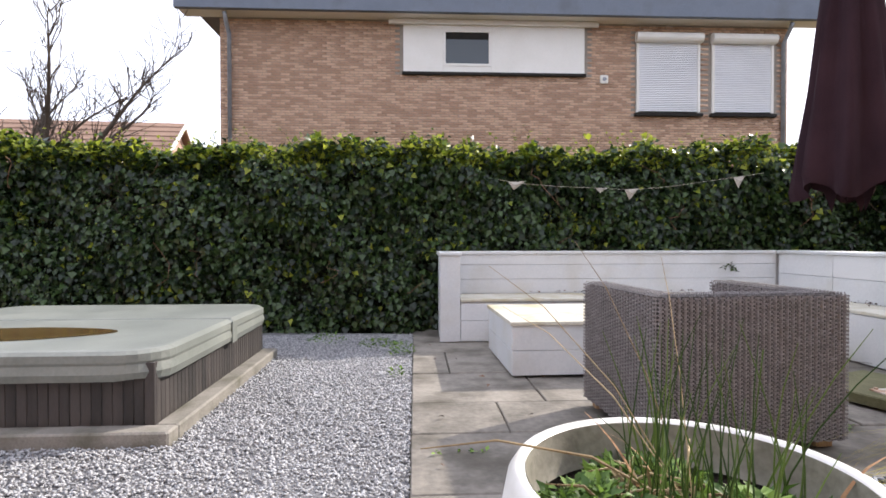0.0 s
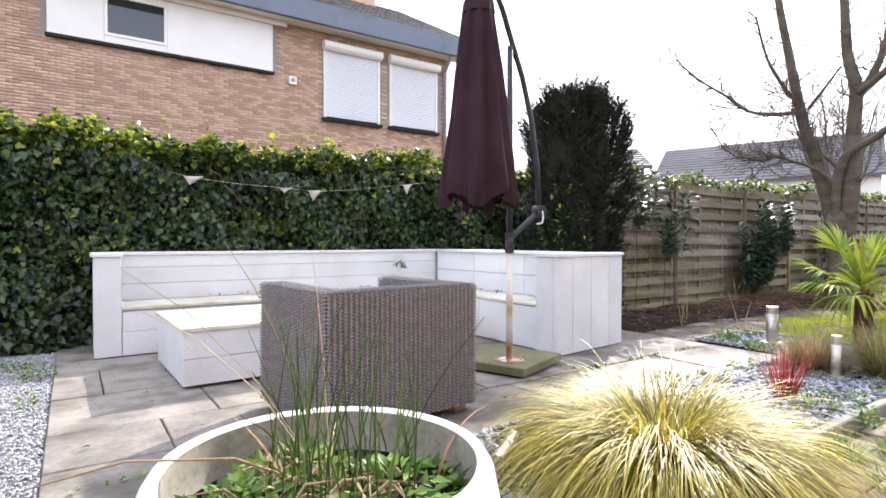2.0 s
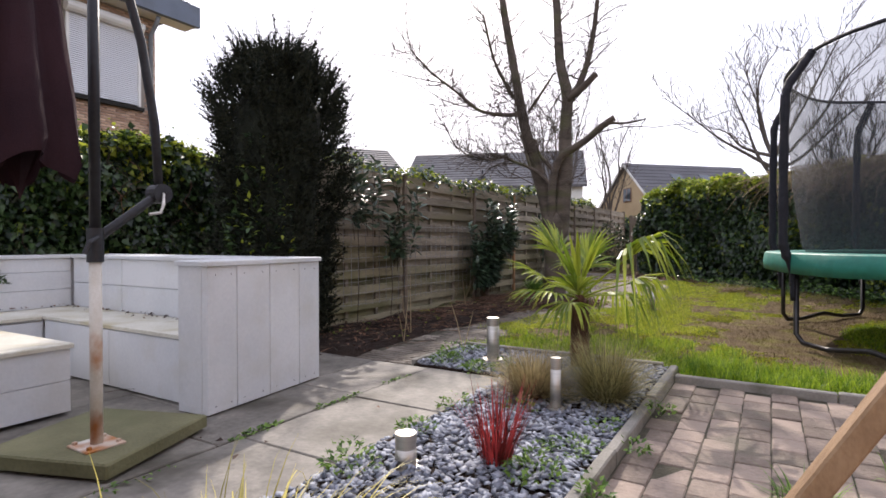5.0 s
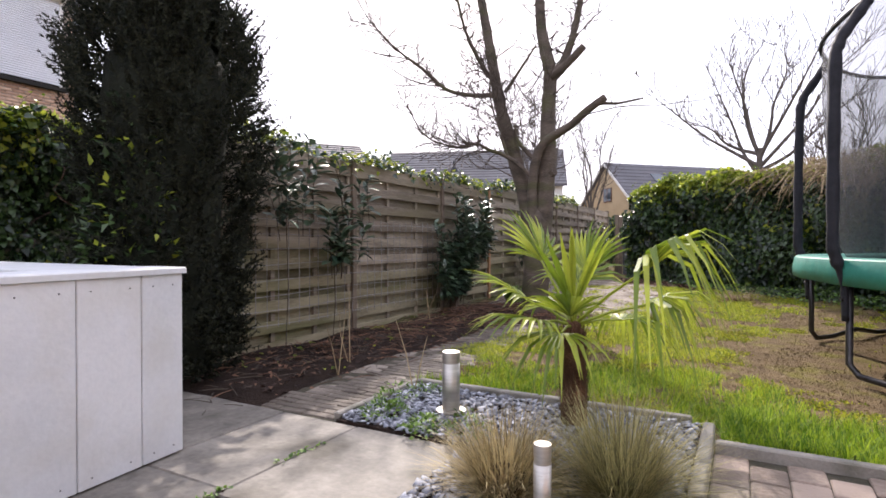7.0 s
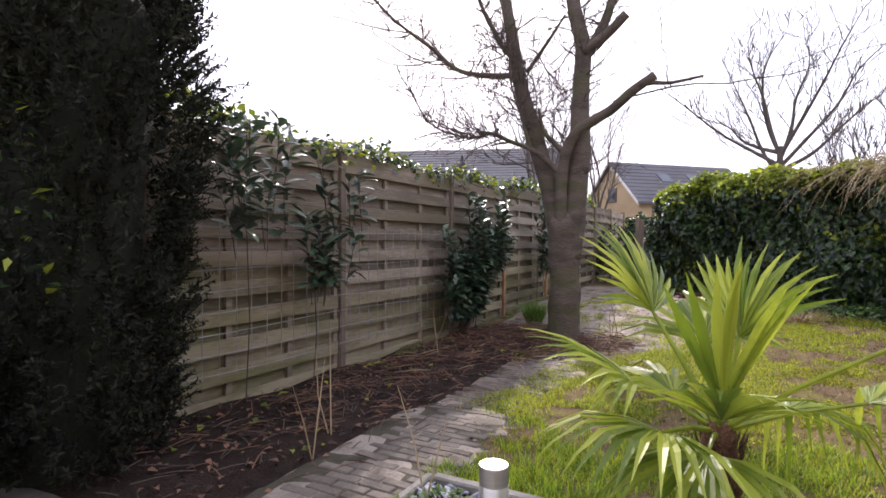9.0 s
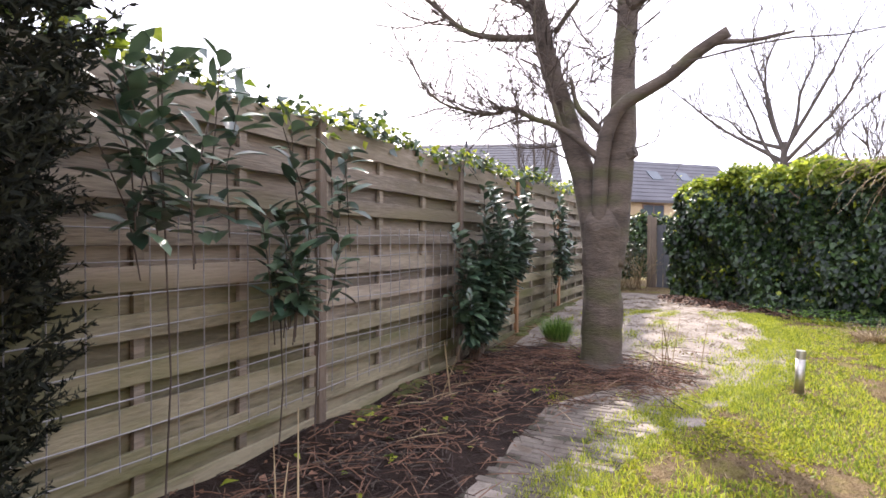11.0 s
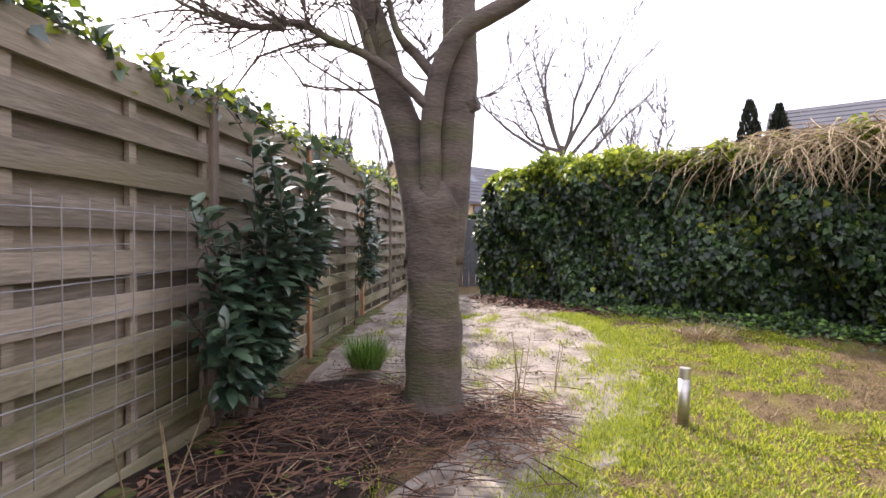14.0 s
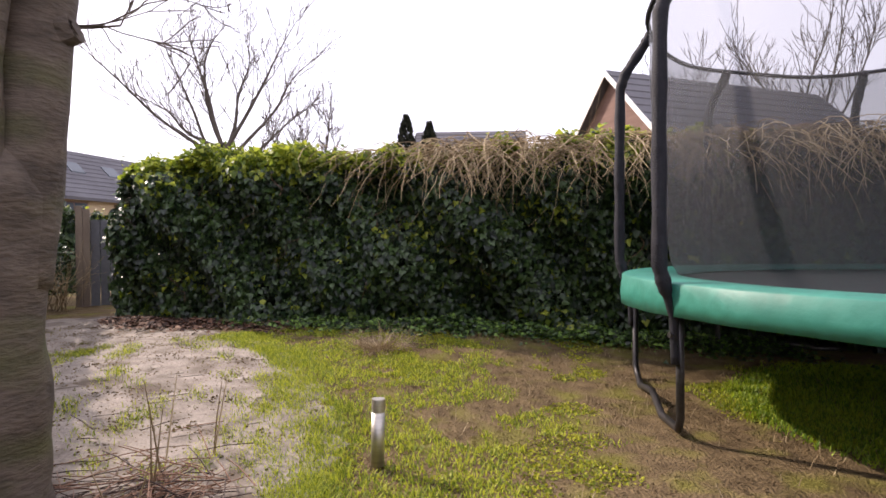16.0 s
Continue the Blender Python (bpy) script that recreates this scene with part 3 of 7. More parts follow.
# ---- ivy hedges ----
def hedge_leaves(n, a, b, depth, z0, z1, size, top=0.3, bulge=0.25, seed=1, ragged=1.0, end=0.0):
    """Leaves on the front face and the top of a hedge whose front runs from a to b (seen from its right-hand side)."""
    g = np.random.default_rng(seed)
    a, b = np.array(a, float), np.array(b, float)
    L = np.linalg.norm(b - a)
    d = (b - a) / L
    nrm = np.array([d[1], -d[0]])
    nt = int(n * top)
    u = g.uniform(0, L, n)
    lump = lambda s, z: bulge * (np.sin(s * 2.3 + seed) * np.cos(z * 2.9 + s) * 0.5 + np.sin(s * 5.1 + z * 4.3) * 0.35)
    zt = z1 + 0.07 * np.sin(u * 1.3 + seed) + 0.05 * np.sin(u * 4.9) + 0.04 * np.sin(u * 9 + 1) + 0.05 * np.sin(u * 17) + g.normal(0, 0.03, n)
    zt = z1 + (zt - z1) * ragged - end * (1 - smooth01(0.0, 0.9, u)) ** 2
    front = np.arange(n) >= nt
    z = np.where(front, z0 + (zt - z0) * g.uniform(0, 1, n) ** 0.85, zt + g.normal(0, 0.04, n))
    off = np.where(front, lump(u, z) - g.exponential(0.1, n) + 0.06, -g.uniform(0, depth, n) + 0.04)
    round_top = np.where(front, -0.2 * smooth01(zt - 0.35, zt, z) ** 1.5, 0)
    off = off + round_top - 0.45 * np.sign(end) * (1 - smooth01(0.0, 0.7, u)) ** 2
    z = np.where(front, z, z - 0.1 * smooth01(0.12, -0.04, -off))
    p2 = a + d * u[:, None] + nrm * off[:, None]
    pos = np.column_stack([p2, z])
    out = np.where(front[:, None], np.column_stack([np.tile(nrm, (n, 1)), np.full(n, 0.35)]), np.array([nrm[0] * 0.3, nrm[1] * 0.3, 1.0]))
    normal = unit(out + g.normal(0, 0.6, (n, 3)))
    tip = np.where(front[:, None], np.array([0, 0, -1.0]) + 0.5 * np.array([*nrm, 0]), np.column_stack([g.normal(0, 1, (n, 2)), g.uniform(-0.2, 0.5, n)])) + g.normal(0, 0.55, (n, 3))
    s = size * g.uniform(0.5, 1.45, n)
    # thin spots through which the core, painted dark as shade, shows
    thin = np.sin(u * 4.1 + seed + 2 * np.sin(z * 3.1)) * np.sin(z * 6.3 + 1.7 * np.sin(u * 2.7)) + 0.5 * np.sin(u * 11 + 3 * z) * np.sin(z * 13 - u)
    s = np.where(front & (thin > 0.55) & (g.uniform(0, 1, n) < 0.75), s * 0.35, s)
    return pos, tip, normal, s, s * g.uniform(0.75, 1.0, n), front, u


def hedge(name, label, a, b, depth, z0, z1, n, size, seed, young=0.06, ragged=1.0, end=0.0, bulge=0.25):
    h = thing(name, label, "hedge", kind="structure")
    A, B = Vector((*a, 0)), Vector((*b, 0))
    d = (B - A).normalized()
    nr = Vector((d.y, -d.x, 0))
    # solid core under the leaves, coloured as the deep shade between branches
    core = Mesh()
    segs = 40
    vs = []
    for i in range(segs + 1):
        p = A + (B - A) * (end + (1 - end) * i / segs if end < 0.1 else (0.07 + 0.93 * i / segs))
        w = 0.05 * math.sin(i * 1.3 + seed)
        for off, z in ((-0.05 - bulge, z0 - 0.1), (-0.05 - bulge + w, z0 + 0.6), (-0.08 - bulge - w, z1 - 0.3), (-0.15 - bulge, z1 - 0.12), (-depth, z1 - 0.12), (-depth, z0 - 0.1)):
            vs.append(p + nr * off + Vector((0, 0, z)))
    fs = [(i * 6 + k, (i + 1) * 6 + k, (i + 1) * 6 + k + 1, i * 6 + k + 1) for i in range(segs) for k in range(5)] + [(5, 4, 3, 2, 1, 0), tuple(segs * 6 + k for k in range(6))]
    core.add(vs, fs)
    part("branch_core", core, "inner_shade", h)
    pos, tip, nor, s, w, front, u = hedge_leaves(n, a, b, depth, z0, z1, size, seed=seed, ragged=ragged, end=end, bulge=bulge)
    g = np.random.default_rng(seed + 50)
    zrel = (pos[:, 2] - z0) / (z1 - z0)
    # scattered young leaves, crowded along the top to paint its backlit rim
    yg = g.uniform(0, 1, n) < young * (0.25 + 6.0 * smooth01(0.86, 1.0, zrel) + 1.5 * (np.sin(u * 1.9 + seed * 3) * np.sin(pos[:, 2] * 5 + u) > 0.75))
    for nm, k, mt in (("leaves", ~yg, "ivy"), ("young_leaves", yg, "ivy_young")):
        if k.any():
            tagged(part(nm, quick(nm, *leaf_arrays(pos[k], tip[k], nor[k], s[k], w[k]), mt), None, h), kind="stuff")
    # shoots that stand up from the top and stray from the face
    sp, st, sn, sl = [], [], [], []
    stems = Mesh()
    L = (B - A).length
    for i in range(int(L * 5)):
        p = A + d * g.uniform(0, L) + nr * g.uniform(-depth * 0.7, -0.05) + Vector((0, 0, z1 + 0.02))
        pts = [p]
        for k in range(4):
            p = p + Vector((g.normal(0, 0.035), g.normal(0, 0.035), g.uniform(0.03, 0.075)))
            pts.append(p)
            sp.append(p), st.append((g.normal(), g.normal(), g.uniform(0, 1))), sn.append((g.normal(0, 0.5), g.normal(0, 0.5), 1)), sl.append(size * g.uniform(0.5, 0.9))
        stems.tube(pts, 0.002, 3, False)
    sl = np.array(sl)
    tagged(part("shoot_growth", quick("shoot_growth", *leaf_arrays(np.array(sp, float), np.array(st), np.array(sn), sl, sl * 0.8), "ivy_young"), None, h), kind="stuff")
    tagged(part("shoot_wood", stems, "twig", h), kind="stuff")
    # bare runners that hang down the face
    run = Mesh()
    for i in range(int(L * 3.5)):
        p = A + d * g.uniform(0.4, L) + nr * 0.16 + Vector((0, 0, g.uniform(z0 + 0.35, z1)))
        pts = [p]
        for k in range(6):
            p = p + d * g.normal(0, 0.07) + nr * g.normal(0.0, 0.02) + Vector((0, 0, -g.uniform(0.02, 0.1)))
            pts.append(p)
        run.tube(pts, 0.0035, 4, False)
    tagged(part("runner_wood", run, "straw", h, "dry brown runners"), kind="stuff")
    return h


hedge("hedge_back", "tall ivy-covered boundary hedge, dark with glossy leaves", (-9.0, 6.42), (7.4, 6.42), 0.7, -0.03, 2.13, 100000, 0.072, 3, 0.09, 0.8)
# far diagonal hedge, in two runs
hedge("hedge_far", "ivy-clad wall of dark glossy leaves at the lawn's end", (16.7, 3.6), (11.6, -2.65), 0.7, 0.15, 2.25, 74000, 0.083, 5, 0.15, 1.2, 0.35, 0.5)
hedge("hedge_side", "ivy hedge behind the trampoline", (11.6, -2.65), (7.5, -7.0), 0.7, 0.05, 2.15, 16000, 0.1, 8, 0.03)
hedge("hedge_end", "dark mixed shrubs closing the lane beyond the path", (24.5, 9.0), (24.0, 0.5), 1.0, 0.1, 1.9, 9000, 0.14, 9, 0.02)


# ---- close-boarded fence ----
FY = 4.88
POSTS = [6.1, 7.95, 10.05, 11.75, 13.8, 15.7, 17.6, 19.5, 21.4]
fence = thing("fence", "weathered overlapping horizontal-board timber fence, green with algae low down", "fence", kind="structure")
board_cache = {}


def board(w, h, wood):
    key = (round(w, 2), round(h, 2), wood)
    if key not in board_cache:
        g = random.Random(int(w * 100 + h * 1000))
        m = Mesh()
        n = 6
        vs = []
        for i in range(n + 1):
            x = w * i / n
            wob = g.uniform(-0.002, 0.002)
            for y, z in ((0, 0), (-0.016, 0.003), (-0.016, h - 0.003), (0, h)):
                vs.append((x, y, z + wob))
        m.add(vs, [(i * 4 + k, (i + 1) * 4 + k, (i + 1) * 4 + (k + 1) % 4, i * 4 + (k + 1) % 4) for i in range(n) for k in range(4)] + [(3, 2, 1, 0), tuple(n * 4 + k for k in range(4))])
        board_cache[key] = m.data("board", wood)
    return board_cache[key]


def fence_z(x):
    return float(0.2 * smooth01(10.2, 13.5, x)) * 0.5


for i, (xa, xb) in enumerate(zip(POSTS[:-1], POSTS[1:])):
    w = xb - xa - 0.08
    z0 = fence_z((xa + xb) / 2) - 0.015
    rows = 19
    step = 0.101
    for r in range(rows):
        front = r % 2 == 0
        h = step * (1.7 if r == rows - 1 else 1.12 if front else 1.35)
        z = z0 + r * step - (0.03 * step if front else 0.17 * step) + random.uniform(-0.004, 0.004)
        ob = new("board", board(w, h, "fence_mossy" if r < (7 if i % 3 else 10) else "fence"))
        ob.parent = fence
        ob.location = (xa + 0.04, FY - (0.036 if front else -0.024) + random.uniform(-0.003, 0.003), z)
        ob.rotation_euler = (random.uniform(-0.012, 0.012), random.uniform(-0.003, 0.003), random.uniform(-0.002, 0.002))
    for s in (0.02, w / 3, 2 * w / 3, w - 0.03):
        part("batten", Mesh().box(xa + 0.03 + s, xa + 0.08 + s, FY - 0.034, FY - 0.007, z0, z0 + 1.96), "fence", fence)
for i, x in enumerate(POSTS):
    z0 = fence_z(x)
    new_wood = i in (3, 4)
    part("post", Mesh().box(x - 0.035, x + 0.035, FY - 0.078, FY + 0.03, z0 - 0.3, z0 + (1.93 if new_wood else 2.01), bevel=0.006), "post_orange" if new_wood else "fence_post", fence, "newer reddish timber post" if new_wood else "")
# added sheet behind the boards; its near-black stands in for shade
part("backing", Mesh().box(6.1, 21.4, FY + 0.046, FY + 0.056, 0.0, 1.94), "inner_shade", fence, "near-black sheet behind the boards, standing in for shade")

# wire trellis in front of two panels
tre = thing("wire_trellis", "rusty galvanised square wire mesh against the fence", "wire mesh")
for x in np.arange(6.2, 9.9, 0.14):
    j = rng.normal(0, 0.006, 3)
    part("upright_wire", Mesh().tube([(x, FY - 0.092, 0.25), (x + j[0], FY - 0.097, 0.7), (x + j[1], FY - 0.092, 1.32 + j[2])], 0.003, 5, False), "wire", tre)
for z in np.arange(0.28, 1.35, 0.14):
    part("cross_wire", Mesh().tube([(x, FY - 0.094 - 0.008 * math.sin(x * 3 + z), z + 0.012 * math.sin(x * 2.2 + z * 5)) for x in np.arange(6.2, 9.95, 0.25)], 0.003, 5, False), "wire", tre)


# ---- white corner bench ----
bench = thing("corner_bench", "white-painted L-shaped timber corner bench with high boarded back", "bench")
bench.scale.z = 0.968


def boards_x(x0, x1, y0, y1, zs, mtl="white_wood", parent=None, gap=0.004):
    for za, zb in zip(zs[:-1], zs[1:]):
        part("board", Mesh().box(x0, x1, y0, y1, za + gap / 2, zb - gap / 2, bevel=0.004), mtl, parent)


back = part("back_wall", Mesh().box(0.3, 4.73, 6.08, 6.28, 0, 0.92), "white_wood", bench)
boards_x(0.49, 4.245, 6.05, 6.082, [0.46, 0.63, 0.8, 0.925], parent=back)
part("back_cap", Mesh().box(0.28, 4.76, 6.03, 6.3, 0.925, 0.955, bevel=0.006), "white_wood", bench)
wing = part("wing_back", Mesh().box(4.285, 4.715, 3.52, 6.02, 0, 0.92), "white_wood", bench)
for ya, yb in ((3.52, 4.3), (4.3, 5.2), (5.2, 6.02)):
    for za, zb in ((0.46, 0.69), (0.69, 0.925)):
        part("board", Mesh().box(4.25, 4.285, ya + 0.003, yb - 0.003, za + 0.003, zb - 0.003, bevel=0.004), "white_wood", wing)
part("wing_cap", Mesh().box(4.23, 4.735, 3.56, 6.028, 0.925, 0.955, bevel=0.006), "white_wood", bench)
arm = part("end_panel", Mesh().box(0.04, 1.03, 0.05, 0.17, 0, 0.92), "white_wood", bench)
arm.matrix_local = pose(3.7, 3.27, 0, 0, 0, 6.0)
for xa, xb in ((0, 0.23), (0.23, 0.52), (0.52, 0.82), (0.82, 1.05)):
    part("board", Mesh().box(xa + 0.002, xb - 0.002, 0, 0.05, 0.01, 0.925, bevel=0.004), "white_wood", arm)
part("board", Mesh().box(0, 0.04, 0.05, 0.25, 0.01, 0.925, bevel=0.004), "white_wood", arm)
screw = Mesh().lathe([(0.0035, 0), (0.0035, 0.002), (0.0, 0.0025)], 8).data("screw", "dark_trim_and_shade")
for xs_ in (0.06, 0.18, 0.29, 0.45, 0.58, 0.76, 0.88, 0.99):
    for zs_ in (0.05, 0.87):
        ob = new("screw", screw)
        ob.parent, ob.matrix_local = arm, pose(xs_, 0.0, zs_, 90)
part("end_cap", Mesh().box(-0.015, 1.065, -0.015, 0.27, 0.925, 0.957, bevel=0.006), "white_wood", bench).matrix_local = pose(3.7, 3.27, 0.001, 0, 0, 6.0)
left = part("end_panel", Mesh().box(0.29, 0.48, 5.5, 6.08, 0, 0.92), "white_wood", bench)
part("board", Mesh().box(0.28, 0.49, 5.46, 5.5, 0.01, 0.925, bevel=0.004), "white_wood", left)
part("end_cap", Mesh().box(0.265, 0.505, 5.44, 6.025, 0.925, 0.957, bevel=0.006), "white_wood", bench)
st = part("seat", Mesh().box(0.49, 4.25, 5.5, 6.05, 0.0, 0.43), "white_wood", bench)
boards_x(0.495, 3.77, 5.47, 5.5, [0.01, 0.23, 0.415], parent=st)
part("seat_top", Mesh().box(0.495, 3.76, 5.46, 6.04, 0.432, 0.46, bevel=0.004), "white_top", bench, "weathered white seat lid stained yellow")
ws = part("wing_seat", Mesh().box(3.81, 4.25, 3.56, 5.5, 0.0, 0.43), "white_wood", bench)
for ya, yb in ((3.56, 4.5), (4.5, 5.46)):
    part("board", Mesh().box(3.775, 3.81, ya + 0.003, yb - 0.003, 0.01, 0.425, bevel=0.004), "white_wood", ws)
part("wing_seat_top", Mesh().box(3.765, 4.245, 3.57, 6.04, 0.433, 0.461, bevel=0.004), "white_top", bench, "weathered white seat lid stained yellow")

# low white box table with an opening in its lid
tab = thing("box_table", "low white boxed timber table with weathered yellowed lid", "table", (0.76, 3.98, 0), 1.5)
TW, TD = 2.56, 1.1
body = part("body", Mesh().box(0.03, TW - 0.03, 0.03, TD - 0.03, 0.02, 0.4), "white_wood", tab)
for za, zb in ((0.02, 0.205), (0.21, 0.4)):
    for args in ((0.0, TW, 0.0, 0.028), (0.0, TW, TD - 0.028, TD), (0.0, 0.028, 0.03, TD - 0.03), (TW - 0.028, TW, 0.03, TD - 0.03)):
        part("board", Mesh().box(*args, za, zb, bevel=0.004), "white_wood", body)
lid = Mesh()
lid.box(-0.015, 1.75, -0.015, TD + 0.015, 0.402, 0.43, bevel=0.005).box(2.15, TW + 0.015, -0.015, TD + 0.015, 0.402, 0.43, bevel=0.005)
lid.box(1.75, 2.15, -0.015, 0.35, 0.402, 0.43).box(1.75, 2.15, 0.75, TD + 0.015, 0.402, 0.43)
part("lid", lid, "white_top", tab, "yellowed weathered white lid")
# thin black plate on the solid body paints the opening's shade
part("well", Mesh().box(1.75, 2.15, 0.35, 0.75, 0.401, 0.405), "dark_trim_and_shade", tab, "near-black plate painting the shade in the lid opening")


# ---- woven armchair ----
chair = thing("wicker_armchair", "grey-brown woven rattan cube armchair on wooden feet", "armchair", (2.17, 2.49, 0), 4.0)


def weave(mesh, w, h, m, nx, nz):
    """Flat strands in basket weave over a w x h panel; m takes (x, 0, z) to its place, outwards being -y."""
    sx, sz = w / nx, h / nz
    for r in range(nz):
        for c in range(nx):
            x0, x1, z0, z1 = c * sx, (c + 1) * sx, r * sz, (r + 1) * sz
            if (r + c) % 2 == 0:
                xs = (x0 + 0.02 * sx, x0 + sx * 0.2, x1 - sx * 0.2, x1 - 0.02 * sx)
                q = [(x, y, z) for x, y in zip(xs, (0.005, -0.008, -0.008, 0.005)) for z in (z0 + sz * 0.07, z1 - sz * 0.07)]
                f = [(2 * k, 2 * k + 2, 2 * k + 3, 2 * k + 1) for k in range(3)]
            else:
                q = [(x, y, z) for x, y in ((x0 + sx * 0.26, 0.005), ((x0 + x1) / 2, 0.001), (x1 - sx * 0.26, 0.005)) for z in (z0 - sz * 0.15, z1 + sz * 0.15)]
                f = [(0, 2, 3, 1), (2, 4, 5, 3)]
            mesh.add([m @ Vector(p) for p in q], f)
    return mesh


CW, CD, CH, CT, CB = 1.0, 0.9, 0.77, 0.14, 0.05
def cube_part(name, x0, x1, y0, y1, z0, z1, sides):
    # block painted dark for the shade seen through the strands
    ob = part(name, Mesh().box(x0, x1, y0, y1, z0, z1, bevel=0.02), "wicker_shade", chair)
    wv = Mesh()
    step = 0.031
    for s in sides:
        if s == "back":
            weave(wv, x1 - x0, z1 - z0, Matrix.Translation((x0, y0 - 0.006, z0)), round((x1 - x0) / step), round((z1 - z0) / 0.0098))
        if s == "front":
            weave(wv, x1 - x0, z1 - z0, pose(x1, y1 + 0.006, z0, 0, 0, 180), round((x1 - x0) / step), round((z1 - z0) / 0.0098))
        if s == "left":
            weave(wv, y1 - y0, z1 - z0, pose(x0 - 0.006, y1, z0, 0, 0, -90), round((y1 - y0) / step), round((z1 - z0) / 0.0098))
        if s == "right":
            weave(wv, y1 - y0, z1 - z0, pose(x1 + 0.006, y0, z0, 0, 0, 90), round((y1 - y0) / step), round((z1 - z0) / 0.0098))
        if s == "top":
            weave(wv, x1 - x0, y1 - y0, pose(x0, y0, z1 + 0.006, -90, 0, 0), round((x1 - x0) / step), round((y1 - y0) / 0.0098))
    tagged(part("weave", wv, "wicker", ob, "woven grey rattan strands"), kind="stuff")
    return ob


cube_part("backrest", -CW, 0, 0, CT, CB, CH, ("back", "left", "right", "top", "front"))
cube_part("armrest", -CW, -CW + CT, CT + 0.002, CD, CB, CH, ("left", "right", "top"))
cube_part("armrest", -CT, 0, CT + 0.002, CD, CB, CH, ("left", "right", "top"))
cube_part("seat", -CW + CT + 0.002, -CT - 0.002, CT + 0.002, CD - 0.02, CB, 0.36, ("top", "front"))
for x, y in ((-0.12, 0.05), (-CW + 0.03, 0.05), (-0.12, CD - 0.12), (-CW + 0.03, CD - 0.12)):
    part("foot", Mesh().box(x, x + 0.09, y, y + 0.07, 0, CB + 0.005, bevel=0.004), "plank", chair, "bare wooden foot")


# ---- hot tub ----
tub = thing("hot_tub", "hot tub with dark ribbed cladding and grey-green folding cover", "hot tub", (-1.38, 2.9, 0))
part("plinth", Mesh().box(-2.35, 0.13, -0.13, 0.0, -0.03, 0.055, bevel=0.01).box(0.0, 0.13, 0.0, 2.1, -0.03, 0.055, bevel=0.01).box(-2.35, -2.2, 0, 2.1, -0.03, 0.055), "kerb", tub, "pale concrete edging")
# near-black body gives the gaps between slats their shade by colour
part("shell", Mesh().box(-2.18, -0.02, 0.02, 2.08, -0.02, 0.36), "dark_trim_and_shade", tub)
slat = Mesh().box(0, 0.0545, -0.012, 0.012, 0.0, 0.36, bevel=0.004).data("slat", "tub")
slat_side = Mesh().box(-0.012, 0.012, 0, 0.052, 0.0, 0.36, bevel=0.004).data("slat", "tub")
for i in range(39):
    ob = new("slat", slat)
    ob.parent, ob.location = tub, (-2.16 + i * 0.0555, 0.012, 0.03)
    ob = new("slat", slat_side)
    ob.parent, ob.location = tub, (-0.012, 0.03 + i * 0.0527, 0.03)
def cover_half(y0, y1, name):
    """Rounded, slightly domed foam slab with a skirt."""
    x0, x1 = -2.24, 0.04
    r = 0.22
    def ring(inset, z, sag=0.0):
        pts = []
        for cx, cy, a0 in ((x1, y0, -90), (x1, y1, 0), (x0, y1, 90), (x0, y0, 180)):
            rr = r if (cy == y0 and name == "front" or cy == y1 and name == "back") else 0.03
            ccx = cx - math.copysign(rr, cx - (x0 + x1) / 2)
            ccy = cy - math.copysign(rr, cy - (y0 + y1) / 2)
            for k in range(7):
                a = radians(a0 + k * 15)
                pts.append((ccx + math.cos(a) * max(rr - inset, 0.005), ccy + math.sin(a) * max(rr - inset, 0.005), z + sag * math.sin(len(pts) * 0.9)))
        return pts
    lev = [ring(0.0, 0.3, 0.008), ring(-0.012, 0.34, 0.004), ring(0.0, 0.385, 0.002), ring(-0.006, 0.4), ring(-0.004, 0.44), ring(0.02, 0.458), ring(0.04, 0.463)]
    n = len(lev[0])
    m = Mesh()
    m.add([p for L in lev for p in L], [(i * n + k, i * n + (k + 1) % n, (i + 1) * n + (k + 1) % n, (i + 1) * n + k) for i in range(len(lev) - 1) for k in range(n)] + [tuple((len(lev) - 1) * n + k for k in range(n))])
    return part("cover", m, "vinyl", tub, "grey-green vinyl cover half", smooth=False)


cover_half(-0.05, 1.15, "front")
cover_half(1.165, 2.15, "back")
pud = [(-1.28 + 0.75 * math.cos(a) * (1 + 0.12 * math.sin(3 * a)), 0.5 + 0.27 * math.sin(a) * (1 + 0.15 * math.sin(2 * a)), 0.4665) for a in np.linspace(0, 6.283, 40, False)]
part("puddle", Mesh().add(pud, [tuple(range(40))]), "puddle", tub, "brown puddle of leaf water")
part("strap", Mesh().box(0.045, 0.058, 1.1, 1.2, 0.29, 0.45, bevel=0.004), "vinyl", tub)


# ---- white bowl planter ----
pot = thing("bowl_planter", "large round white bowl planter with rushes and weeds", "planter", (0.59, 0.99, 0))
part("bowl", Mesh().lathe([(0.18, 0), (0.235, 0.02), (0.335, 0.16), (0.385, 0.34), (0.388, 0.46), (0.372, 0.54), (0.357, 0.563), (0.345, 0.566), (0.334, 0.555)], 64, open_top=True), "white_plastic", pot, smooth=True)
part("inner_wall", Mesh().lathe([(0.322, 0.4), (0.33, 0.5), (0.333, 0.556)], 64, open_top=True), "pot_inside", pot, "grey inner wall", smooth=True)
part("soil", Mesh().lathe([(0.0, 0.465), (0.2, 0.46), (0.328, 0.45)], 32), "soil", pot, smooth=True)
g = np.random.default_rng(21)


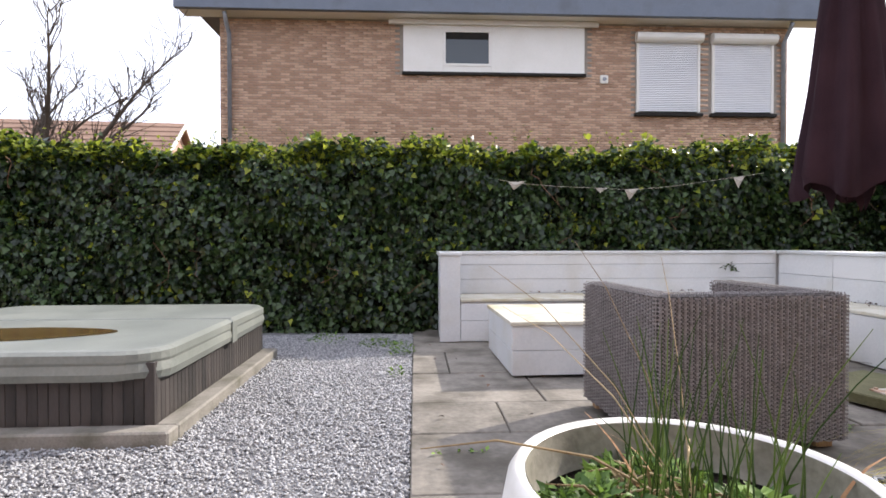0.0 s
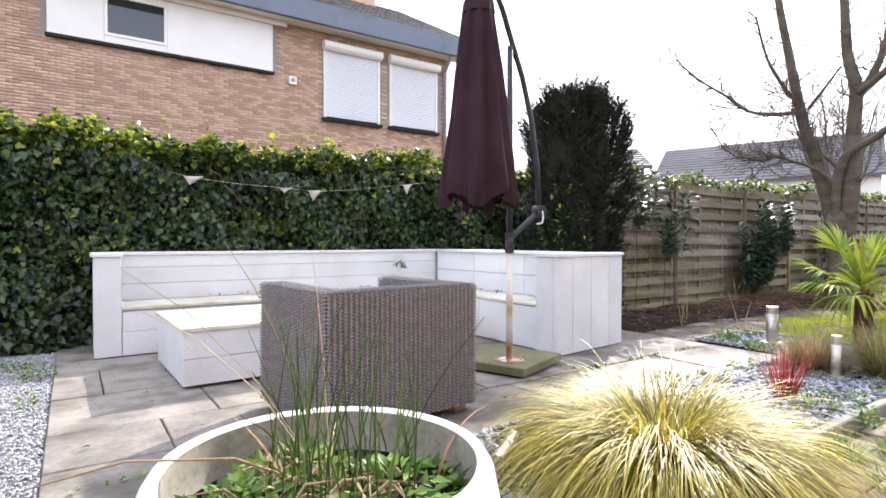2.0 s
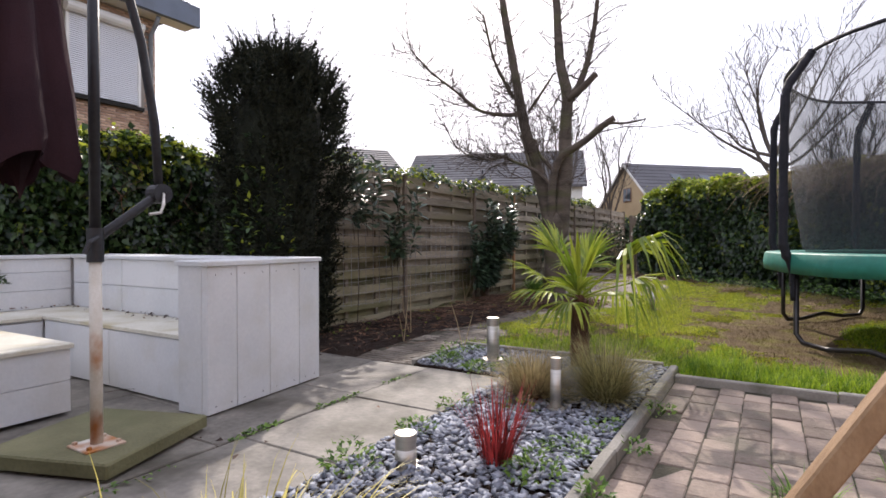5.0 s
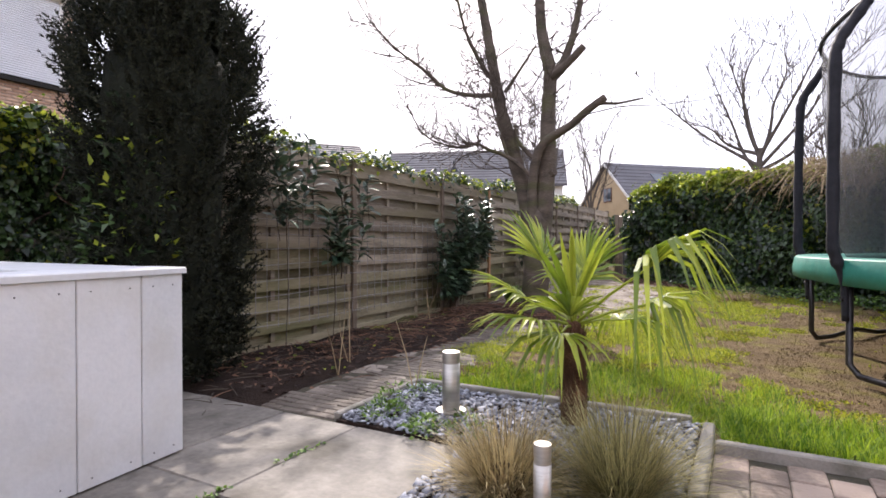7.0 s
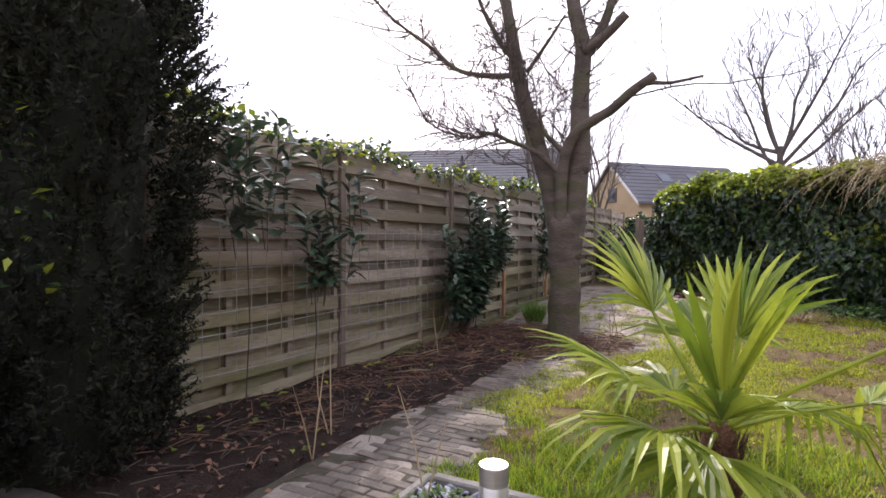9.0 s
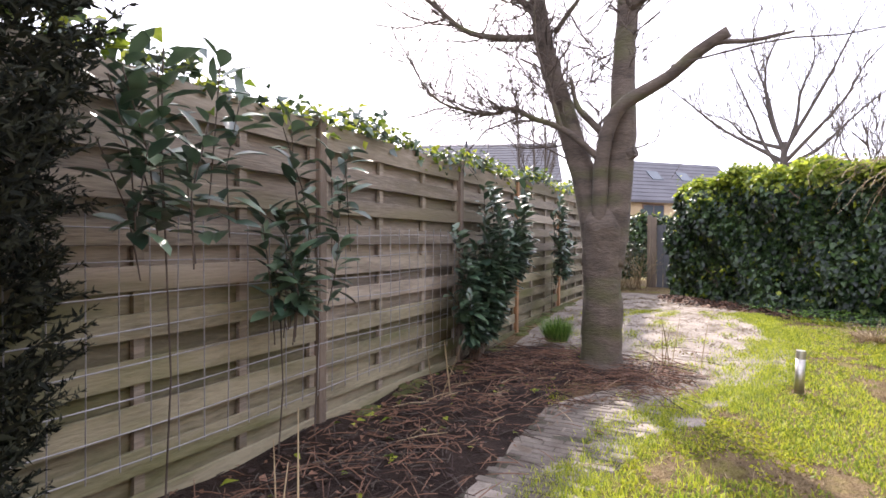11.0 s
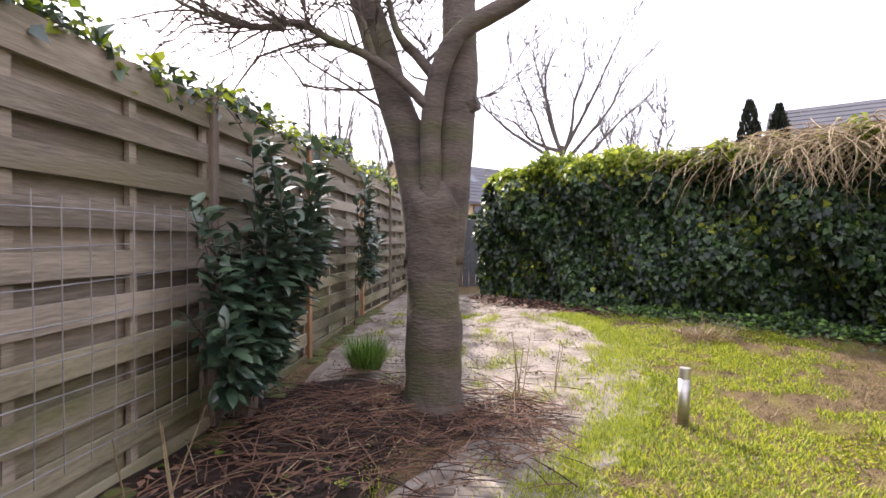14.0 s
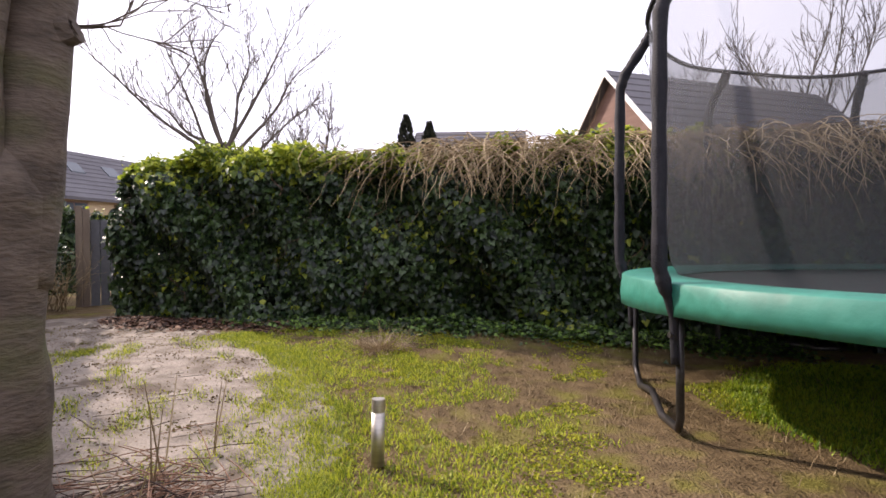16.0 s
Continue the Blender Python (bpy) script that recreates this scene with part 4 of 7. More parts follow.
def blades(name, parent, n, spread, az_mid, lean, length, width, droop, material, segs=4, at=(0, 0, 0), squash=1.0, seed=1, label=""):
    q = np.random.default_rng(seed)
    a = q.uniform(0, 6.283, n)
    r = spread * np.sqrt(q.uniform(0, 1, n))
    p = np.stack([at[0] + r * np.sin(a), at[1] + r * np.cos(a) * squash, np.full(n, at[2])], 1)
    az = a + q.normal(0, 0.5, n) if az_mid is None else q.normal(az_mid, 0.9, n)
    v = blade_arrays(p, az, q.uniform(*lean, n), q.uniform(*length, n), q.uniform(*width, n), q.uniform(*droop, n), segs)
    return tagged(part(name, quick(name, *v, material), None, parent, label), kind="stuff")


def leaf_tuft(name, parent, n, centre, spread, height, size, material, seed=1, label=""):
    q = np.random.default_rng(seed)
    a, r = q.uniform(0, 6.283, n), spread * np.sqrt(q.uniform(0, 1, n))
    pos = np.stack([centre[0] + r * np.cos(a), centre[1] + r * np.sin(a), centre[2] + q.uniform(0, 1, n) * height * (1 - (r / spread) ** 2 * 0.7)], 1)
    tip = np.stack([np.cos(a), np.sin(a), q.uniform(-0.2, 1.0, n)], 1) + q.normal(0, 0.5, (n, 3))
    nor = np.stack([q.normal(0, 0.5, n), q.normal(0, 0.5, n), np.ones(n)], 1)
    s = size * q.uniform(0.5, 1.3, n)
    return tagged(part(name, quick(name, *leaf_arrays(pos, tip, nor, s, s * 0.5), material), None, parent, label), kind="stuff")


rush = Mesh()
for i in range(80):
    a, r = g.uniform(0, 6.283), 0.19 * math.sqrt(g.uniform())
    p = Vector((0.05 + r * math.cos(a), 0.02 + r * math.sin(a), 0.45))
    L = g.uniform(0.12, 0.43)
    d = Vector((g.normal(0, 0.12), g.normal(0, 0.12), 1)).normalized()
    bend = Vector((g.normal(0, 0.06), g.normal(0, 0.06), 0))
    rush.tube([p + d * L * k / 4 + bend * (k / 4) ** 2 for k in range(5)], [0.0022, 0.002, 0.0018, 0.0014, 0.0007], 5, False)
tagged(part("rush_growth", rush, "reed", pot, "upright green rush stalks"), kind="stuff")
dry = Mesh()
for i in range(60):
    a, r = g.uniform(0, 6.283), 0.17 * math.sqrt(g.uniform())
    p = Vector((r * math.cos(a), r * math.sin(a), 0.465))
    d = Vector((g.normal(0, 1), g.normal(0, 1), g.uniform(0.05, 0.6))).normalized()
    L = g.uniform(0.08, 0.2)
    dry.tube([p, p + d * L * 0.5 + Vector((0, 0, 0.02)), p + d * L - Vector((0, 0, 0.03))], [0.004, 0.0035, 0.001], 4, False)
for e, rr in (((-0.55, 0.17, 0.56), 0.0035), ((-0.32, 0.42, 0.86), 0.0016), ((-0.38, 0.25, 0.98), 0.0014), ((0.1, 0.35, 1.0), 0.0013), ((-0.15, 0.3, 1.04), 0.0013)):
    p, e = Vector((0.02, 0.02, 0.47)), Vector(e)
    dry.tube([p, p.lerp(e, 0.35) + Vector((0, 0, 0.07)), p.lerp(e, 0.7) + Vector((0, 0, 0.06)), e], [rr, rr, rr * 0.8, rr * 0.4], 5, False)
tagged(part("dry_growth", dry, "vine", pot, "bent straw-coloured stalks"), kind="stuff")
leaf_tuft("herb_foliage", pot, 480, (-0.18, 0.0, 0.45), 0.14, 0.09, 0.035, "weed", 3, "small-leaved green herb")
leaf_tuft("weed_foliage", pot, 280, (0.14, -0.06, 0.45), 0.17, 0.07, 0.045, "weed", 4)
leaf_tuft("weed_foliage", pot, 260, (0.0, 0.18, 0.45), 0.14, 0.05, 0.045, "weed", 5)
blades("withered_foliage", pot, 4, 0.18, None, (0.05, 0.3), (0.14, 0.3), (0.006, 0.012), (0.2, 1.4), "post_orange", 6, (0.1, 0.0, 0.45), seed=9, label="rust-brown withered blades")

# ---- plants of the slate bed ----
sedge = thing("sedge_clump", "large mounded clump of yellow-green striped ornamental sedge", "grass clump", (2.25, 1.25, 0))
blades("outer_foliage", sedge, 3600, 0.2, None, (0.35, 0.9), (0.6, 1.0), (0.004, 0.009), (1.9, 2.7), "sedge", 7, (0, 0, 0.05), seed=2)
blades("inner_foliage", sedge, 1700, 0.16, None, (0.05, 0.6), (0.42, 0.75), (0.004, 0.009), (1.4, 2.5), "sedge", 6, (0, 0, 0.06), seed=3)
part("crown", Mesh().lathe([(0.26, 0.0), (0.24, 0.06), (0.14, 0.12), (0.0, 0.14)], 20), "tuft", sedge)
for at, mt, sd, lab, r in (((5.04, 1.76, 0.03), "tuft", 5, "brown dry fescue tuft in the slate bed", 0.27), ((5.2, 1.33, 0.03), "tuft_green", 6, "grey-green fescue tuft in the slate bed", 0.33)):
    tf = thing("fescue_tuft", lab, "grass tuft", at, group="fescue tufts")
    blades("foliage", tf, 1900, 0.11, None, (0.0, 1.15), (r * 0.7, r * 1.5), (0.003, 0.0055), (0.1, 1.1), mt, 4, seed=sd)
    part("crown", Mesh().lathe([(0.11, 0.0), (0.11, 0.06), (0.06, 0.1), (0.0, 0.12)], 14), "soil", tf)
red = thing("red_grass", "upright tuft of dark red blood grass", "grass tuft", (3.93, 1.5, 0.03))
blades("foliage", red, 120, 0.07, None, (0.0, 0.5), (0.2, 0.42), (0.006, 0.011), (0.0, 0.5), "redgrass", 4, seed=7)

palm = thing("palm", "young fan palm with fibrous brown trunk", "palm", (6.06, 1.755, 0.03))
tm = Mesh()
tm.tube([(0.0, 0, -0.05), (0.0, 0, 0.15), (-0.01, 0.0, 0.3), (-0.02, 0.0, 0.46), (-0.02, 0, 0.58)], [0.075, 0.075, 0.07, 0.06, 0.04], 14)
trunk = part("trunk", tm, "palm_trunk", palm, "fibrous brown trunk", smooth=True)
fib = Mesh()
for i in range(260):
    a, z = g.uniform(0, 6.283), g.uniform(0.02, 0.52)
    p = Vector((0.066 * math.cos(a) - 0.04 * z, 0.066 * math.sin(a), z))
    o = Vector((math.cos(a), math.sin(a), 0))
    fib.add([p - o.cross(Vector((0, 0, 1))) * 0.01, p + o.cross(Vector((0, 0, 1))) * 0.01, p + o * 0.03 + Vector((0, 0, 0.07))], [(0, 1, 2)])
tagged(part("fibre_growth", fib, "palm_trunk", trunk), kind="stuff")


def fan(base, out, petiole, size, count, arc, droop, seed):
    """One fan leaf: a stalk, and narrow folded segments that radiate from its end."""
    q = np.random.default_rng(seed)
    out = Vector(out).normalized()
    side = out.cross(Vector((0, 0, 1)))
    side = side.normalized() if side.length > 0.1 else Vector((1, 0, 0))
    up = side.cross(out).normalized()
    b = Vector(base)
    hub = b + out * petiole - Vector((0, 0, petiole * petiole * 0.12))
    leaf = part("leaf", Mesh().tube([b, b.lerp(hub, 0.5) + Vector((0, 0, 0.015)), hub], [0.012, 0.008, 0.006], 6), "palm", palm, "pleated fan leaf")
    vs, fs = [], []
    for i in range(count):
        a = radians(arc) * (i / (count - 1) - 0.5) + q.normal(0, 0.03)
        d = out * math.cos(a) + side * math.sin(a)
        L = size * (0.72 + 0.28 * math.cos(a * 0.8)) * q.uniform(0.88, 1.05)
        w = L * 0.029 + 0.006
        sd = (side * math.cos(a) - out * math.sin(a)).normalized()
        k = len(vs)
        dr = droop * q.uniform(0.5, 1.6)
        for s in (0.0, 0.3, 0.62, 0.85, 1.0):
            p = hub + d * L * s + up * L * 0.06 * math.sin(s * 3) - Vector((0, 0, dr * L * max(0, s - 0.35) ** 2 * 1.6))
            ww = w * (0.35 + 1.3 * s if s < 0.5 else 2.0 * (1.02 - s))
            vs += [p - sd * ww, p - up * ww * 0.45, p + sd * ww]
        fs += [(k + 3 * j + c, k + 3 * j + c + 1, k + 3 * j + c + 4, k + 3 * j + c + 3) for j in range(4) for c in (0, 1)]
    tagged(part("leaf_blade", Mesh().add(vs, fs), "palm", leaf), kind="stuff")


F, Rt = Vector((0.875, 0.484, 0)), Vector((0.484, -0.875, 0))
Z = Vector((0, 0, 1))
top = (-0.02, 0, 0.55)
fan(top, -Rt * 0.75 - F * 0.4 + Z * 0.16, 0.26, 0.42, 18, 140, 0.35, 1)
fan(top, -Rt * 0.38 + F * 0.35 + Z * 0.95, 0.44, 0.4, 20, 150, 0.1, 2)
fan(top, -F * 0.45 - Rt * 0.08 + Z * 1.0, 0.1, 0.54, 8, 48, 0.03, 3)
fan(top, (-0.22, -0.66, 0.6), 0.58, 0.6, 20, 120, 1.2, 4)
fan(top, Rt * 0.75 - F * 0.3 + Z * 0.32, 0.42, 0.44, 18, 150, 1.5, 5)
fan(top, F * 0.75 + Rt * 0.25 + Z * 0.6, 0.4, 0.42, 18, 150, 0.5, 6)
fan(top, Rt * 0.75 + F * 0.45 + Z * 0.05, 0.4, 0.44, 18, 150, 1.3, 8)
fan(top, -F * 0.6 - Rt * 0.25 + Z * 0.45, 0.12, 0.36, 14, 110, 0.2, 9)
fan(top, Rt * 0.3 + F * 0.15 + Z * 1.0, 0.32, 0.38, 16, 110, 0.15, 10)
fan(top, -Rt * 0.85 + F * 0.1 + Z * 0.5, 0.3, 0.42, 18, 140, 0.25, 11)
fan(top, -Rt * 0.5 - F * 0.65 - Z * 0.1, 0.16, 0.4, 18, 140, 0.6, 12)
fan(top, -Rt * 0.1 + F * 0.6 + Z * 0.15, 0.25, 0.42, 16, 140, 0.8, 13)


# ---- path lights of brushed steel ----
def path_light(at, h, r, label, plate=True):
    b = thing("path_light", label, "garden light", at, group="steel path lights")
    if plate:
        part("base_plate", Mesh().lathe([(r * 1.7, 0), (r * 1.7, 0.008), (r, 0.012)], 24), "steel", b, smooth=False)
    part("tube", Mesh().lathe([(r, 0.0), (r, h - 0.07)], 28), "steel", b, smooth=True)
    part("collar", Mesh().lathe([(r * 0.96, h - 0.07), (r * 0.96, h - 0.045)], 28), "steel", b)
    part("cap", Mesh().lathe([(r, h - 0.045), (r * 1.01, h - 0.006), (r * 0.97, h), (0.0, h + 0.001)], 28), "steel", b)
    return b


path_light((5.89, 2.46, 0.03), 0.36, 0.053, "thick brushed steel bollard light in the slate bed")
path_light((4.83, 1.53, 0.03), 0.31, 0.032, "slim brushed steel bollard light between the grasses")
path_light((3.72, 1.86, 0.0), 0.16, 0.05, "short brushed steel bollard light beside the terrace")
lb = path_light((10.45, 1.96, 0.0), 0.35, 0.035, "slim steel bollard light leaning in the lawn", False)
lb.rotation_euler = (0.03, 0.02, 0)
fl = thing("fallen_tube", "steel lamp tube lying beside the sedge clump", "garden light", (1.68, 1.7, 0.055), -55)
part("tube", Mesh().tube([(0, 0, 0), (0, 0.34, 0)], 0.035, 20), "steel", fl, smooth=False)
part("end_ring", Mesh().tube([(0, -0.012, 0), (0, 0.0, 0)], 0.038, 20), "steel", fl)

# ---- parasol ----
ps = thing("concrete_slab", "mossy square concrete slab under the parasol pole", "slab", (3.12, 3.3, 0), 20)
part("slab", Mesh().box(-0.35, 0.35, -0.35, 0.35, 0.02, 0.085, bevel=0.008), "slab", ps)
# added black block under the slab, coloured as the shade beneath it
part("foot", Mesh().box(-0.25, 0.25, -0.25, 0.25, 0.0, 0.02), "dark_trim_and_shade", ps)
um = thing("parasol", "closed dark aubergine cantilever parasol on a rusty pole", "parasol", (3.01, 3.13, 0.086))
part("foot_plate", Mesh().box(-0.09, 0.09, -0.09, 0.09, 0.0, 0.01, bevel=0.004), "rusty", um, "rusty foot plate")
for x in (-0.065, 0.065):
    for y in (-0.065, 0.065):
        part("bolt", Mesh().lathe([(0.012, 0.01), (0.012, 0.022), (0.0, 0.024)], 6, (x, y, 0)), "rusty", um)
part("lower_pole", Mesh().tube([(0, 0, 0.01), (0, 0, 0.88)], 0.027, 18), "rusty", um, "white pole streaked with rust", smooth=True)
part("sleeve", Mesh().tube([(0, 0, 0.86), (0, 0, 1.02)], 0.036, 18), "dark_metal", um)
part("upper_pole", Mesh().tube([(0, 0, 1.02), (0, 0, 2.5)], 0.024, 16), "dark_metal", um, "dark grey upper pole", smooth=True)
arm_pts = [(0.3, -0.02, 1.2), (0.28, -0.02, 1.55), (0.22, -0.01, 1.95), (0.13, 0, 2.28), (0.02, 0.0, 2.53), (-0.1, -0.03, 2.74), (-0.25, -0.08, 2.9), (-0.42, -0.13, 2.95)]
part("arm", Mesh().tube(arm_pts, 0.022, 12), "dark_metal", um, "curved dark arm", smooth=True)
part("strut", Mesh().tube([(0.02, 0, 0.98), (0.3, -0.02, 1.2)], 0.022, 12), "dark_metal", um)
part("joint", Mesh().tube([(0.3, -0.06, 1.2), (0.3, 0.02, 1.2)], 0.05, 16), "dark_metal", um)
part("crank_handle", Mesh().tube([(0.3, -0.06, 1.2), (0.28, -0.09, 1.14), (0.26, -0.1, 1.1), (0.2, -0.1, 1.09)], 0.008, 8), "steel", um, "bent crank handle")
part("lever", Mesh().tube([(0, -0.03, 0.98), (-0.05, -0.05, 0.95), (-0.07, -0.05, 0.9)], 0.012, 8), "dark_metal", um)
cm, vs, fs = Mesh(), [], []
NS, lev = 48, [(2.84, 0.04), (2.76, 0.105), (2.62, 0.118), (2.3, 0.15), (1.95, 0.185), (1.62, 0.225), (1.4, 0.25), (1.34, 0.24)]
cx, cy = -0.43, -0.14
for k, (z, r) in enumerate(lev):
    for j in range(NS):
        a = 2 * math.pi * j / NS
        fold = 1 + (0.17 * math.sin(8 * a + 0.3 * k * 0.5) + 0.06 * math.sin(13 * a + k)) * min(1, k / 3)
        zz = z - 0.1 + (0.05 * math.sin(4 * a + 1.0) if k >= 6 else 0)
        vs.append((cx + r * fold * math.cos(a), cy + r * fold * math.sin(a), zz))
fs = [(i * NS + j, i * NS + (j + 1) % NS, (i + 1) * NS + (j + 1) % NS, (i + 1) * NS + j) for i in range(len(lev) - 1) for j in range(NS)] + [tuple(range(NS))]
canopy = part("canopy", cm.add(vs, fs), "canopy", um, "folded dark aubergine cloth", smooth=True)
tail = Mesh()
for j in range(7):
    a = j * 0.9
    c, s = math.cos(a), math.sin(a)
    tail.add([(cx + 0.17 * c, cy + 0.17 * s, 1.38), (cx + 0.04 * c - 0.1 * s, cy + 0.04 * s + 0.1 * c, 1.4), (cx + 0.08 * c, cy + 0.08 * s, 1.12 + 0.05 * (j % 3))], [(0, 1, 2)])
part("hanging_folds", tail, "canopy", canopy)
part("vent_cap", Mesh().lathe([(0.125, 2.6), (0.11, 2.7), (0.05, 2.78), (0.0, 2.8)], 8, (cx, cy, 0)), "canopy", um)
part("hub", Mesh().tube([(cx, cy, 2.7), (cx, cy, 2.98)], 0.02, 10), "dark_metal", um)

# ---- leaning timber plank near the paving ----
pl = thing("timber_leg", "slanting squared timber of a play frame, raw brown wood", "timber")
foot, dirn = Vector((3.69, 0.46, 0.0)), Vector((0.056, -0.508, 0.859)).normalized()
plank = part("beam", Mesh().box(-0.038, 0.038, -0.038, 0.038, 0.0, 2.3, bevel=0.008), "plank", pl)
plank.matrix_local = Matrix.Translation(foot - dirn * 0.02) @ dirn.to_track_quat("Z", "X").to_matrix().to_4x4()


# ---- trees ----
def limb(mesh, pts, r0, r1, sides=10):
    """A tapered limb through points, smoothed, a little crooked."""
    P = [Vector(p) for p in pts]
    out = []
    for i in range(len(P) - 1):
        a, b, c, d = P[max(i - 1, 0)], P[i], P[i + 1], P[min(i + 2, len(P) - 1)]
        for k in range(4):
            t = k / 4
            out.append(0.5 * ((2 * b) + (c - a) * t + (2 * a - 5 * b + 4 * c - d) * t * t + (3 * b - a - 3 * c + d) * t ** 3))
    out.append(P[-1])
    n = len(out)
    mesh.tube(out, [r0 + (r1 - r0) * i / (n - 1) for i in range(n)], sides, rough=0.11 if r0 > 0.04 else 0.0)
    return out


def grow(mesh, p, d, L, r, depth, q, spread=0.55, up=0.12, sides=5, least=0.0, ratio=0.55, crook=1.0):
    """A bare branch that forks again and again."""
    pts, v = [Vector(p)], Vector(d).normalized()
    n = 4
    for k in range(n):
        v = (v + Vector((q.normal(0, 0.12) * crook, q.normal(0, 0.12) * crook, q.normal(0, 0.1) * crook + up * 0.25))).normalized()
        pts.append(pts[-1] + v * L / n)
    mesh.tube(pts, [max(r * (1 - 0.45 * k / n), least) for k in range(n + 1)], max(3, sides), False)
    if depth <= 0:
        return
    for k in range(q.integers(2, 4)):
        at = pts[q.integers(1, n + 1)] if k else pts[-1]
        w = (v + Vector((q.normal(0, spread), q.normal(0, spread), q.normal(0.1, spread * 0.7)))).normalized()
        grow(mesh, at, w, L * q.uniform(0.6, 0.88), r * ratio, depth - 1, q, spread, up, sides - 1, least, ratio, crook)


tree = thing("garden_tree", "bare tree with stout forked trunk and pruned limbs by the path", "tree", (10.55, 3.55, 0))
tk = Mesh()
stem = [(-0.05, 0.195), (0.35, 0.185), (0.85, 0.18), (1.15, 0.178), (1.27, 0.188), (1.36, 0.2), (1.45, 0.175), (1.53, 0.13), (1.6, 0.07), (1.66, 0.02)]
zs_ = np.concatenate([np.arange(-0.05, 1.2, 0.07), np.arange(1.2, 1.67, 0.03)])
tk.tube([(0, 0.012 * smooth01(1.1, 1.6, z), z) for z in zs_], [float(np.interp(z, [k[0] for k in stem], [k[1] for k in stem])) for z in zs_], 28, rough=0.13)
trunk = part("trunk", tk, "bark", tree, "ridged grey-brown trunk, mossy at the foot", smooth=True)
part("root_flare", Mesh().lathe([(0.25, -0.05), (0.21, 0.06), (0.18, 0.2), (0.165, 0.35)], 20), "bark", trunk, smooth=True)
def along(x0, x1, yz):
    """Points of a limb that lies nearly in the plane of the fork: x runs from x0 to x1, y and z are given."""
    return [(x0 + (x1 - x0) * i / (len(yz) - 1), y, z) for i, (y, z) in enumerate(yz)]


def boss(name, label, pts, r0, r1, sides):
    m = Mesh()
    o = limb(m, pts, r0, r1, sides)
    part(name, m, "bark", tree, label, smooth=True)
    return o


a1 = boss("limb", "", along(0.0, 0.05, [(0.05, 1.0), (0.08, 1.35), (0.17, 1.8), (0.27, 2.1), (0.42, 2.6), (0.53, 2.95), (0.63, 3.4), (0.8, 4.3), (1.0, 5.4), (1.1, 6.4)]), 0.146, 0.05, 18)
a2 = boss("limb", "", along(0.02, 0.1, [(-0.03, 1.0), (-0.08, 1.4), (-0.13, 1.86), (-0.17, 2.35), (-0.16, 2.8), (-0.19, 3.5), (-0.06, 4.1), (0.0, 5.0), (0.1, 6.2)]), 0.165, 0.05, 18)
a3 = boss("limb", "sawn-off side limb with a blunt end", along(-0.1, -0.22, [(0.02, 1.25), (0.01, 1.56), (0.0, 1.95), (-0.06, 2.25), (-0.18, 2.46), (-0.4, 2.58), (-0.58, 2.67), (-0.8, 2.84), (-1.04, 2.98)]), 0.074, 0.05, 14)
a5 = boss("limb", "", along(0.05, 0.2, [(-0.19, 3.4), (-0.35, 3.6), (-0.49, 3.95), (-0.62, 4.6), (-0.7, 5.6)]), 0.075, 0.03, 10)
boss("limb_stub", "broken limb stub", along(0.02, -0.05, [(-0.22, 3.42), (-0.48, 3.58), (-0.71, 3.76)]), 0.06, 0.052, 9)
boss("limb", "", along(-0.22, -0.2, [(-0.75, 2.8), (-0.95, 2.9), (-1.2, 2.88), (-1.51, 2.91)]), 0.032, 0.012, 7)
a6 = boss("limb", "", along(0.04, -0.2, [(0.58, 3.28), (0.8, 3.29), (1.1, 3.33), (1.44, 3.45), (1.79, 3.77), (2.36, 4.24), (2.78, 4.7)]), 0.045, 0.014, 9)
a7 = boss("limb", "", along(0.04, 0.1, [(0.57, 3.15), (0.69, 3.5), (0.87, 3.74), (1.19, 4.38), (1.4, 5.2)]), 0.05, 0.018, 9)
a8 = boss("limb", "", along(-0.14, -0.4, [(0.0, 1.98), (0.2, 2.18), (0.4, 2.32), (0.64, 2.42), (0.83, 2.52), (1.0, 2.48), (1.24, 2.51), (1.65, 2.7), (1.94, 3.15)]), 0.036, 0.008, 9)
a9 = boss("limb", "", along(-0.2, -0.25, [(0.36, 2.3), (0.42, 2.5), (0.47, 2.7), (0.6, 3.1), (0.62, 3.6)]), 0.026, 0.008, 7)
boss("limb", "", along(0.04, 0.0, [(0.5, 3.3), (0.25, 3.6), (0.01, 3.9)]), 0.03, 0.014, 7)
boss("limb_stub", "", along(-0.02, -0.1, [(-0.08, 2.15), (0.1, 2.36), (0.24, 2.53), (0.3, 2.8)]), 0.045, 0.016, 9)
part("pruning_scar", Mesh().tube([(0.02, -0.15, 2.02), (0.0, -0.25, 2.06), (-0.01, -0.285, 2.07), (-0.01, -0.275, 2.07)], [0.1, 0.075, 0.06, 0.03], 14, rough=0.3), "bark", tree, "knobbly pruning scar")
tw = Mesh()
q = np.random.default_rng(4)
for o, r, first in ((a6, 0.011, 6), (a7, 0.012, 5), (a8, 0.009, 9), (a9, 0.008, 4), (a5, 0.013, 6), (a1, 0.012, 16), (a2, 0.012, 15)):
    for k in range(first, len(o)):
        d = (Vector(o[k]) - Vector(o[k - 1])).normalized()
        for rep in range(3):
            w = d + Vector((q.normal(0, 0.5), q.normal(0.1, 0.8), q.normal(0.2, 0.6)))
            grow(tw, o[k], w, q.uniform(0.15, 0.5), r * q.uniform(0.6, 1.0), 2, q, 0.6, least=0.0032, crook=1.6)
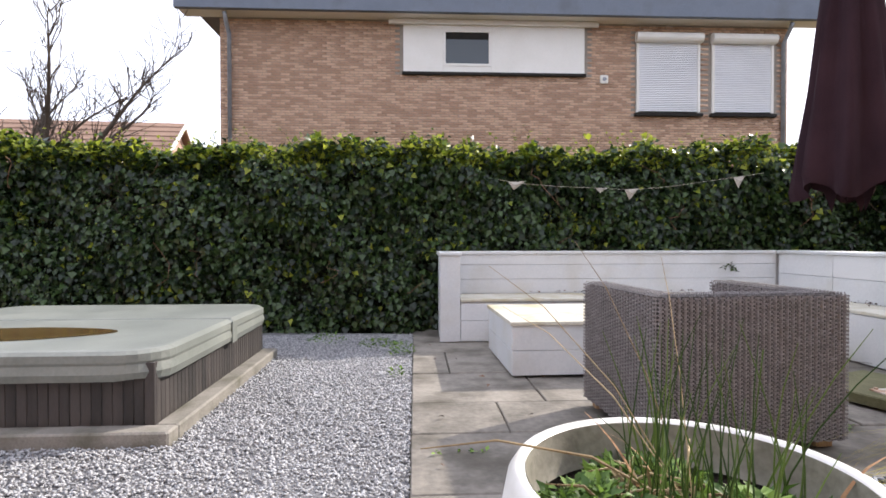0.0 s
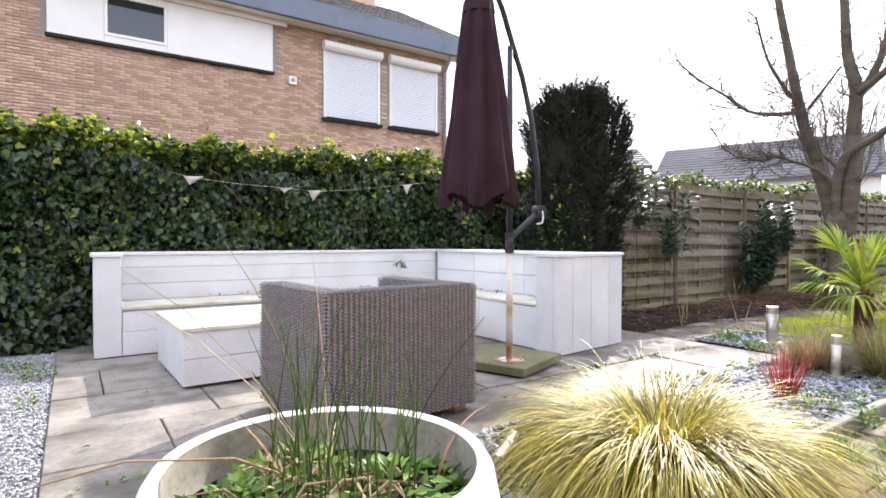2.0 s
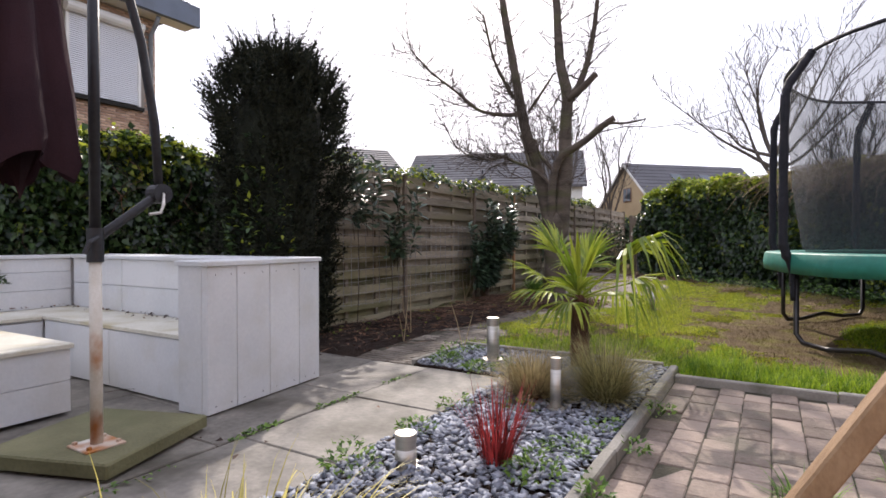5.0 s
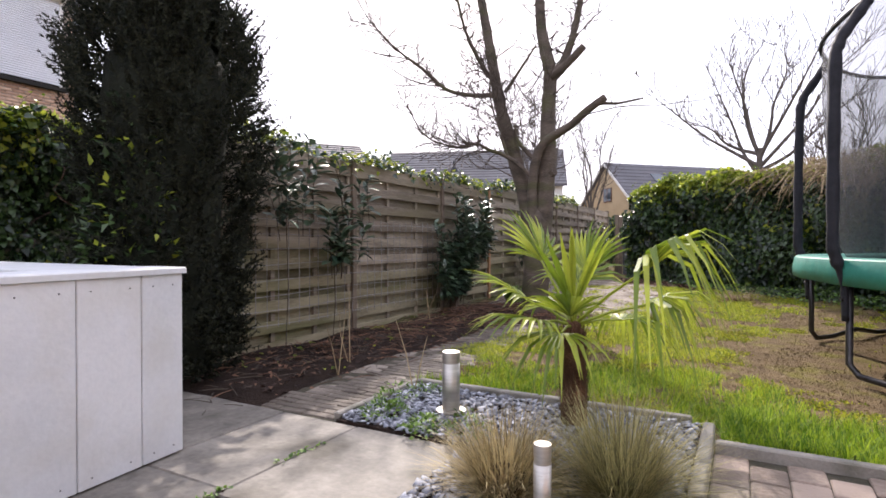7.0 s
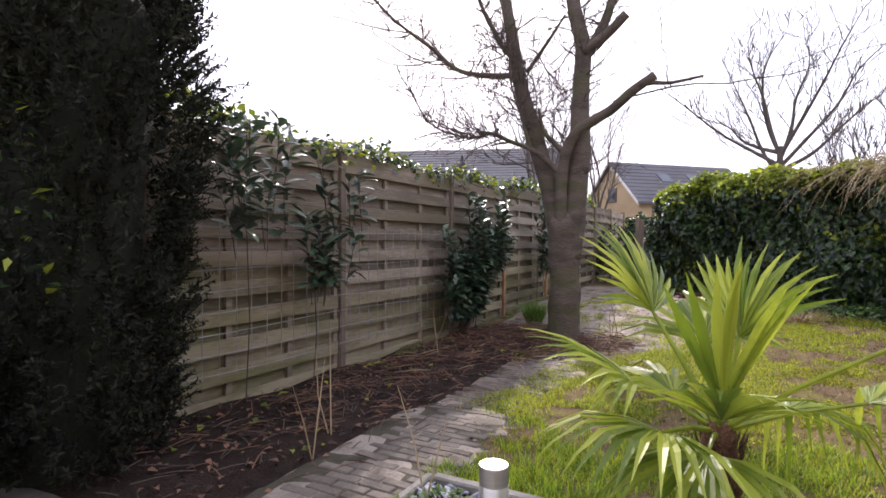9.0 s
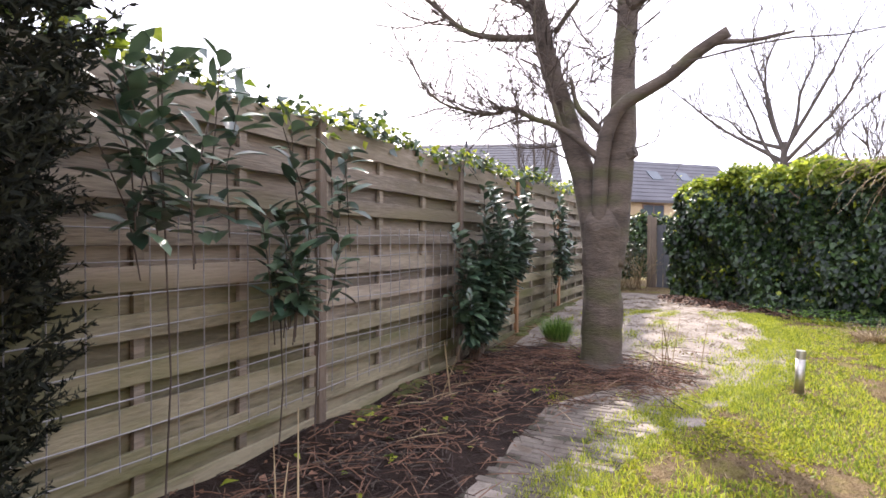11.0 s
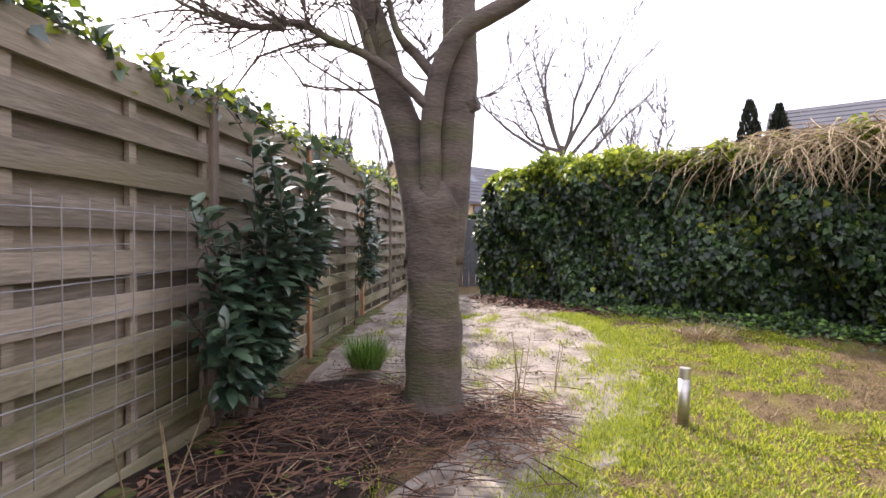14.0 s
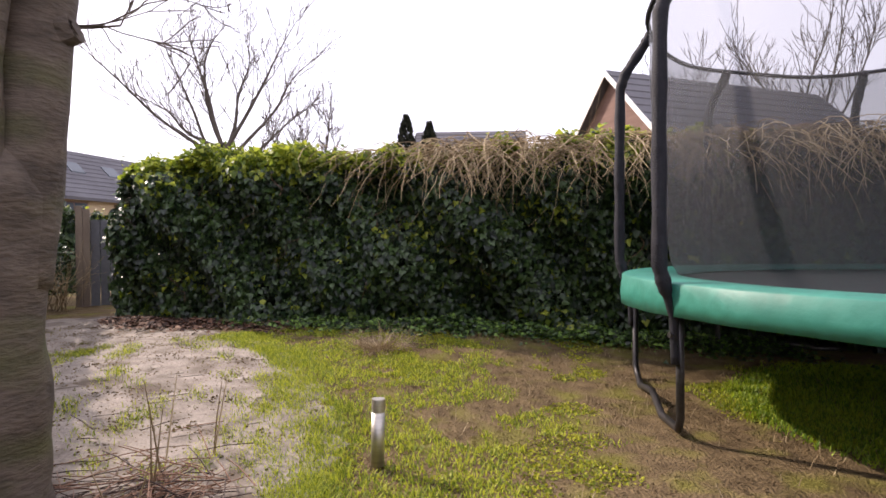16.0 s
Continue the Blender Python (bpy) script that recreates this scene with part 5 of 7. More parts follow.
for p, d, L in (((-0.2, -0.6, 2.76), (0, -1.0, 0.32), 1.3), ((-0.2, 0.95, 2.5), (0, 1.0, 0.05), 0.9), ((-0.2, 0.7, 2.46), (0, 1.0, -0.12), 1.0), ((0.0, 0.3, 2.2), (0, 0.6, -0.1), 0.6), ((0, 0.2, 1.95), (-0.2, 0.9, 0.35), 0.7),
                ((-0.2, 2.1, 4.0), (0, 1.0, 0.1), 1.1), ((-0.1, 1.5, 3.5), (0, 1.0, 0.0), 1.2), ((-0.1, 1.6, 3.6), (0, 1.0, -0.25), 1.0)):
    grow(tw, p, d, L, 0.011, 3, q, 0.4, least=0.0032, crook=1.4)
for k in range(16):
    z = q.uniform(2.0, 3.4)
    grow(tw, (0.1, float(np.interp(z, [2.0, 3.4], [0.0, 0.2])), z), (0.5, q.normal(0, 0.8), 0.8), q.uniform(0.25, 0.5), 0.009, 3, q, 0.55, least=0.0032, crook=1.5)
tagged(part("fine_branching", tw, "twig", tree, "bare dark twigs"), kind="stuff")


def bare_tree(at, h, seed, label, limbs=6, spread=0.42, r=0.13, lean=(0, 0), mtl="far_twig", least=0.009, fork=0.3, shape=None):
    """A bare tree whose limbs leave a short trunk and sweep upwards, with alternating side twigs. shape: limb ends given as (sideways, height) pairs."""
    t = thing("bare_tree", label, "tree", at)
    q = np.random.default_rng(seed)
    top = Vector((lean[0] * 0.2, lean[1] * 0.2, h * fork))
    m = Mesh()
    m.tube([(0, 0, -0.1), top * 0.5, top, top + Vector((0, 0, h * 0.08))], [r, r * 0.9, r * 0.8, r * 0.55], 9)
    part("trunk", m, mtl if mtl == "far_twig" else "bark", t)
    c = Mesh()
    ends = shape or []
    if not ends:
        for k in range(limbs):
            a = 6.283 * k / limbs + q.uniform(-0.4, 0.4)
            u = h * spread * q.uniform(0.35, 1.0)
            ends.append((u * math.cos(a) + lean[0], u * math.sin(a) + lean[1], h * q.uniform(0.72, 1.0)))
    for e in ends:
        e = Vector(e) if len(e) == 3 else Vector((-0.12 * e[0] + q.normal(0, 0.5), -0.99 * e[0], e[1]))
        s = top + Vector((0, 0, q.uniform(-0.06, 0.07) * h))
        mid = s.lerp(e, 0.5) + (e - s).cross(Vector((0, 0, 1))).normalized() * q.normal(0, 0.05) * h - Vector((0, 0, 0.05 * (Vector((e.x, e.y, 0)).length)))
        o = limb(c, [s, s.lerp(mid, 0.5) + Vector((q.normal(0, 0.1), q.normal(0, 0.1), -0.05)), mid, mid.lerp(e, 0.5) + Vector((q.normal(0, 0.15), q.normal(0, 0.15), 0.1)), e], r * 0.55, least, 6)
        for k in range(4, len(o)):
            d = (o[k] - o[k - 1]).normalized()
            for rep in range(2 if k > 7 else 1):
                w = d + Vector((q.normal(0, 0.55), q.normal(0, 0.55), q.normal(0.15, 0.35)))
                f = 1 - 0.6 * k / len(o)
                grow(c, o[k], w, h * q.uniform(0.05, 0.11) * (0.5 + f), max(r * 0.16 * f, least), 1 if k % 2 else 2, q, spread * 0.9, 0.3, 4, least, 0.6, 0.9)
    tagged(part("crown", c, mtl, t, "bare branches"), kind="stuff")
    return t


bare_tree((29.8, 0.3, 0), 10.4, 11, "bare spreading tree beyond the far hedge", r=0.17, fork=0.41,
          shape=[(-4.7, 8.2), (-2.0, 8.8), (-1.2, 9.6), (0.1, 9.8), (0.9, 9.4), (2.7, 10.1), (3.6, 8.9), (3.4, 6.9), (-2.9, 6.6)])
bare_tree((30.5, 10.5, 0), 9.0, 12, "bare tree beyond the fence", 6, 0.3, 0.14)
bare_tree((33, 8.2, 0), 7.5, 13, "bare tree beyond the fence", 5, 0.3, 0.12)
bare_tree((37, -3.0, 0), 7.5, 15, "bare tree in the distance", 5, 0.3, 0.13)
bare_tree((22.0, -24.0, 0), 13.5, 16, "bare tree seen through the trampoline net", 5, 0.3, 0.17, least=0.012)
bare_tree((16.5, -28.0, 0), 12.5, 17, "bare tree seen through the trampoline net", 5, 0.34, 0.16, least=0.012)
bare_tree((27.5, -24.0, 0), 11.0, 21, "bare tree seen through the trampoline net", 5, 0.3, 0.14, least=0.012)
bare_tree((26.5, -2.0, 0), 6.0, 18, "bare sapling beyond the hedge", 5, 0.22, 0.08)
bare_tree((-8.3, 12.0, 0), 5.8, 14, "gnarled bare tree behind the hedge", 6, 0.7, 0.16, (0.6, 0), "twig", 0.008)
bare_tree((-10.5, 13.0, 0), 5.5, 19, "gnarled bare tree behind the hedge", 6, 0.7, 0.15, (0.3, 0), "twig", 0.008)

# ---- dark conifer at the terrace corner ----
con = thing("conifer", "tall dark bushy conifer between bench and fence", "conifer", (5.67, 4.84, 0))
prof = lambda z: np.interp(z, [0, 0.5, 1.0, 1.6, 2.1, 2.45, 2.7, 2.9, 3.05], [0.5, 0.55, 0.57, 0.59, 0.66, 0.62, 0.42, 0.22, 0.08])
# solid core whose near-black paints the shade inside the conifer
part("core", Mesh().lathe([(max(0.02, float(prof(z)) - 0.2), z) for z in np.arange(0, 2.7, 0.15)], 20), "inner_shade", con)
q = np.random.default_rng(31)
# needles sit on many small upward sprays; the sprays gather into lobes with gaps between them
stm, sp_p, sp_t, sp_s = Mesh(), [], [], []
for i in range(3800):
    zz = q.uniform(0.05, 2.85) if i % 5 else 2.9 - abs(q.normal(0, 0.35))
    aa = q.uniform(0, 6.283)
    lobe = 1 + 0.15 * math.sin(3 * aa + zz * 2.2) + 0.13 * math.sin(5 * aa - 4.3 * zz) + 0.08 * math.sin(9 * aa + 7 * zz)
    rr = float(prof(zz)) * lobe * (0.72 + 0.2 * q.uniform())
    p = Vector((rr * math.cos(aa), rr * math.sin(aa), zz))
    hi = float(smooth01(1.7, 3.0, zz))
    d = Vector((math.cos(aa) * q.uniform(0.3, 1.0), math.sin(aa) * q.uniform(0.3, 1.0), q.uniform(0.1, 0.9) + 0.7 * hi)).normalized()
    L = q.uniform(0.12, 0.24) * (1 + (1.6 * hi if i % 7 == 0 else 0.4 * hi) * q.uniform())
    e = p + d * L + Vector((q.normal(0, 0.02), q.normal(0, 0.02), 0.03 * hi))
    stm.tube([p, e], [0.004, 0.001], 3, False)
    n = int(14 + 70 * L)
    for k in range(n):
        f = (k + q.uniform()) / n
        sp_p.append(p.lerp(e, f)), sp_t.append(d * 0.7 + Vector((q.normal(0, 0.7), q.normal(0, 0.7), q.normal(0, 0.6)))), sp_s.append(q.uniform(0.03, 0.06) * (1.15 - 0.5 * f))
sp_s = np.array(sp_s)
tagged(part("needle_growth", quick("needle_growth", *leaf_arrays(np.array(sp_p, float), np.array(sp_t, float), q.normal(0, 1, (len(sp_s), 3)), sp_s, sp_s * 0.32), "yew"), None, con), kind="stuff")
# shoot wood drawn in the same shade-black as the core
tagged(part("shoot_wood", stm, "inner_shade", con), kind="stuff")
# ivy that has climbed into it from the hedge
leaf_tuft("ivy_foliage", con, 420, (-0.42, -0.2, 0.9), 0.32, 1.3, 0.075, "ivy", 33, "dark ivy climbing in the conifer")
leaf_tuft("young_ivy_foliage", con, 90, (-0.5, -0.3, 0.8), 0.3, 1.4, 0.07, "ivy_young", 34)


# ---- trampoline ----
tr = thing("trampoline", "round trampoline with green pad, black sleeved poles and safety net", "trampoline", (9.12, -1.92, 0))
TR = 2.33
ang = [radians(c + s * 19) for c in (51, 134, 233, 332) for s in (-1, 1)]
pol = lambda r, a, z: (r * math.cos(a), r * math.sin(a), z)
for k in range(4):
    a, b = ang[2 * k], ang[2 * k + 1]
    m = (a + b) / 2
    pts = [pol(TR, a, 0.82), pol(TR, a, 0.12), pol(TR - 0.03, a + 0.03, 0.04), pol(TR * 0.97, a + 0.16, 0.03), pol(TR * 0.95, m, 0.09), pol(TR * 0.97, b - 0.16, 0.03), pol(TR - 0.03, b - 0.03, 0.04), pol(TR, b, 0.12), pol(TR, b, 0.82)]
    part("leg", Mesh().tube(pts, 0.025, 10), "tube", tr, "dark steel U-shaped leg", smooth=True)
part("frame_ring", Mesh().tube([pol(TR, 2 * math.pi * i / 64, 0.84) for i in range(65)], 0.025, 8, False), "tube", tr)
pad = []
NP = 96
lev = [(TR - 0.36, 0.89), (TR - 0.34, 0.92), (TR - 0.1, 0.935), (TR + 0.045, 0.93), (TR + 0.058, 0.925), (TR + 0.066, 0.915), (TR + 0.075, 0.82), (TR + 0.07, 0.73), (TR + 0.06, 0.73), (TR + 0.05, 0.85), (TR - 0.34, 0.87)]
for r, z in lev:
    pad += [pol(r + (0.012 * math.sin(9 * a) + 0.008 * math.sin(23 * a) if z < 0.85 else 0), a, z + (0.012 * math.sin(5 * a) if z < 0.8 else 0)) for a in (2 * math.pi * i / NP for i in range(NP))]
part("pad", Mesh().add(pad, [(i * NP + j, i * NP + (j + 1) % NP, (i + 1) * NP + (j + 1) % NP, (i + 1) * NP + j) for i in range(len(lev) - 1) for j in range(NP)]), "pad", tr, "glossy green spring pad", smooth=True)
part("jumping_mat", Mesh().lathe([(0.0, 0.86), (1.0, 0.864), (TR - 0.33, 0.88)], 48), "jumpmat", tr, "black jumping mat")
for a in ang:
    pts = [pol(TR + 0.03, a, 0.45), pol(TR + 0.04, a, 0.72), pol(TR + 0.09, a, 0.88), pol(TR + 0.13, a, 1.02), pol(TR + 0.13, a, 1.8), pol(TR + 0.12, a, 2.5), pol(TR + 0.08, a, 2.62), pol(TR - 0.08, a, 2.85), pol(TR - 0.13, a, 2.93)]
    mm = Mesh()
    out = []
    for i in range(len(pts) - 1):
        for k in range(5):
            out.append(Vector(pts[i]).lerp(Vector(pts[i + 1]), k / 5))
    out.append(Vector(pts[-1]))
    mm.tube(out, [0.043 + 0.004 * math.sin(i * 1.9 + a * 3) if 9 < i else 0.026 for i in range(len(out))], 10)
    pl_ = part("pole", mm, "foam", tr, "black foam-sleeved pole", smooth=True)
    part("clamp", Mesh().tube([pol(TR - 0.03, a, 0.62), pol(TR + 0.07, a, 0.62)], 0.018, 8), "tube", pl_)
part("top_ring", Mesh().tube([pol(TR - 0.13, 2 * math.pi * i / 64, 2.93 - 0.03 * math.sin(4 * (2 * math.pi * i / 64) + 1) ** 2) for i in range(65)], 0.02, 8, False), "foam", tr)
nv = []
for z, r in ((0.89, TR - 0.36), (1.0, TR - 0.3), (1.7, TR - 0.22), (2.4, TR - 0.17), (2.9, TR - 0.14)):
    nv += [pol(r + 0.025 * math.cos(8 * 2 * math.pi * i / NP + 1.2) * (1 if 1 < z < 2.8 else 0), 2 * math.pi * i / NP, z) for i in range(NP)]
nt = part("net", Mesh().add(nv, [(i * NP + j, i * NP + (j + 1) % NP, (i + 1) * NP + (j + 1) % NP, (i + 1) * NP + j) for i in range(4) for j in range(NP)]), "net", tr, "black mesh safety net", smooth=True)
bl = thing("ball", "faded pink play ball under the trampoline", "ball", (9.35, -3.1, 0.0))
part("shell", Mesh().lathe([(0.13 * math.sin(k * math.pi / 12), 0.13 - 0.13 * math.cos(k * math.pi / 12)) for k in range(13)], 24), "ball", bl, smooth=True)

# ---- bunting on the hedge ----
bun = thing("bunting", "faded bunting string hung across the hedge", "bunting")
line = [(1.0, 6.22, 1.76), (1.2, 6.22, 1.72), (1.7, 6.21, 1.68), (2.2, 6.2, 1.66), (2.6, 6.2, 1.64), (3.1, 6.2, 1.69), (3.86, 6.21, 1.8), (4.2, 6.22, 1.85)]
part("string", Mesh().tube(line, 0.0025, 5), "flagcloth", bun)
for x, z, w, tip in ((1.12, 1.73, 0.2, 0.1), (2.15, 1.66, 0.16, 0.06), (2.5, 1.65, 0.17, 0.13), (3.82, 1.8, 0.14, 0.14)):
    part("pennant", Mesh().add([(x, 6.22, z), (x + w, 6.21, z + 0.01), (x + w * 0.25, 6.17, z - tip), (x + w * 0.4, 6.16, z - tip * 0.4)], [(0, 3, 1), (0, 2, 3), (1, 3, 2)]), "flagcloth", bun)

# sprig of ivy poking through the bench back
spr = thing("ivy_sprig", "small dark ivy sprig growing through the bench back", "ivy")
leaf_tuft("leaves", spr, 40, (3.64, 6.0, 0.68), 0.07, 0.14, 0.05, "ivy", 41)


# ---- laurels and ivy on the fence ----
def laurel(at, w, zlo, zhi, n, seed, label, branch=7, leaf=(0.08, 0.15), reach=0.3):
    t = thing("laurel", label, "shrub", at)
    q = np.random.default_rng(seed)
    st, P, T, S, N = Mesh(), [], [], [], []
    for b in range(branch):
        p = Vector((q.uniform(-w, w) * 0.5, -0.03, 0.0))
        e = Vector((q.uniform(-w, w), -q.uniform(0.06, reach), q.uniform(zlo + 0.35 * (zhi - zlo), zhi)))
        pts = [p.lerp(e, k / 6) + Vector((q.normal(0, 0.025), -0.1 * math.sin(k / 6 * 3.1) * reach * 2, 0)) for k in range(7)]
        up_ = [v for v in pts if v.z > zlo - 0.2]
        if len(up_) > 1:
            st.tube(up_, 0.0032, 5, False)
        turn = q.uniform(0, 6.283)
        for k in range(n // branch):
            f = 1 - (k / (n // branch)) * 0.75
            i = min(int(f * 6), 5)
            c = pts[i].lerp(pts[i + 1], f * 6 - i)
            if c.z < zlo:
                continue
            d = (pts[i + 1] - pts[i]).normalized()
            a = turn + 2.4 * k + q.normal(0, 0.3)
            o = Vector((math.cos(a), -0.55 + 0.7 * math.sin(a), 0.0))
            P.append(c + o * 0.012), T.append(o * 0.9 + d * (0.75 if f > 0.85 else 0.3) + Vector((0, 0, q.normal(-0.25, 0.28)))), S.append(q.uniform(*leaf))
            N.append((q.normal(0, 0.25) - 0.2 * o.x, q.normal(-0.15, 0.25) - 0.2 * o.y, 1.0))
    st.tube([(0, -0.03, -0.03), (0.02, -0.05, zlo * 0.5), (-0.02, -0.06, zlo + 0.15)], [0.005, 0.004, 0.004], 6, False)
    S = np.array(S)
    nor = np.array(N)
    tagged(part("stem_growth", st, "twig", t), kind="stuff")
    tagged(part("leaves", quick("leaves", *oval_arrays(np.array(P, float), np.array(T, float), nor, S, S * 0.42, 0.18), "laurel", True), None, t), kind="stuff")


laurel((7.45, 4.74, 0), 0.26, 0.84, 1.4, 420, 51, "glossy dark laurel shoots tied against the fence", 10, (0.1, 0.17), 0.26)
laurel((7.75, 4.74, 0), 0.4, 1.35, 1.98, 190, 52, "upright laurel sprays with silvery leaves before the fence", 7, (0.1, 0.17), 0.25)
laurel((6.75, 4.72, 0), 0.4, 1.25, 2.05, 420, 53, "laurel growing beside the conifer", 11, (0.1, 0.18), 0.42)
laurel((10.05, 4.74, 0), 0.62, 0.32, 1.35, 1500, 54, "dense dark laurel bush against the fence", 30, (0.1, 0.17), 0.4)
laurel((10.5, 4.74, 0), 0.75, 0.85, 1.88, 1100, 55, "laurel sprays with upturned glossy leaves", 22, (0.1, 0.17), 0.4)
laurel((12.9, 4.74, 0), 0.4, 0.7, 1.85, 600, 56, "slim climbing laurel on the fence", 12)

iv = thing("fence_ivy", "ivy trailing along the fence top", "ivy")
q = np.random.default_rng(61)
n = 3400
u = q.uniform(5.9, 17.6, n)
pos = np.stack([u, FY + q.normal(0.02, 0.07, n), 2.0 + 0.1 * smooth01(10.2, 13.5, u) + 0.05 * np.sin(u * 3.1) + q.normal(0.0, 0.055, n)], 1)
tip = np.stack([q.normal(0, 1, n), q.normal(-0.5, 0.7, n), q.normal(-0.1, 0.6, n)], 1)
s = q.uniform(0.045, 0.1, n)
nor = np.column_stack([q.normal(0, 0.5, n), q.normal(-0.3, 0.5, n), np.ones(n)])
yk = q.uniform(0, 1, n) < 0.42
for nm, k, mt in (("leaves", ~yk, "laurel"), ("young_leaves", yk, "ivy_young")):
    tagged(part(nm, quick(nm, *leaf_arrays(pos[k], tip[k], nor[k], s[k], s[k] * 0.75), mt), None, iv), kind="stuff")

# dry vines that spill over the far hedge
vn = thing("dry_vines", "tangle of straw-coloured dry climber spilling over the hedge top", "climber")
vm = Mesh()
for i in range(3000):
    t = q.uniform(0.4, 1.5)
    b = Vector((16.5, 3.35, 0)).lerp(Vector((11.6, -2.65, 0)), t) if t <= 1 else Vector((11.6, -2.65, 0)).lerp(Vector((7.5, -7.0, 0)), (t - 1) * 1.3)
    out = Vector((-0.77, 0.63, 0))
    dens = 1.0 if t > 0.56 else 0.2
    if q.uniform() > dens:
        continue
    p = b + out * q.uniform(-0.5, 0.1) + Vector((0, 0, 2.22 + q.uniform(-0.05, 0.22)))
    d = Vector((q.normal(0, 0.6), q.normal(0, 0.6), q.uniform(-0.1, 0.5))) + out * q.uniform(0, 0.7)
    pts = [p]
    L = q.uniform(0.08, 0.2)
    for k in range(6):
        d = d + Vector((q.normal(0, 0.25), q.normal(0, 0.25), -0.22))
        p = p + d.normalized() * L
        pts.append(p)
    vm.tube(pts, [0.006, 0.006, 0.005, 0.005, 0.004, 0.003, 0.002], 4, False)
tagged(part("vine_growth", vm, "vine", vn), kind="stuff")

# ---- litter of dry stalks on the border ----
def litter(name, label, n, cx, cy, sx, sy, L, mtl, seed, z=0.04, lift=0.25, r=0.003):
    q = np.random.default_rng(seed)
    m = Mesh()
    for i in range(n):
        x, y = q.normal(cx, sx), q.normal(cy, sy)
        zz = (float(soil_z(x, y)) if 5.3 < x < 11.4 and 3.4 < y < 5.2 else float(terrain(x, y)) - 0.02) + z * q.uniform(0, 1)
        a = q.uniform(0, 6.283)
        l = q.uniform(0.4, 1.2) * L
        d = Vector((math.cos(a), math.sin(a), q.normal(0, lift) * 0.4)) * l / 2
        if y + abs(d.y) > 4.8 or y < 2.7 and x < 10.5:
            continue
        p = Vector((x, y, max(zz, 0.0) + 0.012))
        d.z = abs(d.z)
        m.tube([p - d * Vector((1, 1, 0)).x, p + Vector((0, 0, l * 0.03)), p + Vector((d.x, d.y, d.z))], [r, r, r * 0.5], 4, False)
    t = thing(name, label, "plant litter", kind="stuff")
    part("stalks", m, mtl, t)


litter("dry_stalks", "heap of reddish-brown dry stalks round the tree foot", 900, 10.15, 3.85, 0.5, 0.42, 0.35, "straw", 71, 0.1)
litter("cut_stalks", "reddish cut stalks lying over the path edge by the trunk", 320, 10.35, 3.05, 0.28, 0.22, 0.4, "straw", 75, 0.1)
litter("border_stalks", "broken dry stalks strewn over the soil", 900, 8.3, 4.2, 1.1, 0.33, 0.22, "straw", 72, 0.04, 0.15, 0.003)
litter("border_twigs", "dark twigs strewn over the soil", 350, 7.6, 4.25, 1.3, 0.35, 0.18, "twig", 73, 0.03, 0.2, 0.003)
litter("pale_straws", "pale straws on the soil", 60, 9.4, 4.0, 0.8, 0.4, 0.3, "vine", 74, 0.08, 0.2, 0.0025)
sap = Mesh()
for x, y, h in ((6.35, 3.72, 0.55), (6.6, 3.8, 0.62), (6.25, 2.95, 0.5), (10.6, 3.0, 0.55), (10.8, 2.95, 0.7), (10.2, 3.1, 0.35), (8.9, 4.35, 0.6), (8.75, 4.4, 0.5), (11.0, 2.7, 0.55)):
    for k in range(2):
        e = Vector((x + q.normal(0, 0.12), y + q.normal(0, 0.12), h * q.uniform(0.7, 1.1)))
        sap.tube([(x, y, -0.02), Vector((x, y, 0)).lerp(e, 0.5) + Vector((q.normal(0, 0.02), 0, 0)), e], [0.005, 0.004, 0.0015], 5, False)
sp_ = thing("bare_saplings", "thin bare stems standing in the border", "sapling", kind="stuff")
part("stems", sap, "vine", sp_)
stub = thing("post_stub", "sawn-off mossy timber post stub by the fence", "post", (10.2, 4.7, 0.0))
part("stub", Mesh().box(-0.06, 0.06, -0.06, 0.06, 0.0, 0.36, bevel=0.012), "fence_post", stub)
bush = thing("green_bush", "small bright green grassy bush by the path", "shrub", (11.35, 4.2, 0.08))
blades("foliage", bush, 900, 0.12, None, (0.0, 0.6), (0.15, 0.32), (0.005, 0.009), (0.0, 0.7), "weed", 3, seed=8)


def leaf_litter(name, label, n, area, material, size, seed, flat=0.25):
    q = np.random.default_rng(seed)
    x, y = area(q, n)
    z = np.where((x > 5.3) & (x < 11.4) & (y > 3.5), soil_z(x, y), terrain(x, y) - 0.02) + 0.02
    z = np.where(x < 5.45, 0.012, z)
    pos = np.stack([x, y, z], 1)
    a = q.uniform(0, 6.283, n)
    tip = np.stack([np.cos(a), np.sin(a), q.normal(0, flat, n)], 1)
    nor = np.column_stack([q.normal(0, 0.3, n), q.normal(0, 0.3, n), np.ones(n)])
    s = size * q.uniform(0.6, 1.4, n)
    t = thing(name, label, "fallen leaves", kind="stuff")
    part("leaves", quick("leaves", *leaf_arrays(pos, tip, nor, s, s * 0.6), material), None, t)


leaf_litter("hedge_foot_leaves", "brown leaf litter at the hedge foot", 5200, lambda q, n: ((lambda t: (16.3 + (11.8 - 16.3) * t - np.abs(q.normal(0.25, 0.35, n)), 3.3 - 5.7 * t + q.normal(0, 0.1, n)))(q.uniform(0, 0.45, n) ** 1.4)), "straw", 0.07, 81)
leaf_litter("border_leaves", "yellowing fallen leaves on the soil", 60, lambda q, n: (q.uniform(5.8, 10.5, n), q.uniform(3.7, 4.75, n)), "ivy_young", 0.07, 82)
leaf_litter("border_brown_leaves", "dead brown leaves on the soil", 900, lambda q, n: (q.uniform(5.6, 11, n), q.uniform(3.65, 4.8, n)), "straw", 0.045, 83)
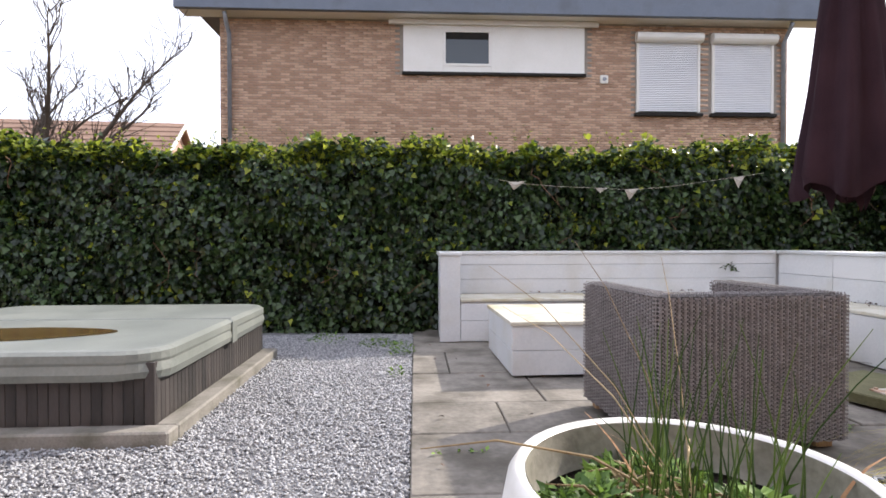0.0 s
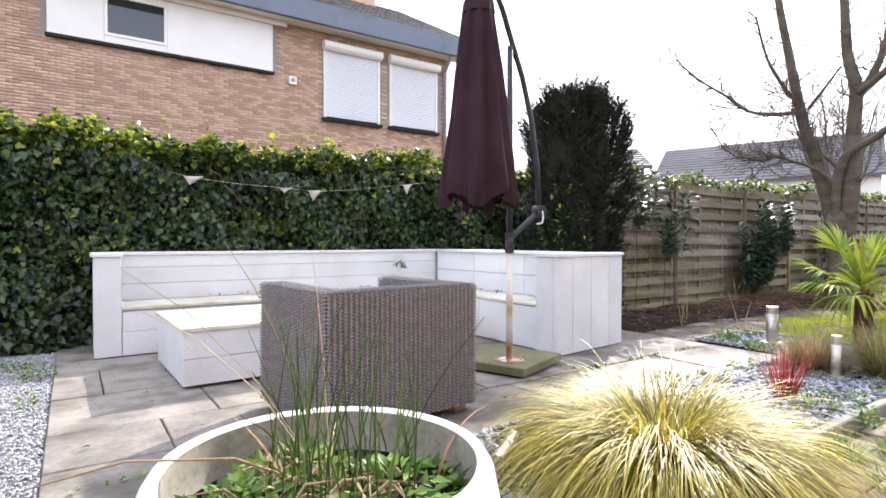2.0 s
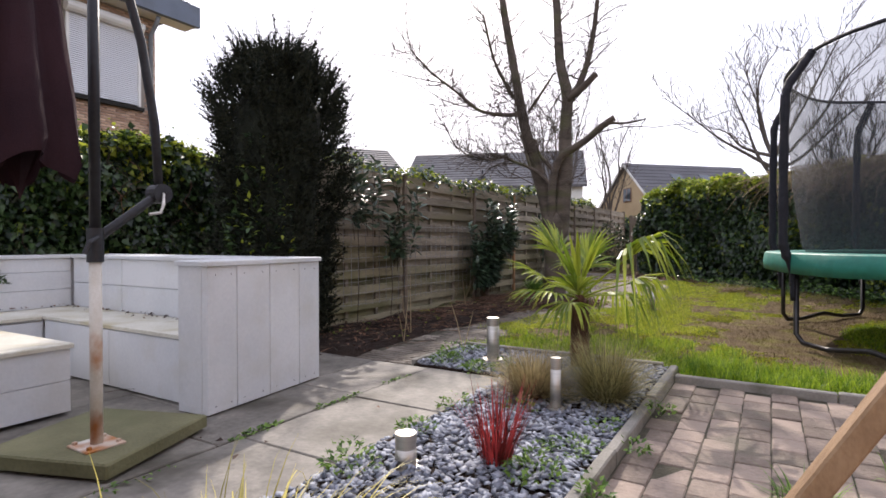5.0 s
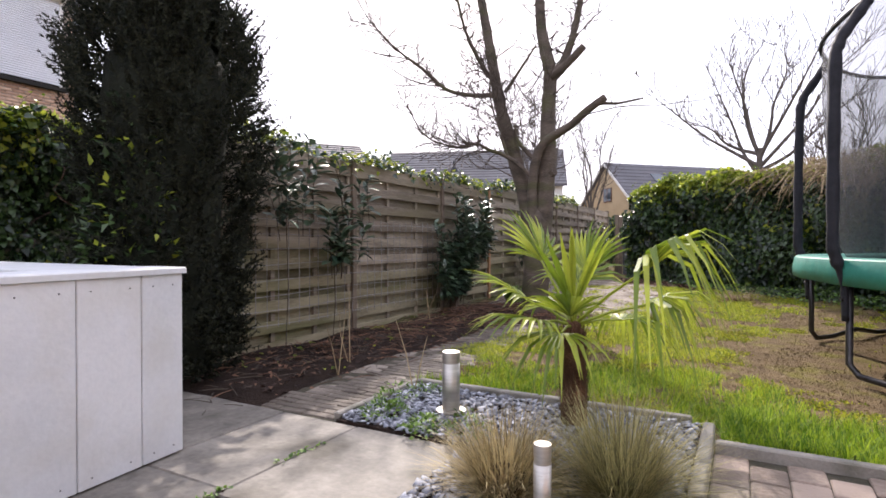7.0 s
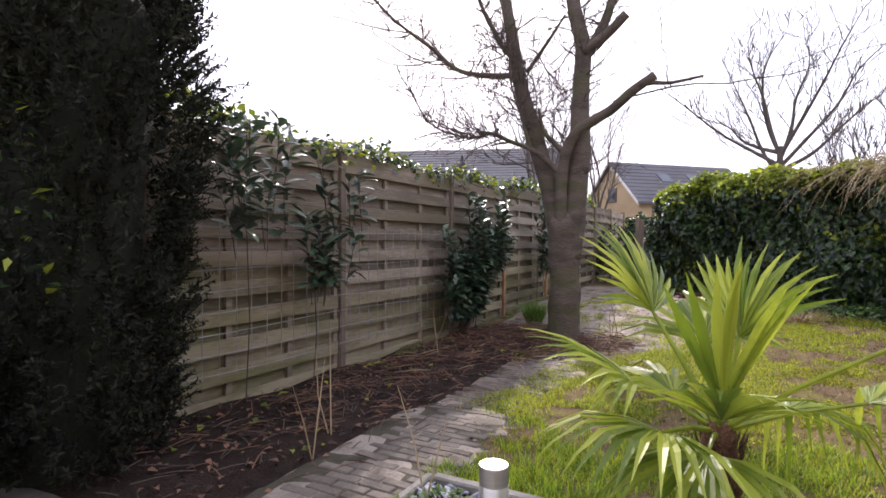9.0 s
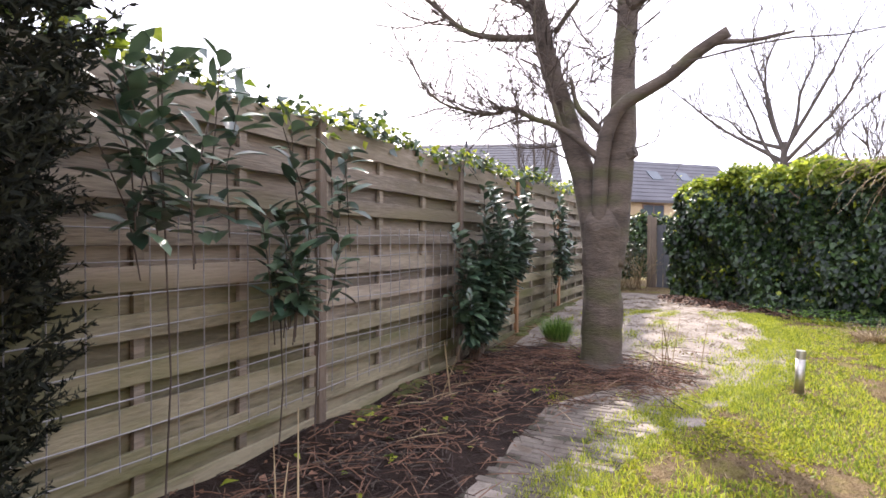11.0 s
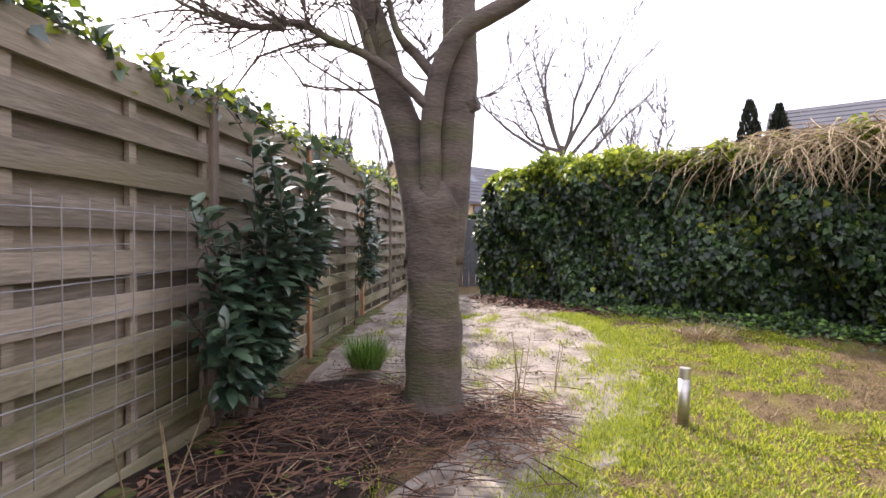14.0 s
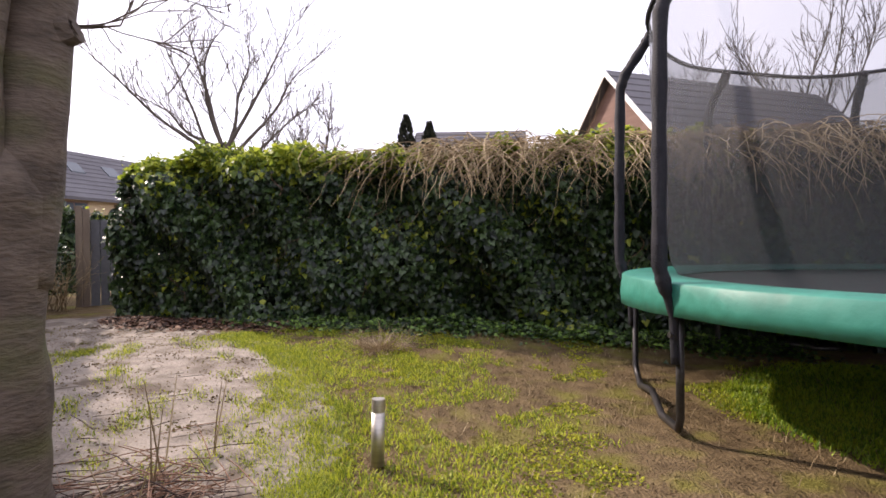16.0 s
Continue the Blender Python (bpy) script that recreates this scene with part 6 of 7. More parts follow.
leaf_litter("terrace_leaves", "scattered dead leaves on terrace and gravel", 40, lambda q, n: (q.uniform(-1.2, 5, n), q.uniform(2.0, 5.3, n)), "straw", 0.04, 84)


bl_q = np.random.default_rng(85)
bx_, by_ = np.concatenate([bl_q.uniform(1.2, 4.2, 60), 4.19 - np.abs(bl_q.normal(0, 0.06, 50))]), np.concatenate([6.02 - np.abs(bl_q.normal(0, 0.03, 60)), bl_q.uniform(3.7, 6.0, 50)])
bs_ = bl_q.uniform(0.02, 0.05, 110)
seat_leaves = thing("seat_leaves", "dead leaves and dirt gathered along the bench back", "fallen leaves", kind="stuff")
part("leaves", quick("leaves", *leaf_arrays(np.stack([bx_, by_, np.full(110, 0.468)], 1), np.column_stack([bl_q.normal(0, 1, (110, 2)), bl_q.normal(0, 0.15, 110)]), np.column_stack([bl_q.normal(0, 0.3, (110, 2)), np.ones(110)]), bs_, bs_ * 0.6), "straw"), None, seat_leaves)


# ---- buildings beyond the garden ----
def far_house(name, label, at, rz, w, d, eave, ridge, wall, roof, skylights=0, windows=()):
    """Gabled house: gable end faces local -y, ridge runs along y."""
    h = thing(name, label, "house", at, rz)
    body = Mesh()
    body.add([(-w / 2, 0, -0.1), (w / 2, 0, -0.1), (w / 2, 0, eave), (0, 0, ridge - 0.15), (-w / 2, 0, eave), (-w / 2, d, -0.1), (w / 2, d, -0.1), (w / 2, d, eave), (0, d, ridge - 0.15), (-w / 2, d, eave)],
             [(0, 1, 2, 3, 4), (9, 8, 7, 6, 5), (1, 6, 7, 2), (5, 0, 4, 9), (0, 5, 6, 1), (2, 7, 8, 3), (3, 8, 9, 4)])
    part("wall", body, wall, h)
    sl = (ridge - eave) / (w / 2)
    for sgn in (-1, 1):
        e = w / 2 + 0.35
        z0 = ridge - sl * e
        rf = Mesh().add([(0, -0.3, ridge), (sgn * e, -0.3, z0), (sgn * e, d + 0.3, z0), (0, d + 0.3, ridge), (0, -0.3, ridge + 0.14), (sgn * e, -0.3, z0 + 0.14), (sgn * e, d + 0.3, z0 + 0.14), (0, d + 0.3, ridge + 0.14)],
                        [(0, 1, 2, 3), (4, 7, 6, 5), (0, 4, 5, 1), (1, 5, 6, 2), (2, 6, 7, 3)])
        rp = part("roof", rf, roof, h)
        n = max(6, int(e / 0.33))
        cs = Mesh()
        for k in range(n):
            x0, x1 = sgn * e * k / n, sgn * e * (k + 1) / n
            za, zb = ridge + 0.14 - sl * abs(x0), ridge + 0.14 - sl * abs(x1)
            cs.add([(x0, -0.3, za + 0.01), (x1, -0.3, zb + 0.055), (x1, d + 0.3, zb + 0.055), (x0, d + 0.3, za + 0.01), (x1, -0.3, zb), (x1, d + 0.3, zb)], [(0, 1, 2, 3), (1, 4, 5, 2)])
        tagged(part("roof_tiling", cs, roof, rp), kind="stuff")
        part("barge_board", Mesh().add([(0, -0.34, ridge + 0.16), (sgn * e, -0.34, z0 + 0.16), (sgn * e, -0.34, z0 - 0.08), (0, -0.34, ridge - 0.08), (0, -0.3, ridge + 0.16), (sgn * e, -0.3, z0 + 0.16), (sgn * e, -0.3, z0 - 0.08), (0, -0.3, ridge - 0.08)],
                                       [(0, 1, 2, 3), (7, 6, 5, 4), (0, 4, 5, 1), (3, 2, 6, 7)]), "panel_white", h, "pale barge board")
    for k in range(skylights):
        yy = d * (0.3 + 0.25 * k)
        for sgn in (1 if name == "yellow_house" else -1,):
            xa, xb = sgn * w * 0.16, sgn * w * 0.27
            za, zb = ridge + 0.24 - sl * abs(xa), ridge + 0.24 - sl * abs(xb)
            sk = part("roof_window", Mesh().add([(xa, yy, za), (xb, yy, zb), (xb, yy + 1.0, zb), (xa, yy + 1.0, za), (xa, yy, za - 0.12), (xb, yy, zb - 0.12), (xb, yy + 1.0, zb - 0.12), (xa, yy + 1.0, za - 0.12)],
                                                [(0, 1, 2, 3), (0, 4, 5, 1), (1, 5, 6, 2), (2, 6, 7, 3), (3, 7, 4, 0)]), "glass", h, "bright roof window")
    for x, z, ww, hh in windows:
        wd = part("window", Mesh().box(x - ww / 2 - 0.07, x + ww / 2 + 0.07, -0.06, -0.005, z - 0.07, z + hh + 0.07), "wall_brown", h, "dark framed window")
        part("pane", Mesh().box(x - ww / 2, x + ww / 2, -0.075, -0.064, z, z + hh), "glass", wd)
        part("glazing_bar", Mesh().box(x - 0.025, x + 0.025, -0.09, -0.078, z, z + hh), "wall_brown", wd)
    if name == "yellow_house":
        for sgn in (-1, 1):
            for yy in (1.2, 5.0):
                xa, xb = sorted((sgn * (w / 2 + 0.005), sgn * (w / 2 + 0.06)))
                wd = part("window", Mesh().box(xa, xb, yy - 0.08, yy + 1.78, 2.5, 3.9), "wall_brown", h, "brown framed window under the eave")
                xa, xb = sorted((sgn * (w / 2 + 0.064), sgn * (w / 2 + 0.075)))
                part("pane", Mesh().box(xa, xb, yy, yy + 0.82, 2.58, 3.82), "glass", wd)
                part("pane", Mesh().box(xa, xb, yy + 0.88, yy + 1.7, 2.58, 3.82), "glass", wd)
    return h


# gable end towards the garden is turned by rz so that local -y faces the walker
far_house("yellow_house", "yellow-brick gabled house with dark roof and roof windows", (48.0, 10.6, 0), 225, 7.0, 11, 4.3, 7.4, "wall_yellow", "roof_far", 2, ((0.2, 4.4, 1.0, 1.0),))
far_house("grey_roof_house", "house with wide dark tiled roof behind the fence", (39.8, 25.6, 0), -160, 9.0, 13.0, 5.2, 8.2, "panel_white", "roof_far")
far_house("flat_roof_house", "dark low-pitched house behind the fence", (20.5, 21.0, 0), -130, 5.0, 5.0, 4.6, 5.7, "wall_grey", "roof_far")
far_house("pink_house", "pink rendered house with brown tiled roof behind the hedge", (-10.2, 24.0, 0), 95, 7.0, 10.0, 3.4, 6.0, "wall_pink", "roof_red")
far_house("brown_gable_house", "brown clad gabled house with pale barge boards beyond the hedge", (22.1, -11.9, 0), 170, 8.0, 10.0, 3.3, 7.3, "wall_brown", "roof_far", 1)
far_house("low_roof_house", "house with low dark roof beyond the far hedge", (38.1, -19.9, 0), -32, 9.0, 7.0, 5.0, 8.9, "wall_grey", "roof_far")
chm = thing("chimney_stack", "dark brick chimney on the roof beyond the hedge", "chimney", (16.25, -12.9, 0))
part("stack", Mesh().box(-0.42, 0.42, -0.35, 0.35, 0.0, 4.4, bevel=0.02), "wall_brown", chm)
shed = thing("grey_gate", "dark grey boarded gate at the end of the path", "gate", (18.4, 4.0, 0.1), -90)
for k in range(5):
    part("board", Mesh().box(0.22 + k * 0.14, 0.35 + k * 0.14, -0.02, 0.02, 0.05, 1.5, bevel=0.004), "wall_grey", shed)
for k in range(2):
    part("post", Mesh().box(0.02 + k * 0.1, 0.115 + k * 0.1, -0.1, -0.03, 0.0, 1.72 - 0.05 * k, bevel=0.006), "fence_post", shed, "weathered upright board")
part("rail", Mesh().box(0.22, 0.92, 0.02, 0.06, 1.3, 1.4), "wall_grey", shed)
ces = thing("lane_shrub", "dark leafy shrub with bare stems beside the gate", "shrub", (18.0, 4.45, 0.15))
leaf_tuft("foliage", ces, 1500, (0, 0, 0.25), 0.48, 1.35, 0.1, "ivy", 36)
cst = Mesh()
for k in range(26):
    grow(cst, (random.uniform(-0.3, 0.1), random.uniform(-0.5, 0.3), 0), (-0.4, random.uniform(-0.6, 0.4), 1), 0.5, 0.008, 2, np.random.default_rng(400 + k), 0.5)
tagged(part("stem_growth", cst, "vine", ces, "bare pale stems"), kind="stuff")

lan = thing("lantern", "old-style lantern on a post beyond the fence", "street lamp", (11.9, 5.6, 0))
part("post", Mesh().tube([(0, 0, 0), (0, 0, 2.12)], 0.03, 10), "dark_metal", lan)
part("glass", Mesh().lathe([(0.07, 2.14), (0.12, 2.34)], 6), "lamp_white", lan, "opal lantern glass")
part("roof", Mesh().lathe([(0.15, 2.34), (0.07, 2.44), (0.02, 2.48), (0.015, 2.56), (0, 2.57)], 6), "dark_metal", lan)
for x, y, h, s in ((21.1, -3.2, 4.6, 1), (20.8, -3.75, 4.4, 2)):
    c = thing("small_conifer", "narrow dark conifer beyond the hedge", "conifer", (x, y, 0), group="narrow conifers")
    q = np.random.default_rng(90 + s)
    n = 5000
    z = q.uniform(0.5, h, n)
    a = q.uniform(0, 6.283, n)
    r = 0.36 * np.minimum(1, (h - z) / 1.6) ** 0.7 * (1 + 0.2 * np.sin(5 * a + z)) * np.sqrt(q.uniform(0.5, 1, n))
    pos = np.stack([r * np.cos(a), r * np.sin(a), z], 1)
    tip = np.stack([np.cos(a) * 0.4, np.sin(a) * 0.4, np.ones(n)], 1) + q.normal(0, 0.3, (n, 3))
    ss = q.uniform(0.08, 0.16, n)
    tagged(part("needles", quick("needles", *leaf_arrays(pos, tip, q.normal(0, 1, (n, 3)), ss, ss * 0.4), "yew"), None, c), kind="stuff")
    part("trunk", Mesh().tube([(0, 0, 0), (0, 0, h * 0.9)], [0.1, 0.02], 8), "bark", c)
shr = thing("far_shrubs", "twiggy pale shrubs beyond the hedge", "shrub", kind="stuff")
sm = Mesh()
q = np.random.default_rng(95)
for i in range(60):
    b = Vector((17.5 + q.uniform(-2.5, 4.5), -4.5 + q.uniform(-3.5, 3), 0.8))
    grow(sm, b, (q.normal(0, 0.2), q.normal(0, 0.2), 1), q.uniform(0.7, 1.1), 0.012, 3, q, 0.4)
tagged(part("stems", sm, "vine", shr), kind="stuff")

# own house behind the walker, plain, out of view
oh = thing("own_house", "plain brick rear wall of the home behind the terrace", "house", kind="structure")
part("rear_wall", Mesh().box(-9, 4.5, -4.6, -4.2, -0.1, 5.6), "brick", oh)
part("roof", Mesh().add([(-9.3, -3.9, 5.5), (4.8, -3.9, 5.5), (4.8, -8.5, 8.5), (-9.3, -8.5, 8.5), (-9.3, -3.9, 5.62), (4.8, -3.9, 5.62), (4.8, -8.5, 8.62), (-9.3, -8.5, 8.62)], [(0, 1, 2, 3), (7, 6, 5, 4), (0, 4, 5, 1), (1, 5, 6, 2), (3, 2, 6, 7), (0, 3, 7, 4)]), "rooftile", oh)


# ---- kerbs, slate bed ----
kb = thing("bed_edging", "grey concrete edging round the slate bed", "kerb", kind="structure")
def kerb_run(x0, x1, y0, y1, z0, z1, along, unit_len=1.0):
    L = (x1 - x0) if along == "x" else (y1 - y0)
    n = max(1, round(L / unit_len))
    for i in range(n):
        a, b = L * i / n + 0.003, L * (i + 1) / n - 0.003
        dz = random.uniform(-0.006, 0.006)
        m = Mesh().box(x0 + a, x0 + b, y0, y1, z0, z1 + dz, bevel=0.008) if along == "x" else Mesh().box(x0, x1, y0 + a, y0 + b, z0, z1 + dz, bevel=0.008)
        part("kerbstone", m, "kerb", kb)


kerb_run(0.2, 6.32, 1.04, 1.1, -0.15, 0.055, "x")
kerb_run(6.38, 6.44, 1.16, 3.0, -0.1, 0.05, "y")
kerb_run(5.5, 6.44, 3.005, 3.05, -0.1, 0.04, "x")
kerb_run(6.07, 6.13, -6.0, 1.035, -0.15, 0.035, "y")
bed = thing("slate_bed", "planting bed mulched with blue-grey slate chips", "planting bed", kind="structure")
part("bed_soil", Mesh().box(0.9, 6.38, 1.1, 2.13, -0.1, 0.008).box(5.475, 6.38, 2.13, 3.005, -0.1, 0.008), "soil", bed)
in_bed = lambda x, y: ((y < 2.12) & ((x - 0.63) ** 2 + (y - 0.97) ** 2 > 0.2)) | (x > 5.49)
sv = stones(17000, 0.95, 6.37, 1.12, 2.99, 0.022, 0.028, 0.24, in_bed)
tagged(part("slate_chips", quick("slate_chips", *sv, "slate"), None, bed, "blue-grey slate chips"), kind="stuff")
for i, (x, y, s, n) in enumerate(((4.3, 1.25, 0.16, 160), (3.3, 1.2, 0.14, 140), (3.55, 2.05, 0.13, 140), (4.15, 2.08, 0.12, 120), (4.6, 2.1, 0.1, 80), (5.62, 2.2, 0.13, 190), (5.62, 2.5, 0.13, 190), (5.68, 2.8, 0.14, 200), (5.95, 2.9, 0.13, 150), (6.25, 2.85, 0.1, 90), (5.5, 2.45, 0.08, 70), (3.75, 1.0, 0.07, 110), (4.45, 1.0, 0.08, 70), (5.1, 0.98, 0.08, 60), (3.9, 1.3, 0.13, 160), (4.75, 1.75, 0.12, 120), (2.75, 2.1, 0.1, 110), (1.5, 1.75, 0.12, 60), (4.7, 1.2, 0.1, 70), (-0.12, 4.2, 0.06, 40), (-0.1, 5.0, 0.12, 120), (-0.35, 5.5, 0.2, 160), (-0.9, 5.75, 0.2, 120))):
    w = thing("weed_patch", "low green weeds in bed or joint", "weed", (x, y, 0.0 if x > 0 else -0.03), group="weed patches")
    leaf_tuft("leaves", w, n, (0, 0, 0.01), s, 0.05 + 0.05 * (i % 3), 0.035, "weed", 100 + i)
for x, y, n, r in ((3.23, 0.93, 260, 0.07), (3.5, 0.76, 240, 0.11), (3.05, 0.66, 140, 0.1), (3.72, 0.6, 90, 0.09), (4.3, 0.3, 70, 0.1), (4.7, -0.1, 60, 0.09)):
    gc = thing("grass_clump", "small tuft of green grass in the paving joints", "grass tuft", (x, y, -0.02), group="paving grass clumps")
    blades("foliage", gc, n, r, None, (0.1, 1.1), (0.06, 0.16), (0.004, 0.008), (0.2, 1.2), "weed", 3, seed=int(x * 100))
jw = thing("joint_weeds", "small weeds and moss in the terrace joints", "weed", kind="stuff")
q = np.random.default_rng(120)
jx = np.concatenate([q.uniform(3.5, 5.2, 260), q.uniform(0.1, 1.2, 60), q.uniform(2.4, 3.4, 60)])
jy = np.concatenate([2.84 + q.normal(0, 0.015, 260), 2.565 + q.normal(0, 0.012, 60), 2.78 + q.normal(0, 0.03, 60)])
keep = np.sin(jx * 9) > -0.3
jp = np.stack([jx, jy, np.full(len(jx), 0.0)], 1)[keep]
nn_ = len(jp)
js = q.uniform(0.015, 0.04, nn_)
part("leaves", quick("leaves", *leaf_arrays(jp, np.column_stack([q.normal(0, 1, (nn_, 2)), q.uniform(0.1, 0.8, nn_)]), np.column_stack([q.normal(0, 0.4, (nn_, 2)), np.ones(nn_)]), js, js * 0.6), "weed"), None, jw)

# ---- lawn grass ----
PATH_R = lambda x: np.interp(x, [5.5, 6.3, 7.2, 8.0, 9.0, 9.8, 10.4, 11.2, 12.5, 14.0, 16.0], [3.02, 3.03, 3.14, 3.2, 3.0, 2.6, 2.35, 2.0, 1.8, 2.2, 3.0])
PATH_L = lambda x: np.interp(x, [5.5, 6.0, 7.0, 8.0, 9.0, 10.0, 10.6, 11.0, 16.5], [4.05, 3.62, 3.66, 3.72, 3.7, 3.2, 3.1, 4.6, 4.7])
def bald(x, y):
    """Bare trodden earth: a ring round the trampoline, and a worn spot before the hedge."""
    r = np.hypot(x - 9.12, y + 1.92) + 0.16 * np.sin(3.1 * x + 1) * np.sin(2.7 * y) + 0.08 * np.sin(9 * x - 4 * y)
    return 1.9 * np.exp(-(((r - 2.3) / 0.58) ** 4)) + 0.7 * np.exp(-(((x - 11.9) / 0.8) ** 2 + (y / 0.7) ** 2)) + 0.6 * np.exp(-(((x - 11.3) / 0.5) ** 2 + ((y + 2.3) / 1.2) ** 2))


lattice = np.random.default_rng(77).uniform(0, 1, (6, 64, 64))


def field(x, y, scale, k):
    """Smooth value noise, 0 to 1, with cells of 1/scale metres."""
    u, v = np.asarray(x) * scale + 17.3 * k, np.asarray(y) * scale + 5.1 * k
    i, j = np.floor(u).astype(int), np.floor(v).astype(int)
    f, h = u - i, v - j
    f, h = f * f * (3 - 2 * f), h * h * (3 - 2 * h)
    L = lattice[k]
    a, b, c, d = L[i % 64, j % 64], L[(i + 1) % 64, j % 64], L[i % 64, (j + 1) % 64], L[(i + 1) % 64, (j + 1) % 64]
    return (a * (1 - f) + b * f) * (1 - h) + (c * (1 - f) + d * f) * h


def patch(x, y):
    """Tufted patchiness of the lawn, 0 to 1."""
    return np.clip(0.5 + 3.2 * (0.42 * field(x, y, 1.1, 0) + 0.34 * field(x, y, 2.9, 1) + 0.24 * field(x, y, 8.0, 2) - 0.5), 0, 1)


def grass(name, label, n, x0, x1, y0, y1, h, w, mtl, seed, dens):
    q = np.random.default_rng(seed)
    x, y = q.uniform(x0, x1, n), q.uniform(y0, y1, n)
    k = (q.uniform(0, 1, n) < dens(x, y)) & (y < PATH_R(x) - 0.08 + 0.32 * np.clip(patch(x, y) - 0.35, 0, 1) + 0.05 * np.sin(7 * x)) & ~((x < 6.46) & (y > 1.0))
    x, y = x[k], y[k]
    m = len(x)
    p = np.stack([x, y, terrain(x, y) - 0.022], 1)
    v = blade_arrays(p, q.uniform(0, 6.283, m), q.uniform(0.05, 0.8, m), q.uniform(*h, m), q.uniform(*w, m), q.uniform(0.1, 1.0, m), 2)
    t = thing(name, label, "grass", kind="stuff")
    part("grass_growth", quick("grass_growth", *v, mtl), None, t)


grass("lawn_edge_grass", "longer bright green grass along the slate bed", 60000, 6.16, 8.6, -2.6, 3.2, (0.03, 0.1), (0.004, 0.009), "lush", 131, lambda x, y: np.clip(0.85 - 0.75 * (x - 6.2) - 0.8 * bald(x, y) + 1.6 * (patch(x, y) - 0.5), 0, 1))
grass("kerb_grass", "lush grass overhanging the paving kerb", 14000, 6.15, 6.75, -2.8, 1.02, (0.07, 0.17), (0.005, 0.01), "lush", 136, lambda x, y: np.clip(1.8 * (patch(x, y * 0.7) - 0.25), 0.1, 1))
grass("lawn_grass", "patchy trodden lawn grass", 330000, 6.5, 14.2, -3.2, 3.2, (0.016, 0.048), (0.005, 0.012), "grass", 132, lambda x, y: np.clip(2.6 * (patch(x, y) - 0.5) - 0.9 * bald(x, y) + 0.08, 0, 1) * np.clip(0.2 + 1.3 * field(x, y, 17.0, 4), 0, 1))
grass("mossy_turf", "low yellow-green moss between the grass", 190000, 6.5, 13.8, -1.5, 3.0, (0.008, 0.022), (0.014, 0.026), "lawn_moss", 134, lambda x, y: np.clip(6.0 * (field(x + 3, y, 1.5, 5) * 0.6 + field(x, y + 2, 5.5, 3) * 0.4 - 0.51) - 0.9 * bald(x, y), 0, 1))
grass("dry_turf", "straw-coloured dead grass between the moss", 15000, 6.5, 14.0, -2.0, 3.2, (0.03, 0.09), (0.003, 0.006), "vine", 137, lambda x, y: np.clip(0.5 * field(x, y, 3.0, 2) - 0.05, 0, 1) * (patch(x, y) < 0.6))
grass("shade_grass", "even green grass beneath the trampoline", 70000, 7.2, 10.9, -3.6, -0.1, (0.03, 0.055), (0.007, 0.014), "lush", 133, lambda x, y: np.clip((1.68 - np.hypot(x - 9.12, y + 1.92)) * 6, 0, 1))
leaf_tuft("ground_ivy", thing("ground_ivy", "low ivy spreading at the far hedge foot", "ivy", kind="stuff"), 1, (14, 1, 0.2), 0.1, 0.05, 0.05, "ivy", 9)
q = np.random.default_rng(135)
n = 11000
t = 0.26 + 0.8 * q.uniform(0, 1, n) ** 0.8
gx_, gy_ = 16.5 - 4.9 * t - np.abs(q.normal(0, 0.42, n)) * 0.77, 3.35 - 6.0 * t + np.abs(q.normal(0, 0.42, n)) * 0.63
gs = q.uniform(0.035, 0.07, n)
gp_ = np.stack([gx_, gy_, terrain(gx_, gy_) - 0.015 + q.uniform(0, 0.17, n) * field(gx_, gy_, 3.0, 1)], 1)
gt_ = np.column_stack([q.normal(0, 1, (n, 2)), q.uniform(-0.1, 0.5, n)])
gn_ = np.column_stack([q.normal(-0.3, 0.4, n), q.normal(0.2, 0.4, n), np.ones(n)])
lit = q.uniform(0, 1, n) < 0.45
for nm, k, mt in (("ground_foliage", ~lit, "ivy"), ("young_foliage", lit, "weed")):
    tagged(part(nm, quick(nm, *leaf_arrays(gp_[k], gt_[k], gn_[k], gs[k], gs[k] * 0.8), mt), None, bpy.data.objects["ground_ivy"]), kind="stuff")
bt = thing("straw_tuft", "tuft of pale dry grass at the paving's edge", "grass tuft", (12.78, 0.99, 0.13))
blades("foliage", bt, 420, 0.22, None, (0.6, 1.4), (0.18, 0.4), (0.004, 0.007), (0.2, 0.9), "vine", 4, seed=14)
# green tufts in the worn paving
pt = thing("paving_tufts", "grass tufts growing through the sandy paving", "grass tuft", kind="stuff")
q = np.random.default_rng(140)
cx_, cy_ = q.uniform(9.2, 14.0, 110), q.uniform(1.9, 4.4, 110)
ok = cy_ > PATH_R(cx_)
ex_ = q.uniform(7.6, 14.0, 190)
cx_, cy_ = np.concatenate([cx_[ok], ex_]), np.concatenate([cy_[ok], PATH_R(ex_) + 0.02 + q.normal(0, 0.14, 190)])
kk = q.integers(0, len(cx_), 42000)
bx, by = cx_[kk] + q.normal(0, 0.1, 42000), cy_[kk] + q.normal(0, 0.05, 42000)
part("grass_growth", quick("grass_growth", *blade_arrays(np.stack([bx, by, terrain(bx, by) - 0.02], 1), q.uniform(0, 6.28, 42000), q.uniform(0.1, 1, 42000), q.uniform(0.02, 0.06, 42000), q.uniform(0.004, 0.008, 42000), q.uniform(0, 1, 42000), 2), "grass"), None, pt)
ms_ = thing("moss_cushions", "moss along the fence foot", "moss", kind="stuff")
mm = Mesh()
